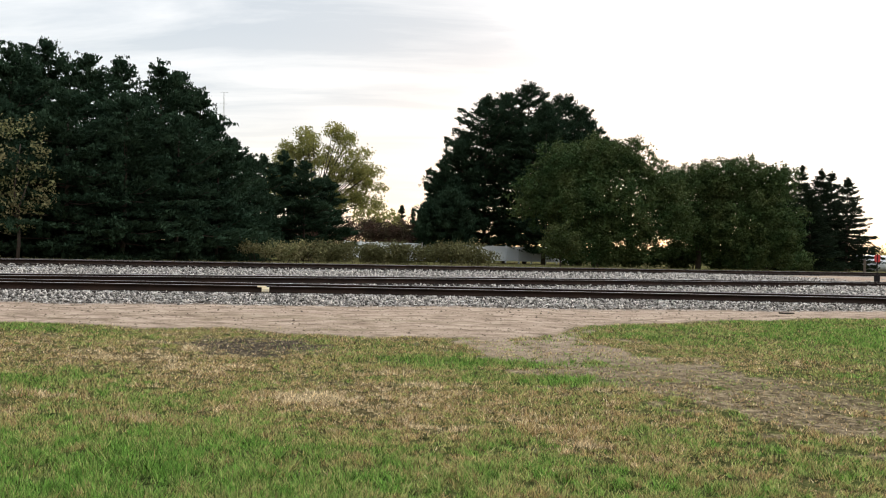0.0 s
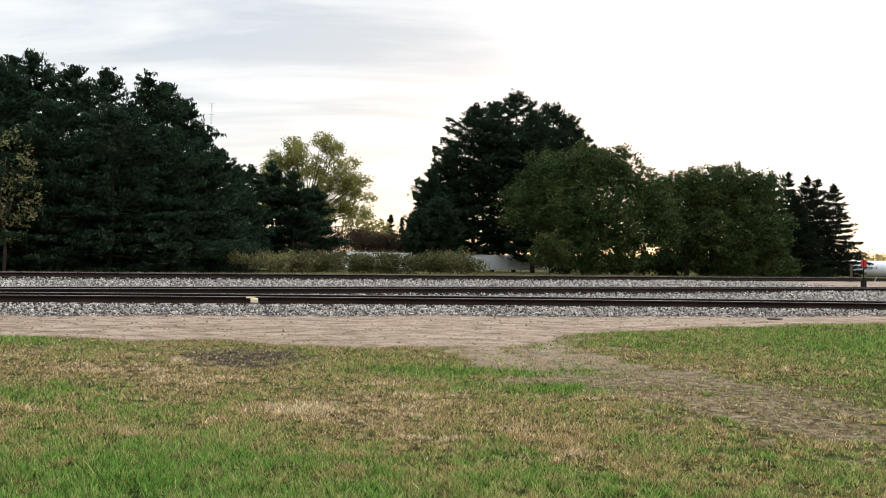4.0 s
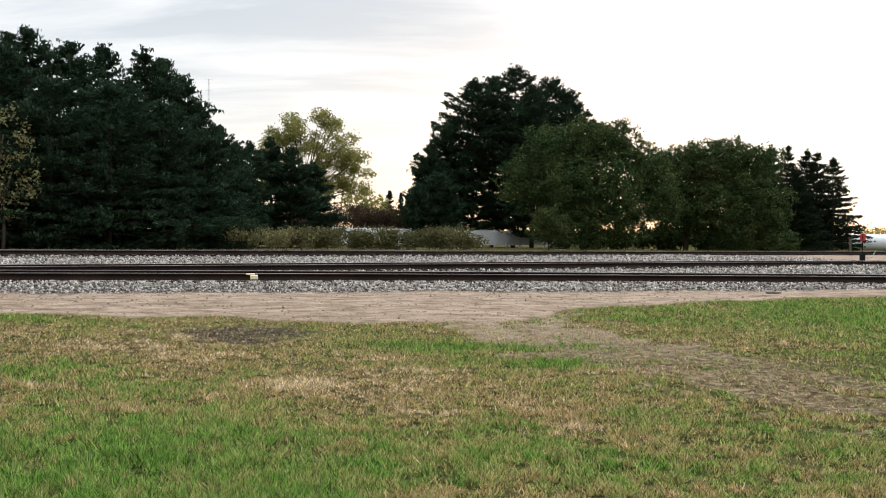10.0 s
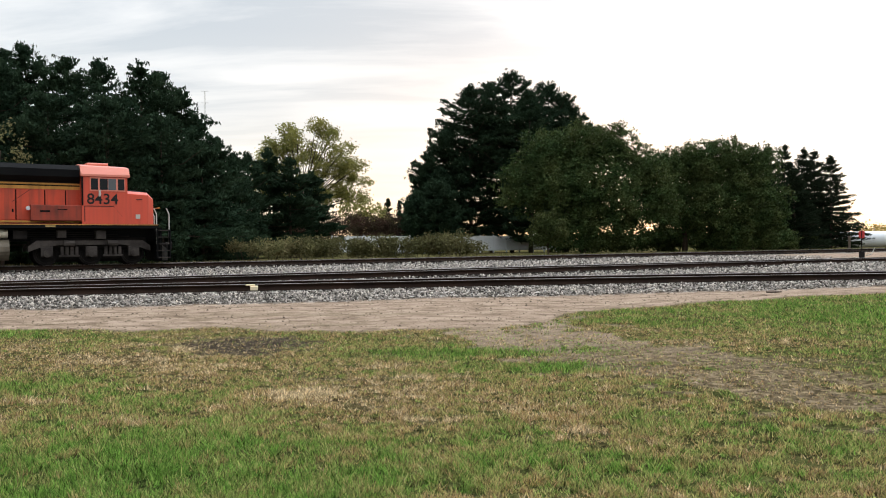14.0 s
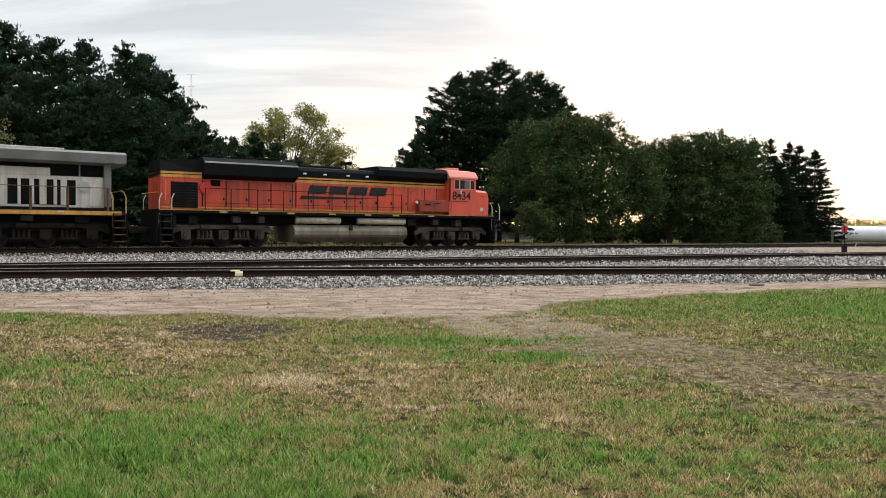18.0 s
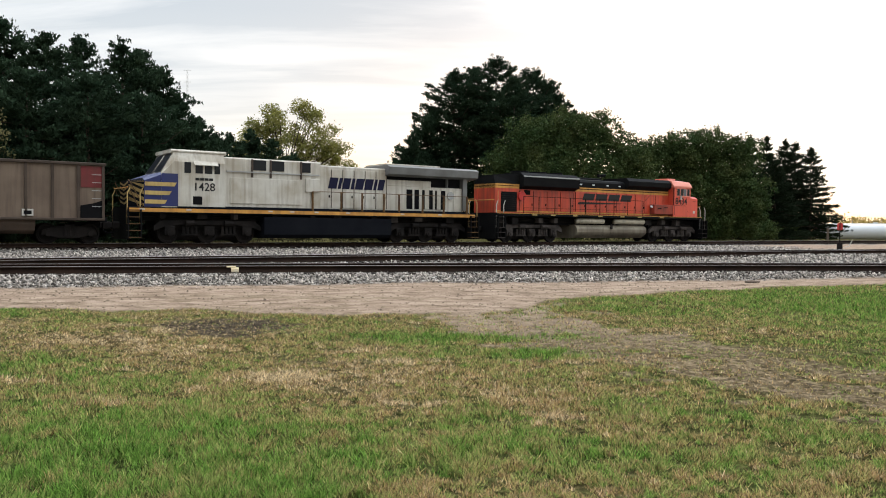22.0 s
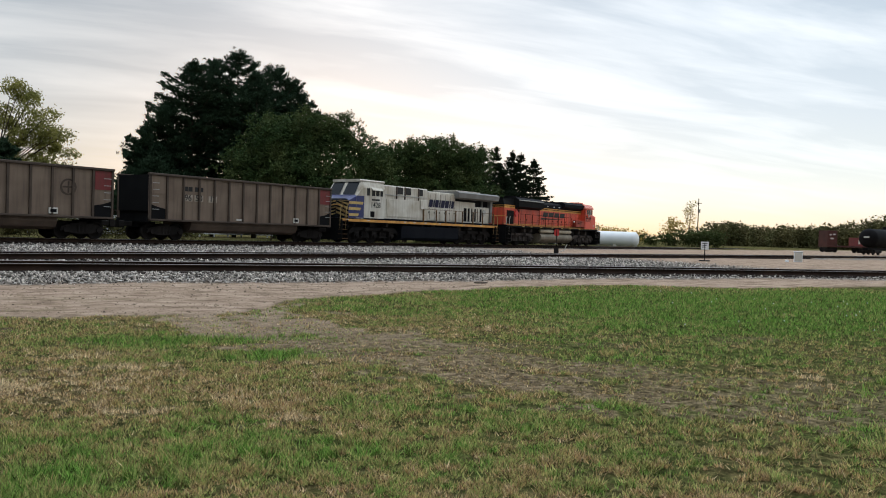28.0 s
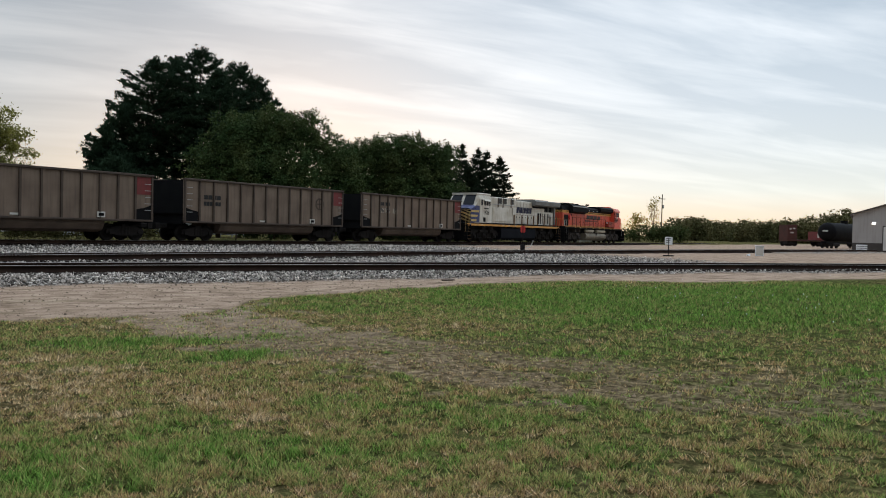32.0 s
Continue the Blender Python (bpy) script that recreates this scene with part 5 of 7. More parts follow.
def orange_locomotive():
    L0 = 11.05
    X = lambda u: L0 - u
    lo = thing("orange_locomotive", "weathered orange and black diesel locomotive with yellow stripes", "locomotive")
    underframe(lo, X(21.15), X(0.95), 1.5, M["black"], M["yellow"], ((1.815, 1.85),), 1.66, 1.86)
    # short nose as wide as the cab, its black-topped deck sloping down to the front
    nose = [(-1.47, 1.86), (1.47, 1.86), (1.47, 3.28), (1.25, 3.42), (-1.25, 3.42), (-1.47, 3.28)]
    mid = [(-1.44, 1.86), (1.44, 1.86), (1.44, 3.22), (1.2, 3.36), (-1.2, 3.36), (-1.44, 3.22)]
    tip = [(-1.12, 1.86), (1.12, 1.86), (1.12, 3.02), (0.95, 3.12), (-0.95, 3.12), (-1.12, 3.02)]
    part("nose", Mesh().prism([(X(2.5), nose), (X(1.42), mid), (X(1.10), tip)]), M["orange_cab"], lo)
    part("nose_top", Mesh().prism([(X(2.36), [(-1.2, 3.42), (1.2, 3.42), (1.1, 3.50), (-1.1, 3.50)]), (X(1.5), [(-1.1, 3.35), (1.1, 3.35), (1.0, 3.40), (-1.0, 3.40)])]), M["black"], lo, "black anti-glare top")
    part("nose_door", Mesh().box(X(1.10) - 0.02, X(1.10) + 0.03, -0.35, 0.35, 1.92, 2.95, 0.02), M["orange"], lo)
    ring = [(-1.5, 1.86), (1.5, 1.86), (1.5, 3.98), (1.3, 4.42), (-1.3, 4.42), (-1.5, 3.98)]
    part("cab", Mesh().prism([(X(4.3), ring), (X(2.5), ring), (X(2.34), [(y, min(z, 4.3)) for y, z in ring])]), M["orange_cab"], lo)
    roof = [(-1.56, 4.02), (1.56, 4.02), (1.56, 4.12), (1.3, 4.5), (0.6, 4.62), (-0.6, 4.62), (-1.3, 4.5), (-1.56, 4.12)]
    part("cab_roof", Mesh().prism([(X(4.34), roof), (X(2.24), [(y, z - (0.05 if z > 4.2 else 0)) for y, z in roof])]), M["roof_pink"], lo, "pinkish roof, paler than the cab")
    part("air_conditioner", Mesh().box(X(3.9), X(3.0), -0.6, 0.6, 4.58, 4.72, 0.04), M["roof_pink"], lo)
    for s in (-1, 1):
        y = s * 1.505
        sheet = lambda a, b, z0, z1, t0, t1: Mesh().box(X(a), X(b), min(y + s * t0, y + s * t1), max(y + s * t0, y + s * t1), z0, z1)
        wf = part("window_frame", sheet(3.96, 2.44, 3.36, 3.98, -0.01, 0.018), M["roof_pink"], lo, "pale raised window surround")
        for q0, q1, glass in ((3.92, 3.62, "glass"), (3.54, 3.20, "glass"), (3.18, 2.84, "cab_glass"), (2.76, 2.48, "glass")):
            part("side_window", sheet(q0, q1, 3.42, 3.93, 0.018, 0.026), M[glass], wf)
        part("mirror", sheet(3.60, 3.52, 3.12, 3.40, 0.03, 0.16), M["pale"], lo)
        part("cab_edge", sheet(4.32, 4.24, 2.7, 4.0, 0.0, 0.02), M["black"], lo, "dark door gap behind the cab")
        part("panel_seam", sheet(4.2, 2.95, 2.66, 2.69, 0.0, 0.008), M["logo_black"], lo)
        part("panel_seam", Mesh().side([(X(2.95), 2.69), (X(2.95) + 0.02, 2.66), (X(2.58) + 0.02, 2.16), (X(2.58), 2.19)], min(y, y + s * 0.008), max(y, y + s * 0.008)), M["logo_black"], lo)
        part("panel_seam", sheet(4.2, 4.17, 1.98, 2.66, 0.0, 0.008), M["logo_black"], lo)
        yn = s * 1.462
        part("kick_plate", Mesh().box(X(1.98), X(1.78), min(yn, yn + s * 0.02), max(yn, yn + s * 0.02), 2.12, 2.32), M["pale"], lo, "pale plate on the nose")
        part("panel_seam", Mesh().box(X(1.95), X(1.68), min(yn, yn + s * 0.02), max(yn, yn + s * 0.02), 3.0, 3.03), M["logo_black"], lo)
    for s in (-1, 1):
        part("windshield", Mesh().add([(X(2.33), s * 0.12, 4.26), (X(2.33), s * 1.22, 4.22), (X(2.335), s * 1.22, 3.52), (X(2.335), s * 0.12, 3.52)], [(0, 1, 2, 3)]), M["windshield"], lo)
        part("headlight", Mesh().tube([(X(2.36), s * 0.16, 4.45), (X(2.2), s * 0.16, 4.45)], 0.1, 8), M["pale"], lo)
    lettering("road_number", "8434", 0.68, M["logo_black"], lo, on_side(X(3.42), -1.516, 2.98), "black road number", bold=0.008)
    # long hood
    part("equipment_box", Mesh().box(X(6.35), X(4.3), -1.46, 1.46, 2.0, 2.70, 0.03), M["grimy_orange"], lo, "low grimy orange blower box")
    for s in (-1, 1):
        part("box_grille", Mesh().box(X(6.0), X(5.6), min(s * 1.46, s * 1.475), max(s * 1.46, s * 1.475), 2.38, 2.46), M["black"], lo)
        part("box_grille", Mesh().box(X(5.3), X(4.9), min(s * 1.46, s * 1.475), max(s * 1.46, s * 1.475), 2.48, 2.52), M["black"], lo)
        part("number_lamp", Mesh().tube([(X(6.45), s * 1.2, 2.55), (X(6.45), s * 1.32, 2.55)], 0.09, 8), M["sign"], lo, "white round lamp")
        part("panel_seam", Mesh().side([(X(6.3), 3.42), (X(6.27), 3.42), (X(7.02), 2.84), (X(7.05), 2.84)], min(s * 1.0, s * 1.03), max(s * 1.0, s * 1.03)), M["logo_black"], lo)
    part("hood", Mesh().box(X(18.95), X(4.3), -1.0, 1.0, 1.86, 3.42), M["orange"], lo)
    part("hood_band", Mesh().box(X(14.0), X(4.3), -1.012, 1.012, 3.42, 3.74), M["black"], lo, "black band")
    for za, zb in ((3.42, 3.56), (3.62, 3.70)):
        part("hood_stripe", Mesh().box(X(14.0), X(4.3), -1.02, 1.02, za, zb), M["yellow"], lo, "yellow stripe")
    part("hood_stripe", Mesh().box(X(20.9), X(4.3), -1.06, 1.06, 1.93, 2.01), M["yellow"], lo, "yellow stripe")
    top = [(-1.0, 3.74), (1.0, 3.74), (1.0, 4.06), (0.86, 4.22), (0.6, 4.28), (-0.6, 4.28), (-0.86, 4.22), (-1.0, 4.06)]
    part("hood_top", Mesh().prism([(X(14.0), top), (X(4.3), top)]), M["black"], lo)
    # small white boxes stand in for the reflections along the hood's upper edge
    for u in (13.4, 12.2, 10.8, 9.6, 7.6, 5.4):
        part("hood_glint", Mesh().box(X(u) - 0.09, X(u) + 0.09, -1.05, -1.0, 3.86, 3.94, 0.01), M["sign"], lo, "small white spot painted as a glint")
    horn = part("air_horn", Mesh().tube([(X(10.4), 0, 4.25), (X(10.4), 0, 4.62)], 0.05, 6).box(X(10.7), X(10.1), -0.12, 0.12, 4.58, 4.66, 0.02), M["black"], lo)
    for k, d in ((-0.1, 1), (0.0, -1), (0.1, 1)):
        part("trumpet", Mesh().tube([(X(10.4) - d * 0.1, k, 4.70), (X(10.4) + d * 0.3, k, 4.70)], 0.03, 7, 0.09), M["black"], horn)
    low = [(-1.02, 3.76), (1.02, 3.76), (1.34, 3.98), (1.36, 4.30), (1.1, 4.52), (-1.1, 4.52), (-1.36, 4.30), (-1.34, 3.98)]
    part("dynamic_brake_housing", Mesh().prism([(X(9.0), low), (X(4.36), low)]), M["black"], lo)
    part("exhaust_silencer", Mesh().box(X(13.4), X(10.9), -0.5, 0.5, 4.25, 4.42, 0.05), M["black"], lo)
    hood_doors(lo, [X(u) for u in (13.9, 12.9, 11.9, 10.9, 9.9, 8.9, 7.9, 6.9, 5.75, 4.9)], 1.0, 2.05, 3.38, M["orange"])
    hood_doors(lo, [X(u) for u in (18.9, 17.7, 16.5, 15.3, 14.1)], 1.0, 2.05, 3.3, M["orange"])
    fl = [(-1.0, 3.40), (1.0, 3.40), (1.5, 3.60), (1.52, 4.20), (1.15, 4.46), (-1.15, 4.46), (-1.52, 4.20), (-1.5, 3.60)]
    part("radiator_housing", Mesh().prism([(X(18.95), fl), (X(14.0), fl)]), M["black"], lo, "flared black radiator housing")
    for k in range(3):
        u = 15.0 + 1.5 * k
        part("radiator_fan", Mesh().tube([(X(u), 0, 4.44), (X(u), 0, 4.62)], 0.62, 16), M["black"], lo)
    part("radiator_rim", Mesh().box(X(18.95), X(14.0), -1.54, -1.5, 4.16, 4.24, 0.01), M["grey_loco"], lo, "pale edge")
    part("rear_hood", Mesh().box(X(20.95), X(18.95), -1.05, 1.05, 1.86, 3.42), M["orange"], lo)
    part("hood_band", Mesh().box(X(20.95), X(18.95), -1.06, 1.06, 3.42, 3.74), M["black"], lo, "black band")
    for za, zb in ((3.42, 3.56), (3.60, 3.70)):
        part("hood_stripe", Mesh().box(X(20.95), X(18.95), -1.07, 1.07, za, zb), M["yellow"], lo, "yellow stripe")
    part("rear_hood_top", Mesh().prism([(X(20.95), [(-1.05, 3.74), (1.05, 3.74), (0.9, 4.24), (-0.9, 4.24)]), (X(18.95), [(-1.05, 3.74), (1.05, 3.74), (1.0, 4.34), (-1.0, 4.34)])]), M["black"], lo)
    part("rear_door", Mesh().box(X(20.85), X(20.5), -1.075, -1.05, 2.1, 3.3, 0.01), M["orange"], lo)
    part("grab_iron", Mesh().tube([(X(20.72), -1.1, 2.3), (X(20.72), -1.1, 3.25)], 0.018, 5), M["stripe"], lo)
    for s in (-1, 1):
        y = s * 1.05
        gr = part("intake_grille", Mesh().box(X(20.45), X(19.15), min(y, y + s * 0.03), max(y, y + s * 0.03), 1.95, 3.2), M["black"], lo)
        for k in range(9):
            z = 2.0 + 0.13 * k
            part("louvre", Mesh().box(X(20.42), X(19.18), min(y + s * 0.03, y + s * 0.05), max(y + s * 0.03, y + s * 0.05), z, z + 0.06), M["truck"], gr)
        part("vent", Mesh().box(X(18.5), X(18.0), min(s * 1.0, s * 1.04), max(s * 1.0, s * 1.04), 3.05, 3.36), M["black"], lo)
        part("hose_reel", Mesh().tube([(X(18.78), s * 1.0, 2.95), (X(18.78), s * 1.2, 2.95)], 0.30, 12), M["red"], lo)
    # painted mark: slanting blocks over a long wedge
    bars(lo, -1.03, X(13.35), X(8.35), 2.84, 3.30, 4, 0.35, M["logo_black"], "black slanting mark")
    part("painted_mark", Mesh().side([(X(13.7), 2.54), (X(13.6), 2.72), (X(8.9), 2.70), (X(10.2), 2.63)], -1.045, -1.03), M["logo_black"], lo, "long black wedge mark")
    # lights on the walkway edge
    for u in (18, 16.4, 14.4, 12, 9.8, 8, 5.6):
        part("reflector", Mesh().box(X(u) - 0.2, X(u) + 0.2, -1.53, -1.512, 1.72, 1.79), M["stripe"], lo)
    for s in (-1, 1):
        xs = [X(u) for u in (18.9, 17.6, 16.2, 14.8, 13.4, 12.0, 10.6, 9.2, 7.6)]
        rail_posts(lo, xs, s * 1.46, 1.82, 2.92, M["rail"])
        part("handrail", Mesh().tube([(xs[0], s * 1.46, 2.2), (xs[-1], s * 1.46, 2.2)], 0.012, 5), M["rail"], lo)
        part("reservoir", Mesh().tube([(X(14.0), s * 1.18, 1.42), (X(11.4), s * 1.18, 1.42)], 0.19, 10), M["silver"], lo, "silver air reservoir", True)
        part("reservoir", Mesh().tube([(X(10.3), s * 1.18, 1.42), (X(7.25), s * 1.18, 1.42)], 0.19, 10), M["silver"], lo, "silver air reservoir", True)
        part("sand_box", Mesh().box(X(20.9), X(20.3), min(s * .9, s * 1.4), max(s * .9, s * 1.4), 1.0, 1.5, 0.04), M["truck"], lo)
    tank = [(-0.95, 0.26), (0.95, 0.26), (1.36, 0.52), (1.45, 0.66), (1.45, 0.86), (1.38, 1.02), (1.15, 1.17), (-1.15, 1.17), (-1.38, 1.02), (-1.45, 0.86), (-1.45, 0.66), (-1.36, 0.52)]
    part("fuel_tank", Mesh().prism([(X(14.15), tank), (X(7.2), tank)]), M["tank_silver"], lo, "large grimy silver fuel tank")
    part("fuel_filler", Mesh().box(X(10.95), X(10.75), -1.5, -1.45, 0.9, 1.2, 0.02), M["truck"], lo)
    loco_truck(lo, [X(19.75), X(17.85), X(15.95)], M["truck_grey"], M["truck_grey"])
    loco_truck(lo, [X(5.7), X(3.85), X(2.0)], M["truck_grey"], M["truck_grey"])
    end_steps(lo, X(1.05), 1, M["truck_grey"], M["pale"])
    end_steps(lo, X(20.5), -1, M["truck_grey"], M["pale"])
    for u, d in ((0.85, 1), (21.2, -1)):
        part("pilot", Mesh().prism([(X(u) - 0.05, [(-1.45, 0.2), (1.45, 0.2), (1.45, 1.7), (-1.45, 1.7)]), (X(u) + 0.05, [(-1.45, 0.2), (1.45, 0.2), (1.45, 1.7), (-1.45, 1.7)])]), M["black"], lo)
        part("end_rail", Mesh().tube([(X(u), -1.3, 2.65), (X(u), 1.3, 2.65)], 0.028, 5), M["yellow"], lo)
        coupler(lo, X(u), d)
    plow = Mesh().prism([(X(0.8), [(-1.4, 0.15), (1.4, 0.15), (1.4, 0.9), (-1.4, 0.9)]), (X(0.3), [(-0.5, 0.15), (0.5, 0.15), (0.5, 0.7), (-0.5, 0.7)])])
    part("snow_plow", plow, M["black"], lo)
    return lo


def white_locomotive():
    L0 = 32.85
    X = lambda u: L0 - u
    lo = thing("white_locomotive", "grimy white diesel locomotive with a blue nose and yellow warning stripes", "locomotive")
    underframe(lo, X(43.0), X(22.8), 1.5, M["navy"], M["yellow"], ((1.51, 1.69),), 1.46)
    part("hood", Mesh().box(X(33.1), X(23.5), -1.05, 1.05, 1.74, 3.25), M["white_loco"], lo)
    part("base_band", Mesh().box(X(40.9), X(23.3), -1.42, 1.42, 1.74, 1.84, 0.02), M["navy"], lo, "dark blue band along the floor")
    part("hood_upper", Mesh().box(X(33.1), X(28.9), -1.05, 1.05, 3.25, 4.2, 0.06), M["white_loco"], lo)
    hood_doors(lo, [X(u) for u in (33.0, 32.3, 31.6, 30.9, 30.2, 29.5, 28.8)], 1.05, 1.9, 4.0, M["white_loco"], M["gondola_rib"])
    part("hood_upper", Mesh().box(X(28.9), X(25.75), -1.05, 1.05, 3.25, 3.60, 0.02), M["white_loco"], lo)
    # black stands for the open intake and paints in the wing's shadow above the hood
    part("radiator_recess", Mesh().box(X(28.88), X(23.3), -0.85, 0.85, 3.25, 3.9), M["black"], lo)
    part("radiator_bracket", Mesh().box(X(24.55), X(24.5), -1.04, 1.04, 3.25, 3.9), M["wing"], lo)
    part("radiator_bracket", Mesh().box(X(23.5), X(23.2), -1.2, 1.2, 1.9, 3.92, 0.02), M["wing"], lo)
    wing = [(-1.1, 3.80), (1.1, 3.80), (1.50, 3.90), (1.56, 4.30), (1.3, 4.42), (-1.3, 4.42), (-1.56, 4.30), (-1.50, 3.90)]
    part("radiator_wing", Mesh().prism([(X(28.9), wing), (X(22.6), wing)]), M["wing"], lo, "overhanging grey radiator wing")
    part("wing_top", Mesh().box(X(28.9), X(25.2), -1.2, 1.2, 4.42, 4.50, 0.02), M["white_loco"], lo)
    for s in (-1, 1):
        y = s * 1.05
        bay = part("vent", Mesh().box(X(27.45), X(24.7), min(y, y + s * 0.012), max(y, y + s * 0.012), 1.95, 3.08), M["black"], lo)
        for u, w in ((27.0, 0.06), (26.5, 0.09), (26.05, 0.14), (25.55, 0.07), (25.2, 0.13)):
            part("vent_post", Mesh().box(X(u) - w, X(u) + w, min(y, y + s * 0.06), max(y, y + s * 0.06), 1.95, 3.08, 0.01), M["white_loco"], bay)
        part("fan_cover", Mesh().tube([(X(24.35), y, 2.8), (X(24.35), y + s * 0.08, 2.8)], 0.24, 12), M["grey_loco"], lo)
        hd = Mesh().box(X(24.1), X(23.6), min(y, y + s * 0.03), max(y, y + s * 0.03), 1.9, 3.1, 0.01)
        part("hood_door", hd, M["white_loco"], lo)
    # auxiliary cab
    part("auxiliary_cab", Mesh().box(X(38.4), X(33.1), -1.38, 1.38, 1.74, 4.32, 0.07), M["white_loco"], lo)
    for s in (-1, 1):
        y = s * 1.38
        part("inverter_panel", Mesh().box(X(38.1), X(34.2), min(y, y + s * 0.05), max(y, y + s * 0.05), 2.0, 3.30, 0.015), M["white_loco"], lo)
        for a, b in ((36.9, 36.2), (35.9, 35.2), (34.2, 33.7)):
            v = part("vent", Mesh().box(X(a), X(b), min(y, y + s * 0.03), max(y, y + s * 0.03), 3.72, 4.24), M["glass"], lo)
            part("vent_frame", Mesh().box(X(a) - 0.1, X(a), min(y, y + s * 0.06), max(y, y + s * 0.06), 3.35, 4.28), M["gondola_rib"], v)
        part("ledge", Mesh().box(X(38.3), X(33.2), min(y, y + s * 0.06), max(y, y + s * 0.06), 3.58, 3.64), M["grey_loco"], lo)
        part("box", Mesh().box(X(34.0), X(33.2), min(y, y + s * 0.09), max(y, y + s * 0.09), 2.7, 3.4, 0.02), M["white_loco"], lo)
    # cab and nose, at the trailing end
    cabp = [(-1.5, 1.75), (1.5, 1.75), (1.5, 3.95), (1.3, 4.4), (-1.3, 4.4), (-1.5, 3.95)]
    part("cab", Mesh().prism([(X(40.9), cabp), (X(38.4), cabp)]), M["white_loco"], lo)
    part("base_band", Mesh().box(X(40.75), X(38.35), -1.52, 1.52, 1.745, 1.80), M["navy"], lo, "dark blue band along the floor")
    part("cab_roof", Mesh().box(X(41.0), X(38.3), -1.35, 1.35, 4.38, 4.56, 0.07), M["white_loco"], lo)
    ws = [(-1.5, 1.75), (1.5, 1.75), (1.5, 3.35), (1.3, 3.38), (-1.3, 3.38), (-1.5, 3.35)]
    part("cab_front", Mesh().prism([(X(41.5), ws), (X(40.9), [(a, b if b < 3 else (4.38 if b > 3.36 else 3.95)) for a, b in ws])]), M["white_loco"], lo)
    for s in (-1, 1):
        part("windshield", Mesh().add([(X(40.93), s * 0.15, 4.36), (X(40.93), s * 1.22, 4.34), (X(41.52), s * 1.3, 3.45), (X(41.52), s * 0.15, 3.45)], [(0, 1, 2, 3), (3, 2, 1, 0)]), M["windshield"], lo)
        y = s * 1.5
        for a, b in ((40.42, 40.1), (39.88, 39.52), (39.42, 39.05), (38.94, 38.66)):
            part("side_window", Mesh().box(X(a), X(b), min(y, y + s * 0.012), max(y, y + s * 0.012), 3.42, 3.95), M["glass"], lo)
        part("sun_visor", Mesh().prism([(X(39.98), [(y, 3.86), (y + s * 0.2, 3.80), (y + s * 0.2, 3.83), (y, 4.02)]), (X(38.8), [(y, 3.86), (y + s * 0.2, 3.80), (y + s * 0.2, 3.83), (y, 4.02)])]), M["white_loco"], lo, "white awning over the windows")
        part("cab_vent", Mesh().box(X(40.0), X(39.55), min(y, y + s * 0.012), max(y, y + s * 0.012), 1.9, 2.3), M["black"], lo)
        part("blue_panel", Mesh().side([(X(41.5), 1.80), (X(40.72), 1.80), (X(40.72), 3.36), (X(41.5), 3.36)], y + (0.004 if s > 0 else -0.012), y + (0.012 if s > 0 else -0.004)), M["blue"], lo, "deep blue paint")
    # blue nose as wide as the cab; its front corners are cut back and carry slanting stripes
    back = [(-1.49, 1.76), (1.49, 1.76), (1.49, 3.30), (1.3, 3.42), (-1.3, 3.42), (-1.49, 3.30)]
    fore = [(-1.47, 1.76), (1.47, 1.76), (1.47, 2.98), (1.2, 3.12), (-1.2, 3.12), (-1.47, 2.98)]
    tip = [(-0.78, 1.76), (0.78, 1.76), (0.78, 2.86), (0.6, 3.0), (-0.6, 3.0), (-0.78, 2.86)]
    part("nose", Mesh().prism([(X(42.3), fore), (X(41.5), back)]), M["blue"], lo, "deep blue nose")
    part("nose_front", Mesh().prism([(X(42.85), tip), (X(42.302), fore)]), M["navy"], lo, "navy black front with warning stripes")
    for s in (-1, 1):
        y0, y1 = sorted((s * 1.514, s * 1.522))
        for k, ln in enumerate((0.95, 1.15, 1.40)):
            z = 1.90 + 0.42 * k
            part("stripe", Mesh().side([(X(42.28), z), (X(42.3 - ln), z), (X(42.18 - ln), z + 0.19), (X(42.28), z + 0.19)], y0, y1), M["stripe"], lo, "yellow stripe")
        for k in range(5):
            za = 1.72 + 0.30 * k
            quad = []
            for fa, dz in ((0.02, 0.0), (0.98, -0.34), (0.98, -0.17), (0.02, 0.17)):
                quad.append((X(42.85 - 0.55 * fa), s * (0.79 + 0.69 * fa + 0.012), min(max(za + 0.34 + dz, 1.78), 2.96)))
            part("stripe", Mesh().add(quad, [(0, 1, 2, 3), (3, 2, 1, 0)]), M["stripe"], lo, "slanting yellow warning stripe")
        for k in range(5):
            z = 1.85 + 0.22 * k
            part("stripe", Mesh().add([(X(42.856), s * 0.02, z), (X(42.856), s * 0.76, z + 0.14), (X(42.856), s * 0.76, z + 0.24), (X(42.856), s * 0.02, z + 0.1)], [(0, 1, 2, 3), (3, 2, 1, 0)]), M["stripe"], lo, "yellow warning stripe")
        part("nose_rail", Mesh().tube([(X(42.3), s * 1.42, 1.74), (X(42.95), s * 1.40, 2.95), (X(42.95), s * 1.2, 3.0)], 0.022, 5), M["post_rust"], lo)
        part("nose_rail", Mesh().tube([(X(42.55), s * 1.42, 1.74), (X(43.0), s * 1.40, 2.75)], 0.022, 5), M["post_rust"], lo)
    lettering("road_number", "1428", 0.55, M["logo_black"], lo, on_side(X(39.45), -1.51, 2.75), "black road number", bold=0.006)
    bars(lo, -1.505, X(39.9), X(39.0), 3.08, 3.20, 4, 0, M["logo_black"], "small black mark")
    bars(lo, -1.085, X(32.55), X(29.0), 2.96, 3.56, [1, 0.45, 0.9, 0.45, 1, 1, 0.45, 0.8], 0.22, M["navy_mark"], "dark blue slanting mark")
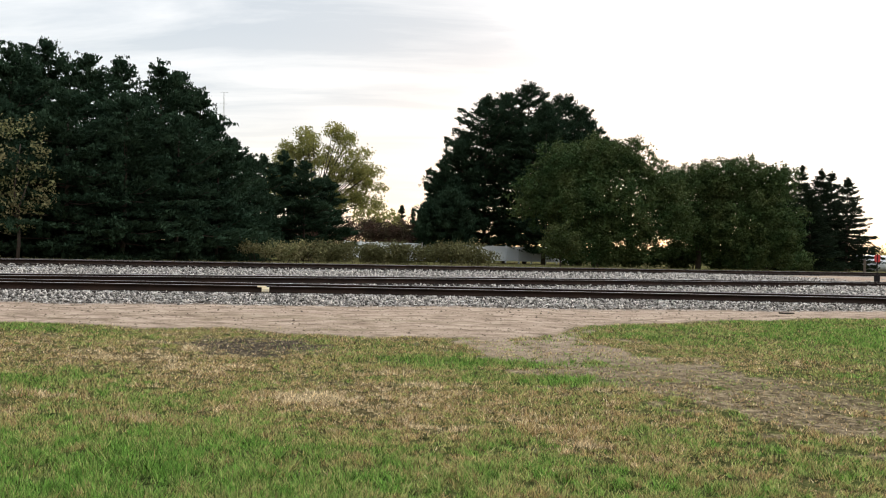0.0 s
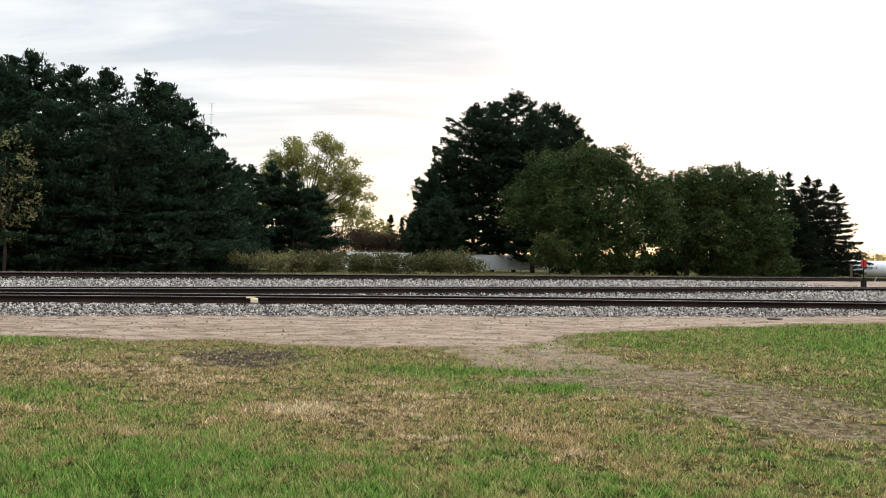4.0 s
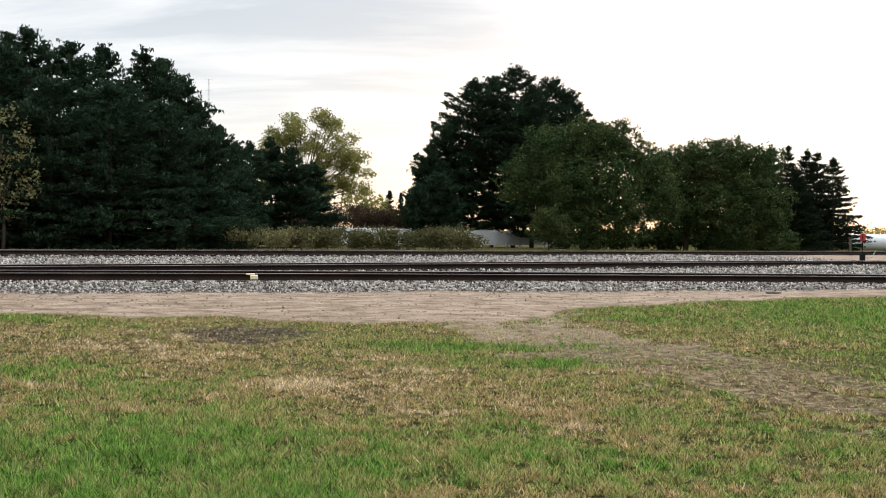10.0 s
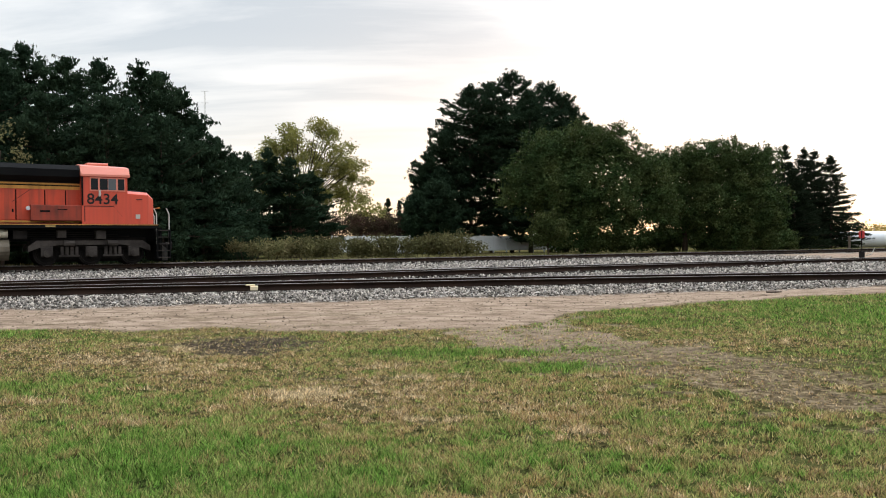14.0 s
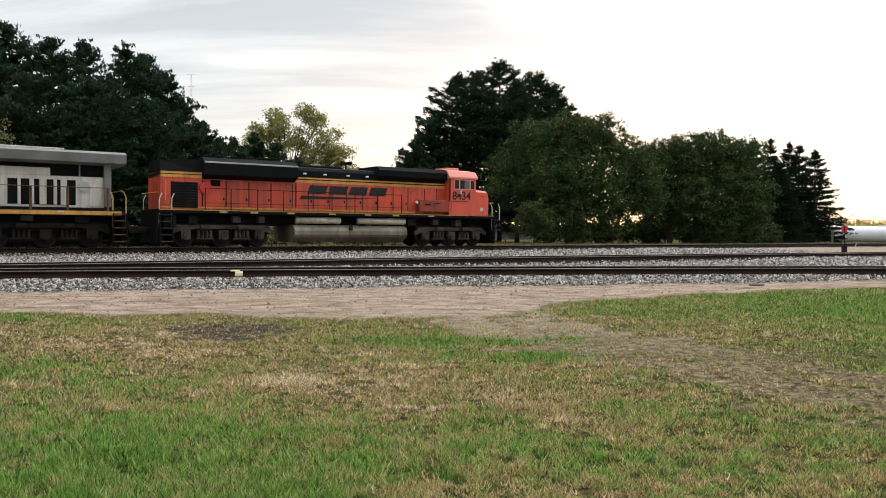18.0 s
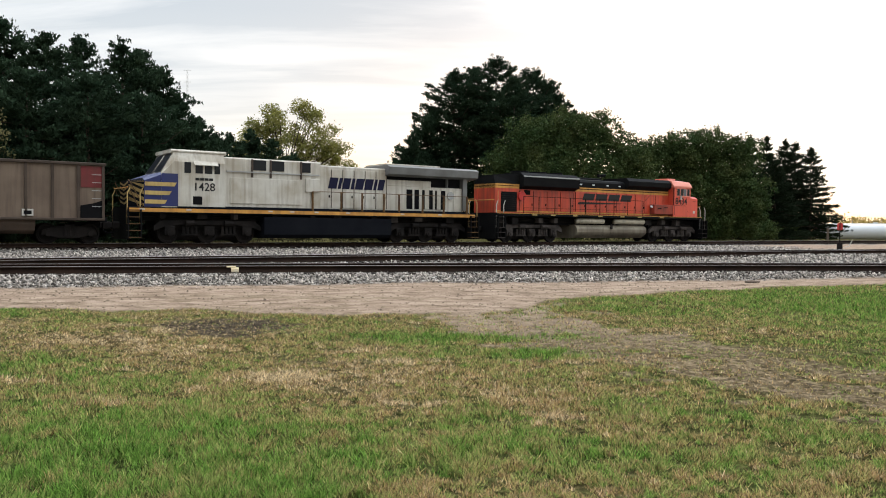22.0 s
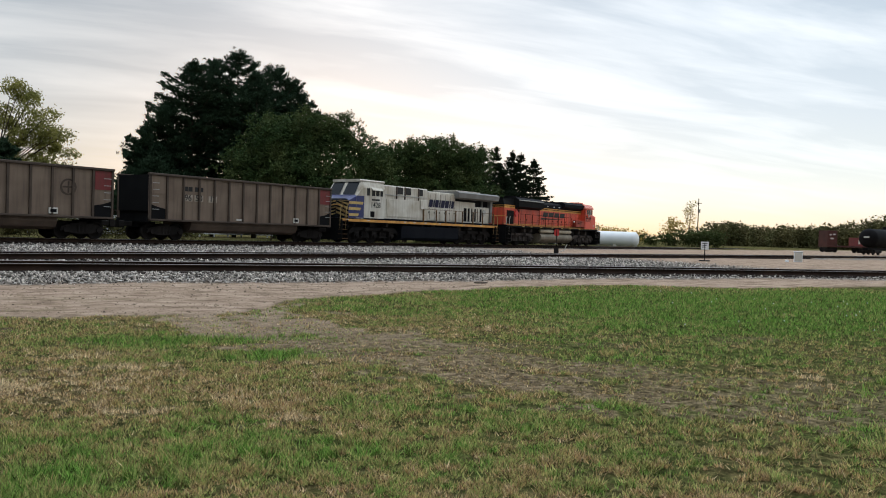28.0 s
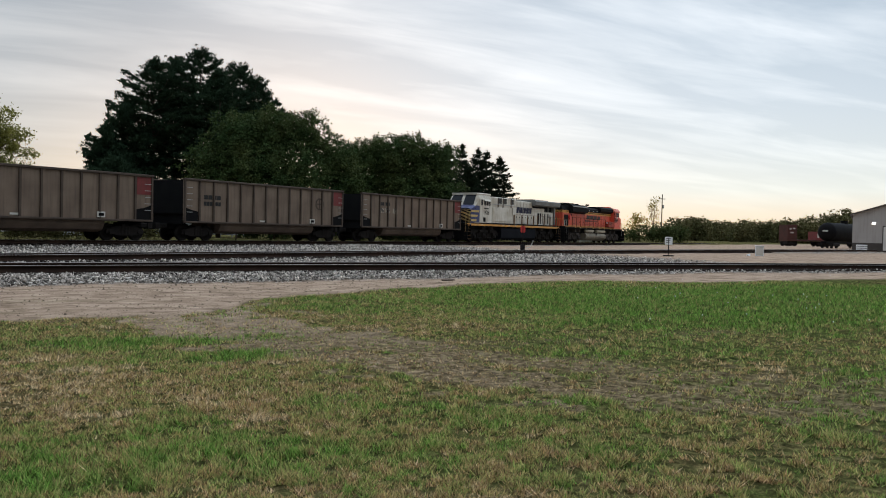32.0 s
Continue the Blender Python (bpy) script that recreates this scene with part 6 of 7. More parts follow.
    for s in (-1, 1):
        rail_posts(lo, [X(u) for u in (33.6, 31.9, 30.6, 29.2, 28.2, 26.6, 25.1, 23.4)], s * 1.46, 1.7, 2.75, M["post_rust"], thick=0.062)
        for u in (42.4, 40.2, 36, 34.8, 33.4, 31.5, 28, 25.4):
            part("reflector", Mesh().box(X(u) - 0.12, X(u) + 0.12, min(s * 1.512, s * 1.53), max(s * 1.512, s * 1.53), 1.60, 1.67), M["pale"], lo)
    tank = [(-1.2, 0.25), (1.2, 0.25), (1.45, 0.45), (1.45, 1.35), (-1.45, 1.35), (-1.45, 0.45)]
    part("fuel_tank", Mesh().prism([(X(36.3), tank), (X(28.7), tank)]), M["navy"], lo, "dark blue fuel tank")
    loco_truck(lo, [X(41.0), X(39.05), X(37.1)], M["truck"], M["truck"])
    loco_truck(lo, [X(27.9), X(25.95), X(24.0)], M["truck"], M["truck"])
    end_steps(lo, X(42.45), -1, M["post_rust"], M["stripe"])
    end_steps(lo, X(23.2), 1, M["post_rust"], M["stripe"])
    for u, d in ((43.0, -1), (22.75, 1)):
        part("pilot", Mesh().box(X(u) - 0.05, X(u) + 0.05, -1.45, 1.45, 0.2, 1.7), M["black"], lo)
        part("end_rail", Mesh().tube([(X(u), -1.3, 2.65), (X(u), 1.3, 2.65)], 0.028, 5), M["yellow"], lo)
        coupler(lo, X(u), d)
    return lo


def coal_gondola(seed, style):
    """A tall coal car with panelled sides between dark posts and a round-bottomed tub below."""
    rnd = random.Random(seed)
    car = thing("coal_gondola", {"a": "dusty brown coal gondola with a red end panel and pale lettering", "b": "dusty brown coal gondola with a faded round emblem",
                                 "c": "grey-brown coal gondola with a bright red end panel"}[style], "freight car", group="coal train")
    h = 6.94
    for s in (-1, 1):
        y = s * 1.5
        part("side_wall", Mesh().box(-h, h, min(y, y - s * 0.06), max(y, y - s * 0.06), 1.14, 3.58), M["gondola"], car)
        n = 13
        for k in range(n + 1):
            q = -h + 0.05 + (2 * h - 0.1) * k / n
            w = 0.055
            part("side_post", Mesh().box(q - w, q + w, min(y, y + s * 0.09), max(y, y + s * 0.09), 1.12, 3.55, 0.015), M["gondola_rib"], car)
        part("top_chord", Mesh().box(-h - 0.05, h + 0.05, min(y - s * 0.08, y + s * 0.11), max(y - s * 0.08, y + s * 0.11), 3.55, 3.68, 0.02), M["gondola_rib"], car)
        part("side_sill", Mesh().box(-h, h, min(y - s * 0.05, y + s * 0.10), max(y - s * 0.05, y + s * 0.10), 1.06, 1.17, 0.02), M["gondola_rib"], car)
        # end bays: a black sheet below paints the open corner's shade; ladder rungs
        for d in (-1, 1):
            a, b = sorted((d * (h - 0.10), d * (h - 1.0)))
            red = style in "ac" and d > 0 or style == "b" and d > 0
            part("end_panel", Mesh().box(a, b, min(y + s * 0.004, y + s * 0.03), max(y + s * 0.004, y + s * 0.03), 2.56, 3.52), M["gon_end"] if red else M["gondola"], car,
                 "faded red corner panel" if red else "")
            part("corner_shade_sheet", Mesh().side([(d * (h - 0.08), 1.16), (d * (h - 1.02), 1.16), (d * (h - 1.02), 1.74), (d * (h - 0.5), 1.84), (d * (h - 0.08), 1.98)], min(y + s * 0.004, y + s * 0.03), max(y + s * 0.004, y + s * 0.03)), M["black"], car, "black sheet standing in for the shade of an open corner")
            for k in range(5):
                z = 1.7 + 0.36 * k
                part("ladder_rung", Mesh().tube([(d * (h - 0.15), y + s * 0.11, z), (d * (h - 0.55), y + s * 0.11, z)], 0.018, 4), M["grey_loco"], car)
    for d in (-1, 1):
        # ends are coloured black to paint in the shade of the gaps between cars
        part("end_wall", Mesh().box(min(d * h, d * (h - 0.06)), max(d * h, d * (h - 0.06)), -1.44, 1.44, 1.6, 3.58), M["black"], car)
        part("end_sill", Mesh().box(min(d * (h + .12), d * (h - 0.2)), max(d * (h + .12), d * (h - 0.2)), -1.45, 1.45, 1.0, 1.2, 0.02), M["black"], car)
        part("end_platform", Mesh().box(min(d * h, d * (h - 1.1)), max(d * h, d * (h - 1.1)), -0.5, 0.5, 0.7, 1.0), M["black"], car)
        coupler(car, d * (h + 0.1), d)
        tr = Mesh()
        c = d * 5.55
        for s in (-1, 1):
            yy = s * 1.0
            tr.side([(c - 1.15, 0.42), (c - 0.95, 0.42), (c - 0.45, 0.28), (c + 0.45, 0.28), (c + 0.95, 0.42), (c + 1.15, 0.42), (c + 1.12, 0.62), (c + 0.5, 0.80), (c - 0.5, 0.80), (c - 1.12, 0.62)], yy - 0.08, yy + 0.08)
            for q in (-0.88, 0.88):
                tr.tube([(c + q, yy, 0.46), (c + q, yy + s * 0.16, 0.46)], 0.13, 8)
            for k in range(3):
                tr.tube([(c - 0.2 + 0.2 * k, yy + s * 0.05, 0.35), (c - 0.2 + 0.2 * k, yy + s * 0.05, 0.75)], 0.08, 6)
        tr.box(c - 0.2, c + 0.2, -1.1, 1.1, 0.55, 0.9, 0.04)
        # dark brake gear block, added to fill in the shadow between the wheels
        part("brake_gear", Mesh().box(c - 0.75, c + 0.75, -0.6, 0.6, 0.22, 0.62, 0.05), M["truck"], car)
        part("truck_frame", tr, M["truck"], car)
        for q in (-0.88, 0.88):
            add_wheelset(car, c + q, 0.46)
    prof = [(-1.32, 1.12), (-1.38, 0.9), (-1.2, 0.6), (-0.8, 0.45), (0.8, 0.45), (1.2, 0.6), (1.38, 0.9), (1.32, 1.12)]
    part("tub", Mesh().prism([(-4.1, prof), (4.1, prof)]), M["tub"], car, "round-bottomed brown tub")
    part("floor", Mesh().box(-h, h, -1.44, 1.44, 1.06, 1.14), M["tub"], car)
    part("coal_load", Mesh().prism([(-h + 0.1, [(-1.43, 1.06), (1.43, 1.06), (1.43, 3.0), (0, 3.2), (-1.43, 3.0)]), (h - 0.1, [(-1.43, 1.06), (1.43, 1.06), (1.43, 3.0), (0, 3.2), (-1.43, 3.0)])]), M["black"], car)
    y = -1.56
    part("small_placard", Mesh().box(3.55, 4.0, y - 0.03, y + 0.03, 1.24, 1.54, 0.01), M["pale"], car, "pale consolidated stencil plate")
    part("placard_ink", Mesh().box(3.62, 3.93, y - 0.036, y - 0.03, 1.31, 1.47), M["black"], car)
    part("small_placard", Mesh().box(-1.0, -0.6, -1.53, -1.505, 1.24, 1.34), M["pale"], car)
    if style == "a":
        bars(car, -1.508, -4.75, -4.15, 2.80, 3.06, 2, 0, M["logo_black"], "dark stencilled mark")
        bars(car, -1.508, -4.02, -3.42, 2.80, 3.06, 2, 0, M["logo_black"], "dark stencilled mark")
        for txt, q in (("96", -4.45), ("50", -3.72), ("12", -2.75)):
            part("number_patch", Mesh().box(q - 0.3, q + 0.3, -1.512, -1.502, 2.24, 2.60), M["gondola_patch"], car, "pale painted patch")
            lettering("car_number", txt, 0.48, M["logo_black"], car, on_side(q, -1.516, 2.42), "dark car number", bold=0.006)
    else:
        bars(car, -1.508, -5.5, -4.2, 2.5, 2.75, 4, 0, M["logo_black"], "dark stencilled mark")
        bars(car, -1.508, -5.5, -4.2, 2.12, 2.36, 6, 0, M["logo_black"], "dark stencilled mark")
    if style == "b":
        ring = Mesh()
        n = 20
        for k in range(n):
            a, b = 2 * math.pi * k / n, 2 * math.pi * (k + 1) / n
            ring.side([(4.55 + 0.42 * math.cos(a), 2.6 + 0.42 * math.sin(a)), (4.55 + 0.42 * math.cos(b), 2.6 + 0.42 * math.sin(b)), (4.55 + 0.33 * math.cos(b), 2.6 + 0.33 * math.sin(b)), (4.55 + 0.33 * math.cos(a), 2.6 + 0.33 * math.sin(a))], -1.52, -1.508)
        ring.box(4.25, 4.85, -1.52, -1.508, 2.56, 2.64).box(4.51, 4.59, -1.52, -1.508, 2.3, 2.9)
        part("emblem", ring, M["gondola_rib"], car, "faded round emblem")
    return car


TRAIN = [(orange_locomotive(), 11.05), (white_locomotive(), 32.85), (coal_gondola(1, "a"), 51.0), (coal_gondola(2, "b"), 67.0), (coal_gondola(3, "c"), 83.0), (coal_gondola(4, "b"), 99.0)]


def front_at(t):
    """Metres along the main line of the train's leading end at t seconds."""
    v = t - 23
    if t < 10:
        return front_at(10) + (t - 10) * 5.53
    return 58.2 + 5.15 * v - 0.0015 * v * v + 0.00035 * v ** 3


def ride(u, t):
    q = front_at(t) - u
    x0, y0, z0 = main_at(q - 4)
    x1, y1, z1 = main_at(q + 4)
    x, y, z = main_at(q)
    return pose(x, y, z, 0, -math.degrees(math.atan2(z1 - z0, 8)), math.degrees(math.atan2(y1 - y0, x1 - x0)))


# ---------------------------------------------------------------- beyond the main line: hedge, fence, house
def leaf_row(name, label, category, spots, material, seed, leaf=0.1, per=14, density=6):
    """A shrub or hedge plant: thin stems and a loose skin of leaves. spots: (dx, dy, height, radius)."""
    for i, (az, r, lobes) in enumerate(spots):
        px, py = at(az, r)
        rng, rnd = np.random.default_rng(seed + i), random.Random(seed + i)
        sh = thing(name, label, category, pose(px, py, zg(px, py)), group=name + " row")
        cs = []
        for dx, dy, h, rad in lobes:
            part("stem", Mesh().tube([(dx * 0.5, dy * 0.5, -0.1), (dx * 0.8, dy, h * 0.5), (dx, dy, h)], 0.03, 4, 0.008), M["bark"], sh)
            m = int(density * 4 * rad * rad) + 10
            d = rng.normal(0, 1, (m, 3)); d /= np.linalg.norm(d, axis=1)[:, None]
            p = d * (rad * rng.uniform(0.35, 1.1, m))[:, None] + np.array([dx, dy, h])
            cs.append(p[p[:, 2] > 0.02])
        v, f = tri_leaves(np.concatenate(cs), leaf, rng, per, leaf * 2.0, 0.8)
        crown_part("foliage", sh, v, f, material)


def lobes_row(rnd, n, width, h, rad):
    return [(rnd.uniform(-width, width), rnd.uniform(-0.6, 0.6), h * rnd.uniform(0.55, 1.0), rad * rnd.uniform(0.7, 1.2)) for _ in range(n)]


def build_hedge():
    rnd = random.Random(31)
    leaf_row("hedge_bush", "low tangled olive-green hedge bush", "bush",
             [(az, 61 + rnd.uniform(-1, 2), lobes_row(rnd, 6, 1.3, (1.15 if az < -1.5 else 1.5 if az < 1.8 else 1.0), 0.66)) for az in (-8.4, -7.0, -5.7, -4.5, -3.3, -2.1, -0.9, 0.5, 1.7, 2.6)], M["leaf_hedge"], 300, 0.09, 14, 9)
    leaf_row("red_shrub", "dark twiggy shrub with dull red leaves", "shrub",
             [(az, 95 + rnd.uniform(-2, 3), lobes_row(rnd, 9, 2.2, 4.0, 1.2)) for az in (-11.0, -9.4, -7.9, -6.3, -4.8, -3.3, -2.2)], M["leaf_red"], 320, 0.10, 13, 6)
    leaf_row("weed_clump", "tall yellowed weeds at the wood's edge", "weeds",
             [(az, 58 + rnd.uniform(-1, 3), lobes_row(rnd, 6, 1.1, 1.25, 0.55)) for az in (-12.6, -11.3, -10.1, -9.0)], M["weed"], 340, 0.08, 12, 8)


build_hedge()


def build_understory():
    rnd = random.Random(37)
    leaf_row("understory_shrub", "dark green undergrowth below the tree row", "shrub",
             [(az, r + rnd.uniform(-2, 2), lobes_row(rnd, 7, 1.8, 1.7, 1.1)) for az, r in ((9.6, 92), (11.6, 92), (13.4, 93), (15.2, 95), (16.9, 96), (18.6, 97), (20.3, 98), (22.0, 104), (23.4, 108), (24.6, 116))], M["leaf_dark"], 360, 0.14, 16, 7)


build_understory()


def blades(name, label, px, py, h, w, material, seed, category):
    """Stalks at the given places, leaning at random."""
    rng = np.random.default_rng(seed)
    n = len(px)
    z = fields(px, py)[0]
    turn, lean = rng.uniform(0, 2 * math.pi, n), rng.uniform(0.0, 0.55, n)
    h = h * rng.uniform(0.5, 1.3, n)
    base = np.column_stack([px, py, z - 0.02])
    tip = base + np.column_stack([np.cos(turn) * h * lean, np.sin(turn) * h * lean, h])
    side = np.column_stack([-np.sin(turn), np.cos(turn), np.zeros(n)]) * w
    v = np.stack([base - side, base + side, tip], 1).reshape(-1, 3)
    f = np.arange(3 * n).reshape(-1, 3)
    tagged(new(name, np_mesh(name, v, f, material)), label, category, kind="stuff")


def build_verge():
    rng = np.random.default_rng(41)
    n = 26000
    q, off = rng.uniform(-30, 150, n), 45.6 + np.abs(rng.normal(0, 2.4, n))
    off = off + np.where(q > 39, 1.4, 0.55) * ((q - 39) / 49) ** 2
    px, py = -ST * off + CT * q, CT * off + ST * q
    keep = rng.random(n) < 0.25 + 1.2 * (noise2(px, py, 0.3, 77) - 0.25)
    blades("verge_weeds", "dry yellow-brown grass along the main line", px[keep], py[keep], 0.30, 0.03, M["weed"], 42, "weeds")


build_verge()


def build_fence():
    fe = thing("vinyl_fence", "white vinyl privacy fence with capped posts", "fence")
    pts, az = [], -6.9
    a, b = Vector(at(-6.9, 88)), Vector(at(9.6, 104))
    n = int((b - a).length / 1.85)
    ang = math.degrees(math.atan2(b.y - a.y, b.x - a.x))
    ln = (b - a).length / n
    post = Mesh().box(-0.065, 0.065, -0.065, 0.065, -0.2, 1.86, 0.01).add([(-.08, -.08, 1.86), (.08, -.08, 1.86), (.08, .08, 1.86), (-.08, .08, 1.86), (0, 0, 1.95)],
                                                                            [(0, 1, 4), (1, 2, 4), (2, 3, 4), (3, 0, 4), (3, 2, 1, 0)]).data("post", M["vinyl"])
    w = (ln - 0.13) / 11
    board = Mesh().box(0.004, w - 0.004, -0.018, 0.018, 0.12, 1.72).data("board", M["vinyl"])
    railm = Mesh().box(0.065, ln - 0.065, -0.028, 0.028, 1.70, 1.80, 0.008).box(0.065, ln - 0.065, -0.028, 0.028, 0.06, 0.16, 0.008).data("rail", M["vinyl"])
    for k in range(n + 1):
        p = a + (b - a) * k / n
        z = zg(p.x, p.y) + 0.25
        here = pose(p.x, p.y, z, 0, 0, ang)
        for me, name in ((post, "post"),) + (((railm, "rail"),) if k < n else ()):
            part(name, me, None, fe).matrix_basis = here
        for j in range(11 if k < n else 0):
            part("board", board, None, fe).matrix_basis = here @ pose(0.065 + j * w, 0, 0)
    p = at(7.2, 101)
    gl = thing("globe_lamp", "white globe garden lamp on a fence post", "lamp", pose(*p, zg(*p)))
    part("post", Mesh().tube([(0, 0, -0.1), (0, 0, 2.1)], 0.05, 6), M["vinyl"], gl)
    bm = bmesh.new(); bmesh.ops.create_uvsphere(bm, u_segments=12, v_segments=8, radius=0.24, matrix=Matrix.Translation((0, 0, 2.3)))
    me = bpy.data.meshes.new("globe"); bm.to_mesh(me); bm.free(); me.materials.append(M["lamp"])
    part("globe", me, None, gl)


build_fence()


def small_house(az, r, w, d, h, label, name="house", turn=0):
    px, py = at(az, r)
    ho = thing(name, label, "house", pose(px, py, zg(px, py), 0, 0, turn - az))
    part("wall", Mesh().box(-w / 2, w / 2, -d / 2, d / 2, -0.2, h), M["vinyl"], ho)
    part("roof", Mesh().side([(-w / 2 - 0.3, h - 0.05), (w / 2 + 0.3, h - 0.05), (0, h + w * 0.22)], -d / 2 - 0.3, d / 2 + 0.3), M["grey_loco"], ho, "pale grey roof")
    for k in (-1, 1):
        wn = part("window", Mesh().box(k * w / 4 - 0.4, k * w / 4 + 0.4, -d / 2 - 0.03, -d / 2 - 0.005, 1.0, 1.9), M["glass"], ho)
        part("frame", Mesh().box(k * w / 4 - 0.48, k * w / 4 + 0.48, -d / 2 - 0.02, -d / 2 - 0.002, 0.92, 1.98), M["sign"], wn)
    return ho


small_house(-2.3, 108, 3.2, 4.5, 2.9, "small white house with a pale gable behind the fence")
small_house(1.3, 112, 3.0, 3.0, 2.3, "white garden shed behind the fence among pine trunks", "garden_shed")


def build_mast():
    px, py = at(-15.35, 160)
    ma = thing("radio_mast", "slender grey lattice radio mast above the trees", "mast", pose(px, py, 0))
    h = 30.5
    for k in range(3):
        a = k * 2 * math.pi / 3
        part("leg", Mesh().tube([(0.25 * math.cos(a), 0.25 * math.sin(a), 0), (0.12 * math.cos(a), 0.12 * math.sin(a), h)], 0.018, 4), M["grey_loco"], ma)
    for k in range(20):
        z = h * 0.45 + h * 0.55 * k / 20
        part("brace", Mesh().tube([(0.2, 0, z), (-0.1, 0.15, z + 0.7)], 0.02, 4), M["grey_loco"], ma)
    for z in (h, h - 2.2, h - 4.4):
        part("antenna", Mesh().tube([(-0.7, 0, z), (0.7, 0, z)], 0.03, 4), M["grey_loco"], ma)


build_mast()


# ---------------------------------------------------------------- the yard on the right
def build_tank():
    a, b = Vector((*at(26.9, 152), 1.33)), Vector((*at(33.35, 146), 1.33))
    ln = (b - a).length
    ta = thing("storage_tank", "long white horizontal gas storage tank on saddles", "tank", pose(a.x, a.y, 0, 0, 0, math.degrees(math.atan2(b.y - a.y, b.x - a.x))))
    n, r = 24, 1.38
    secs = []
    for x0, k in [(-0.75, 0.25), (-0.6, 0.62), (-0.3, 0.9), (0, 1.0), (ln, 1.0), (ln + 0.3, 0.9), (ln + 0.6, 0.62), (ln + 0.75, 0.25)]:
        secs.append((x0, [(r * k * math.cos(2 * math.pi * i / n), 1.33 + r * k * math.sin(2 * math.pi * i / n)) for i in range(n)]))
    part("shell", Mesh().prism(secs), M["tank_white"], ta, smooth=True)
    for q in (0.18, 0.82):
        part("saddle", Mesh().box(ln * q - 0.25, ln * q + 0.25, -1.1, 1.1, -0.6, 0.45, 0.05), M["pale"], ta)
    part("manway", Mesh().tube([(ln * 0.5, 0, 2.6), (ln * 0.5, 0, 2.95)], 0.35, 10), M["tank_white"], ta)
    part("walkway", Mesh().box(ln * 0.45, ln * 0.62, -0.3, 0.3, 2.72, 2.76), M["pale"], ta)
    for q in (0.3, 0.55, 0.75):
        part("vent_pipe", Mesh().tube([(ln * q, 0, 2.6), (ln * q, 0, 3.2)], 0.05, 6), M["pale"], ta)


build_tank()


def build_shed():
    x0, y0 = at(49.15, 112)
    w, d, h = 12.5, 18.0, 4.35
    sh = thing("metal_shed", "beige ribbed steel shed with a dark base and white door", "shed", pose(x0, y0, 0.3, 0, 0, -50))
    wl = part("front_wall", Mesh().side([(0, 0), (w, 0), (w, h), (w / 2, h + 2.0), (0, h)], 0, 0.15), M["shed"], sh)
    for k in range(1, 41):
        q = w * k / 41
        part("rib", Mesh().box(q - 0.02, q + 0.02, -0.025, 0.0, 0.95, min(h + 2.0 * min(q, w - q) / (w / 2), 6.3) - 0.1), M["shed"], wl)
    part("side_wall", Mesh().box(0, 0.15, 0.15, d, 0, h), M["shed"], sh)
    part("side_wall", Mesh().box(w - 0.15, w, 0.15, d, 0, h), M["shed"], sh)
    part("back_wall", Mesh().side([(0.15, 0), (w - 0.15, 0), (w - 0.15, h), (w / 2, h + 1.9), (0.15, h)], d - 0.15, d), M["shed"], sh)
    for s in (0, 1):
        e = -0.35 if s == 0 else w + 0.35
        part("roof", Mesh().side([(e, h - 0.1), (w / 2, h + 2.05), (w / 2, h + 2.2), (e, h + 0.06)], -0.4, d + 0.3), M["roof"], sh, "dark brown steel roof")
    part("wainscot", Mesh().box(-0.02, 3.25, -0.04, 0.0, 0, 0.9), M["shed_base"], sh, "dark steel base band")
    dr = part("garage_door", Mesh().box(3.35, 7.0, -0.05, 0.0, 0, 2.9), M["shed_door"], sh, "white sectional door")
    for k in range(5):
        part("door_panel", Mesh().box(3.4, 6.95, -0.075, -0.05, 0.06 + 0.58 * k, 0.58 * (k + 1), 0.012), M["shed_door"], dr)
    part("door_trim", Mesh().box(3.25, 3.35, -0.07, 0.0, 0, 3.0), M["shed_base"], sh)
    part("door_trim", Mesh().box(3.35, 7.1, -0.07, 0.0, 2.9, 3.0), M["shed_base"], sh)
    lp = part("wall_lamp", Mesh().box(2.1, 2.5, -0.3, 0.0, 3.3, 3.55, 0.03), M["grey_loco"], sh)
    part("lamp_glass", Mesh().box(2.08, 2.52, -0.42, -0.26, 3.14, 3.44, 0.05), M["lamp"], lp, "lit lamp")
    px, py = at(49.7, 108)
    pl = thing("pallet_stack", "small stack of pale pallets beside the shed", "pallets", pose(px, py, zg(px, py), 0, 0, -45))
    for k in range(4):
        part("pallet", Mesh().box(-0.55, 0.55, -0.5, 0.5, 0.22 * k, 0.22 * k + 0.15, 0.01), M["sign"], pl)


build_shed()


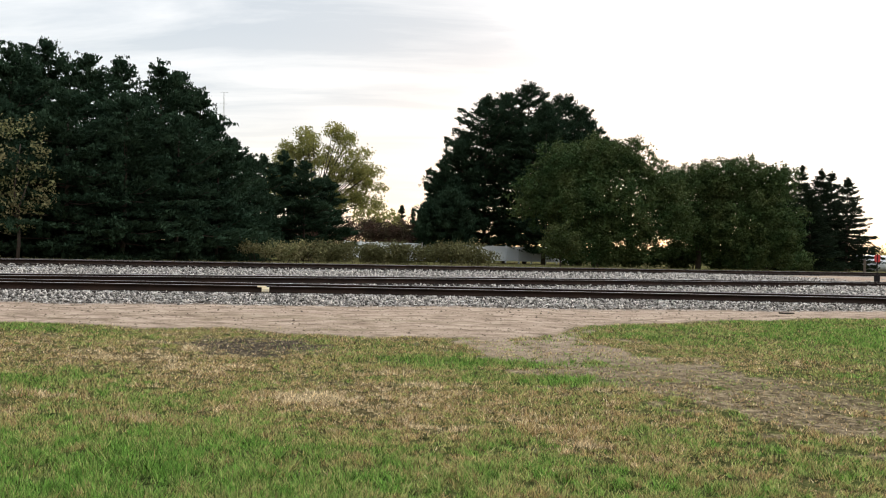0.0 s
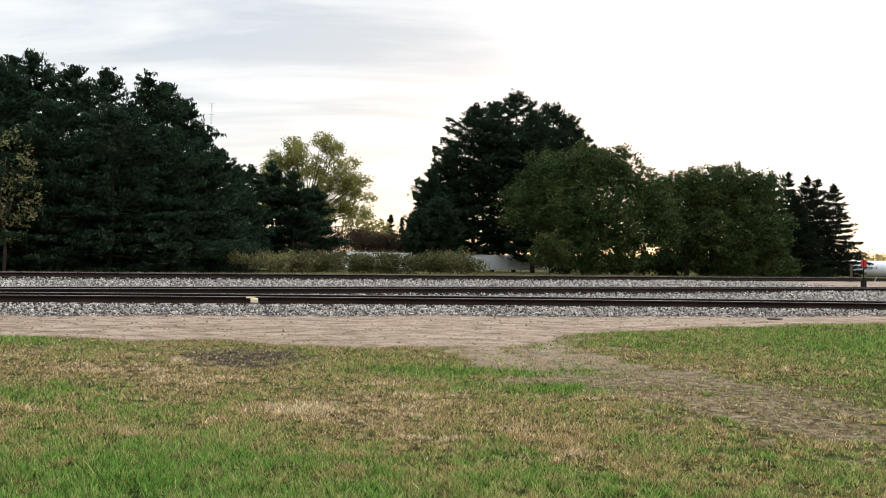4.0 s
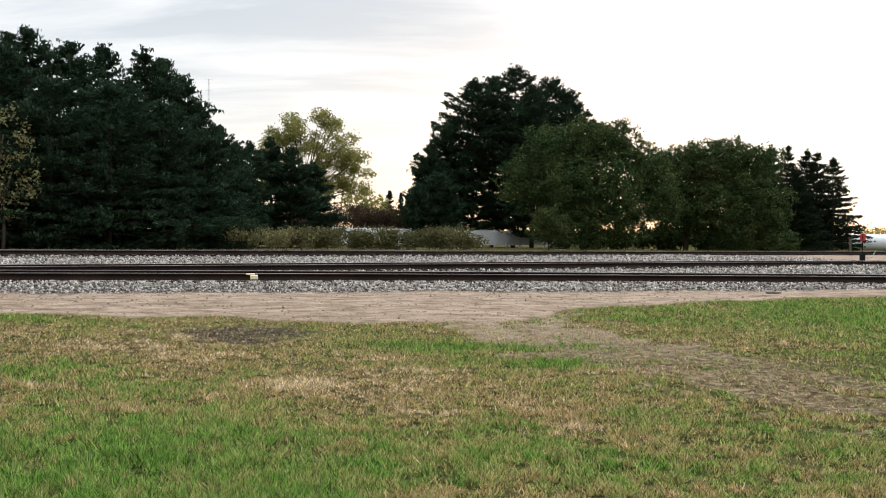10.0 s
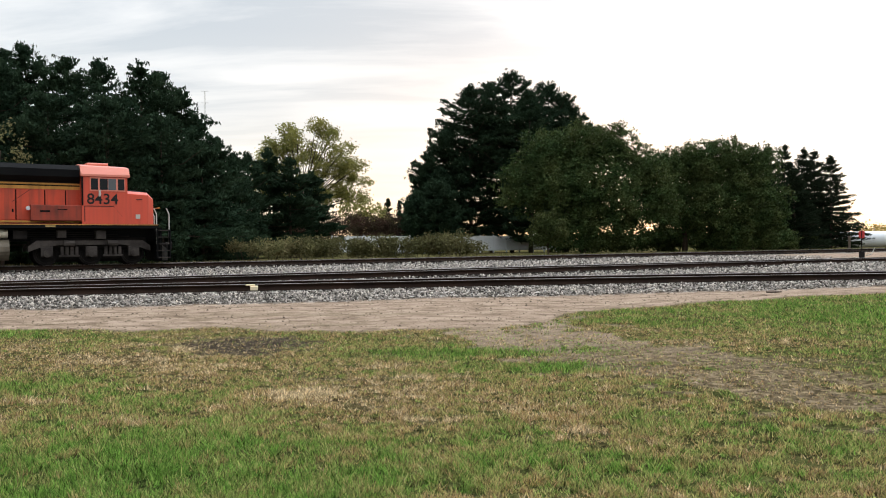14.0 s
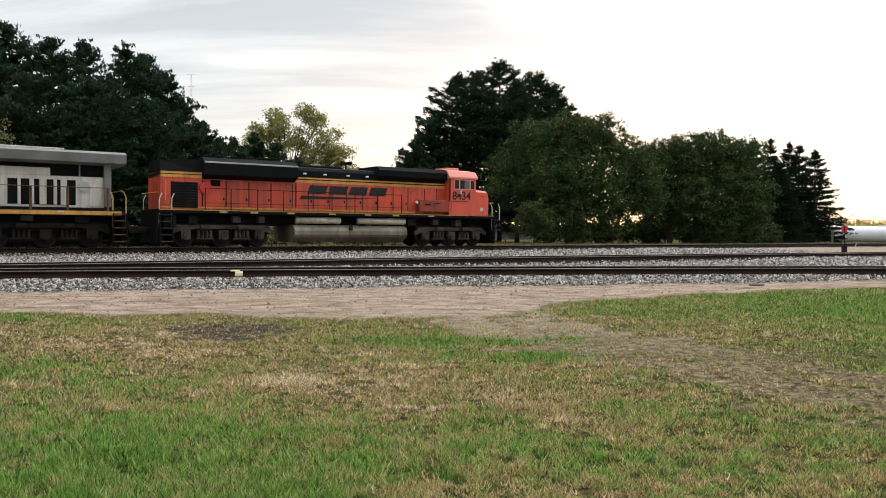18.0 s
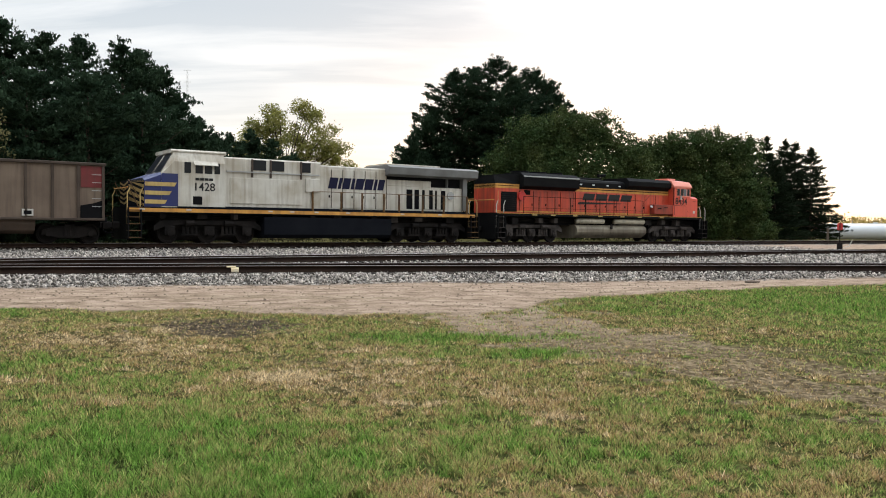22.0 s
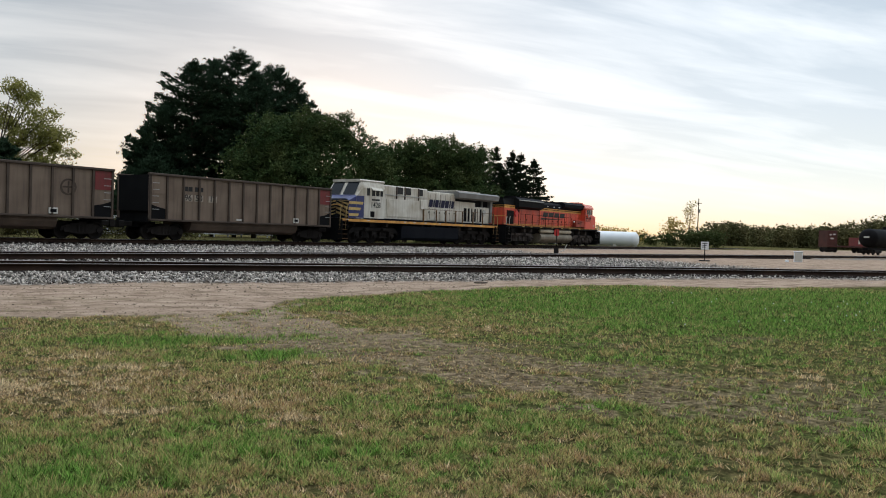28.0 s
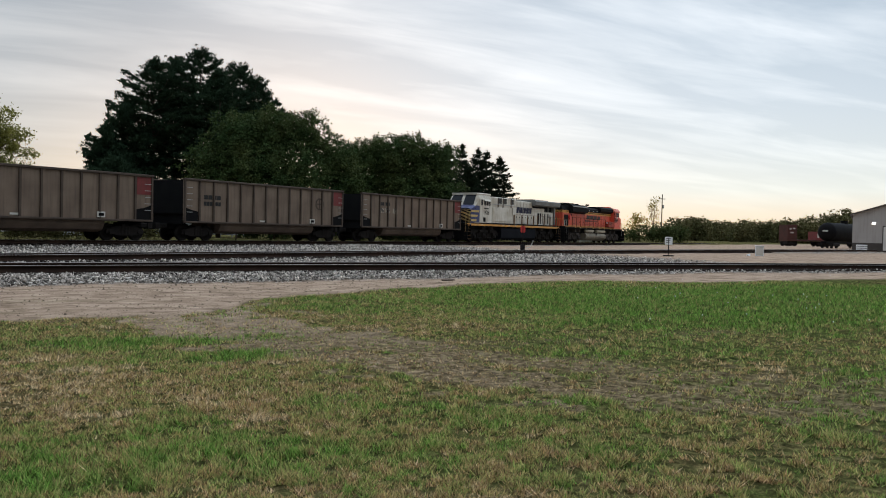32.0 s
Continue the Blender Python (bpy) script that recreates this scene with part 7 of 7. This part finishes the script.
def build_yard_cars():
    px, py = at(47.6, 140)
    px, py = px + 7.1 * math.cos(radians(20)), py + 7.1 * math.sin(radians(20))
    ca = thing("tank_car", "black rail tank car standing in the yard", "freight car", pose(px, py, zg(px, py) + 0.05, 0, 0, 20))
    n, r, h = 22, 1.45, 6.5
    secs = [(x0, [(r * k * math.cos(2 * math.pi * i / n), 2.55 + r * k * math.sin(2 * math.pi * i / n)) for i in range(n)])
            for x0, k in [(-h - 0.6, 0.3), (-h - 0.42, 0.72), (-h - 0.15, 0.94), (-h + 0.15, 1.0), (h - 0.15, 1.0), (h + 0.15, 0.94), (h + 0.42, 0.72), (h + 0.6, 0.3)]]
    part("tank", Mesh().prism(secs), M["tank_black"], ca, smooth=True)
    part("dome", Mesh().tube([(0, 0, 3.9), (0, 0, 4.4)], 0.55, 12), M["tank_black"], ca)
    part("end_mark", Mesh().box(-h - 0.66, -h - 0.6, -0.4, 0.4, 2.6, 2.8), M["pale"], ca)
    part("underframe", Mesh().box(-h - 1, h + 1, -0.4, 0.4, 0.75, 1.1), M["black"], ca)
    for d in (-1, 1):
        part("truck", Mesh().box(d * 5.4 - 1.2, d * 5.4 + 1.2, -1.1, 1.1, 0.3, 0.8, 0.1), M["truck"], ca)
        for q in (-0.9, 0.9):
            part("wheelset", CAR_WHEELS, None, ca).matrix_basis = pose(d * 5.4 + q, 0, 0.46)
    px, py = at(46.3, 172)
    fc = thing("bulkhead_flat_car", "rust brown bulkhead flat car with pale marks", "freight car", pose(px, py, 0.1, 0, 0, -12))
    part("deck", Mesh().box(-4.2, 5.2, -1.4, 1.4, 1.0, 1.3, 0.03), M["boxcar"], fc)
    bk = part("bulkhead", Mesh().box(-4.2, -2.2, -1.4, 1.4, 1.3, 4.1, 0.05), M["boxcar"], fc)
    for a, b, z in ((-3.8, -3.4, 3.2), (-3.1, -2.6, 3.3), (-3.6, -2.9, 2.5)):
        part("painted_mark", Mesh().box(a, b, -1.43, -1.405, z, z + 0.22), M["pale"], bk)
    bk = part("bulkhead", Mesh().box(2.0, 3.8, -1.3, 1.3, 1.3, 2.9, 0.05), M["gon_end"], fc)
    for q in (2.2, 3.1):
        part("painted_mark", Mesh().box(q, q + 0.35, -1.33, -1.305, 1.7, 2.5), M["pale"], bk)
    for d in (-3.0, 3.6):
        part("truck", Mesh().box(d - 1.1, d + 1.1, -1.1, 1.1, 0.3, 0.95, 0.1), M["truck"], fc)
        for q in (-0.8, 0.8):
            part("wheelset", CAR_WHEELS, None, fc).matrix_basis = pose(d + q, 0, 0.46)


build_yard_cars()


def build_small_things():
    px, py = at(38.0, 48)
    sg = thing("track_sign", "small white notice board on a steel post", "sign", pose(px, py, zg(px, py), 0, 0, -38))
    part("post", Mesh().tube([(0, 0, -0.1), (0, 0, 1.05)], 0.03, 6), M["truck"], sg)
    bd = part("board", Mesh().box(-0.21, 0.21, -0.02, 0.0, 0.66, 1.10, 0.006), M["sign"], sg)
    for k in range(3):
        part("line", Mesh().box(-0.14, 0.13 - 0.04 * k, -0.024, -0.02, 0.98 - 0.1 * k, 1.02 - 0.1 * k), M["truck"], bd)
    part("foot", Mesh().box(-0.3, 0.3, -0.12, 0.12, -0.05, 0.07, 0.02), M["truck"], sg)
    px, py = at(43.75, 56)
    eb = thing("signal_box", "small white painted electrical cabinet on bare ground", "cabinet", pose(px, py, zg(px, py), 0, 0, -40))
    part("body", Mesh().box(-0.24, 0.24, -0.2, 0.2, -0.05, 0.62, 0.02), M["sign"], eb)
    part("lid", Mesh().box(-0.28, 0.28, -0.24, 0.24, 0.62, 0.67, 0.01), M["sign"], eb)
    part("door", Mesh().box(-0.2, 0.2, -0.215, -0.2, 0.05, 0.56, 0.005), M["pale"], eb)
    px, py = at(43.1, 55)
    sn = thing("white_stone", "small white painted stone on the ground", "stone", pose(px, py, zg(px, py), 0, 0, 20))
    part("body", Mesh().prism([(-0.15, [(-.08, -.02), (.08, -.02), (.05, .1), (-.05, .1)]), (0.15, [(-.05, -.02), (.05, -.02), (.03, .14), (-.03, .14)])]), M["sign"], sn)
    # switch stand of the yard track, with its red target
    px, py = at(28.1, 48.2)
    st = thing("switch_stand", "black switch stand with a red target on its mast", "switch stand", pose(px, py, zg(px, py), 0, 0, -28))
    part("base", Mesh().box(-0.55, 0.55, -0.15, 0.15, -0.1, 0.14, 0.03), M["truck"], st)
    part("stand", Mesh().prism([(-0.14, [(-.13, .14), (.13, .14), (.08, .46), (-.08, .46)]), (0.14, [(-.13, .14), (.13, .14), (.08, .46), (-.08, .46)])]), M["truck"], st)
    part("mast", Mesh().tube([(0, 0, 0.44), (0, 0, 1.62)], 0.026, 6), M["truck"], st)
    target = part("target", Mesh().side([(-.14, 1.22), (-.08, 1.16), (.08, 1.16), (.14, 1.22), (.14, 1.5), (.08, 1.56), (-.08, 1.56), (-.14, 1.5)], -0.012, 0.012), M["red"], st, "red enamelled target plate")
    part("bolt", Mesh().tube([(0, -0.03, 1.36), (0, 0.03, 1.36)], 0.03, 6), M["truck"], target)
    part("lever", Mesh().tube([(0.2, 0, 0.25), (0.45, -0.05, 0.32), (0.62, -0.08, 0.7)], 0.022, 5), M["pale"], st)
    # painted tie end at the near rail and pale bits on the yard track
    x0, y0 = at(-12.2, 20.85)
    mk = thing("derail_marker", "yellow-white painted marker block beside the rail", "marker", pose(x0, y0, 0.335, 0, 0, 10))
    part("block", Mesh().box(-0.09, 0.09, -0.08, 0.08, 0.02, 0.135, 0.022), M["chalk"], mk)
    part("arm", Mesh().box(-0.2, 0.02, -0.04, 0.04, 0.135, 0.175, 0.01), M["chalk"], mk)
    for az, r in ((-25.4, 25.4), (-21.8, 25.3), (-18.3, 26.1), (-8.9, 27.7), (7.15, 32.2), (9.8, 33.5), (25.1, 47.0)):
        x0, y0 = at(az, r)
        mk = thing("tie_plate", "pale bolted joint plate between the yard track's rails", "rail fitting", pose(x0, y0, 0.40, 0, 0, 28), group="pale rail fittings")
        part("plate", Mesh().box(-0.22, 0.22, -0.05, 0.05, 0, 0.07, 0.01), M["sign"], mk)
    px, py = at(27.4, 95)
    po = thing("marker_post", "short weathered wooden post beside the line", "post", pose(px, py, zg(px, py)))
    part("post", Mesh().box(-0.09, 0.09, -0.09, 0.09, -0.2, 1.6, 0.02), M["post"], po)
    px, py = at(23.0, 22.6)
    bo = thing("wood_scrap", "dark scrap of tie wood on the dirt road", "wood", pose(px, py, zg(px, py), 0, 0, 4))
    part("board", Mesh().box(-0.19, 0.19, -0.04, 0.04, 0.0, 0.035, 0.008), M["tie"], bo)


build_small_things()


# ---------------------------------------------------------------- distant trees on the right
def build_far_trees():
    rng, rnd = np.random.default_rng(55), random.Random(55)
    cs = []
    for az in np.arange(38.3, 64, 0.30):
        r = 300 + rnd.uniform(-20, 40)
        el = 0.75 + 0.45 * float(noise2(np.array([az]), np.array([0.0]), 0.45, 5)[0]) + 0.7 * float(step(45.5, 48.5, np.array([az]))[0]) * rnd.uniform(0.6, 1.1)
        h = top_for(el, r)
        px, py = at(az, r)
        for k in range(5):
            rad = rnd.uniform(1.9, 3.4)
            c = np.array([px + rnd.uniform(-1.6, 1.6), py + rnd.uniform(-2, 2), max(h * (0.22 + 0.2 * k) - rad * 0.6, 0.8)])
            d = rng.normal(0, 1, (100, 3)); d /= np.linalg.norm(d, axis=1)[:, None]
            cs.append(c + d * rad * rng.uniform(0.75, 1.03, 100)[:, None])
    v, f = tri_leaves(np.concatenate(cs), 0.42, rng, 3, 0.5, 0.8)
    tagged(new("far_woods", np_mesh("far_woods", v, f, M["leaf_far"])), "low line of distant olive-green woods", "woods", kind="stuff")
    for i, (az, r, el, wd) in enumerate(((38.6, 190, 0.75, 3), (37.6, 185, 0.9, 3), (36.9, 188, 0.85, 3), (35.6, 186, 0.6, 3), (34.4, 190, 0.35, 3))):
        px, py = at(az, r)
        h = top_for(el, r)
        broadleaf("scrub_tree", "low green scrub tree beside the line", px, py, 0, [(-1.2, 0, h * 0.62, h * 0.36, 0.9), (1.2, 0, h * 0.58, h * 0.36, 0.9), (0, 0, h * 0.35, h * 0.4, 0.8)], M["leaf_mid"], 500 + i, leaf=0.28, per=8, density=3.5, trunk_r=0.12, group="scrub trees")
    px, py = at(36.0, 200)
    broadleaf("golden_tree", "thin tree with golden autumn leaves", px, py, 0, [(-2.0, 0, 4.6, 1.5, 0.9), (-0.6, 0, 5.8, 1.2, 0.9), (0.8, 0, 4.4, 1.5, 0.9), (-1.8, 0, 2.6, 1.6, .9)], M["leaf_gold"], 520, leaf=0.22, per=7, density=3.5, trunk_r=0.14)
    px, py = at(36.95, 198)
    broadleaf("golden_tree", "tall bare-limbed tree with a few golden leaves", px, py, 0, [(-0.8, 0, 9.0, 1.1, 1.2), (0.6, 0, 9.6, 1.0, 1.2), (0, 0, 7.0, 1.3, 1.1), (-0.3, 0, 5.0, 1.5, 1.0)], M["leaf_gold"], 521, leaf=0.2, per=5, density=3, trunk_r=0.16)
    for i, (az, r, el) in enumerate(((28.6, 230, 0.95), (29.9, 240, 0.8), (31.2, 236, 0.85), (32.4, 245, 0.7), (33.6, 250, 0.55))):
        px, py = at(az, r)
        h = top_for(el, r)
        broadleaf("golden_tree", "distant yellow autumn tree beyond the tank", px, py, 0, [(-1.8, 0, h * 0.68, h * 0.3, 0.9), (1.6, 0, h * 0.66, h * 0.3, 0.9), (0, 0, h * 0.45, h * 0.36, 0.9)], M["leaf_gold"], 530 + i, leaf=0.3, per=7, density=3, trunk_r=0.15, group="distant yellow trees")
    px, py = at(37.45, 192)
    ut = thing("utility_pole", "tall weathered wooden utility pole with crossarm", "utility pole", pose(px, py, 0))
    part("pole", Mesh().tube([(0, 0, -0.5), (0.05, 0, 11.0)], 0.15, 8, 0.1), M["post"], ut)
    part("crossarm", Mesh().box(-0.9, 0.9, -0.06, 0.06, 9.9, 10.05), M["post"], ut)
    part("transformer", Mesh().tube([(0.32, 0, 7.8), (0.32, 0, 8.6)], 0.24, 10), M["grey_loco"], ut)


build_far_trees()


# ---------------------------------------------------------------- rails and ties, last of the large pieces
def build_tracks():
    for kind, label, lo, hi, seed, ties in (("near", "rusty siding track on grey ballast", -40, 100, 1, (-14, 42)), ("second", "rusty yard track on grey ballast", -28, 74, 2, (-16, 50)),
                                            ("main", "main line track on raised ballast", -70, 260, 3, (-24, 75))):
        tr, P = build_track(kind, label, lo, hi, M["railtop"])
        lay_ties(tr, P, *ties, seed)


build_tracks()


def motions():
    times = [k * 0.5 for k in range(65)]
    for ob, u in TRAIN:
        walk(ob, [(t, ride(u, t)) for t in times])
    # the wheels roll: less than a quarter turn from row to row
    for ob, x, r in WHEELS:
        rows = []
        for k in range(257):
            t = k * 0.125
            a = math.degrees((front_at(t) - front_at(0)) / r)
            rows.append((t, pose(x, 0, r, 0, a, 0)))
        walk(ob, rows)


motions()
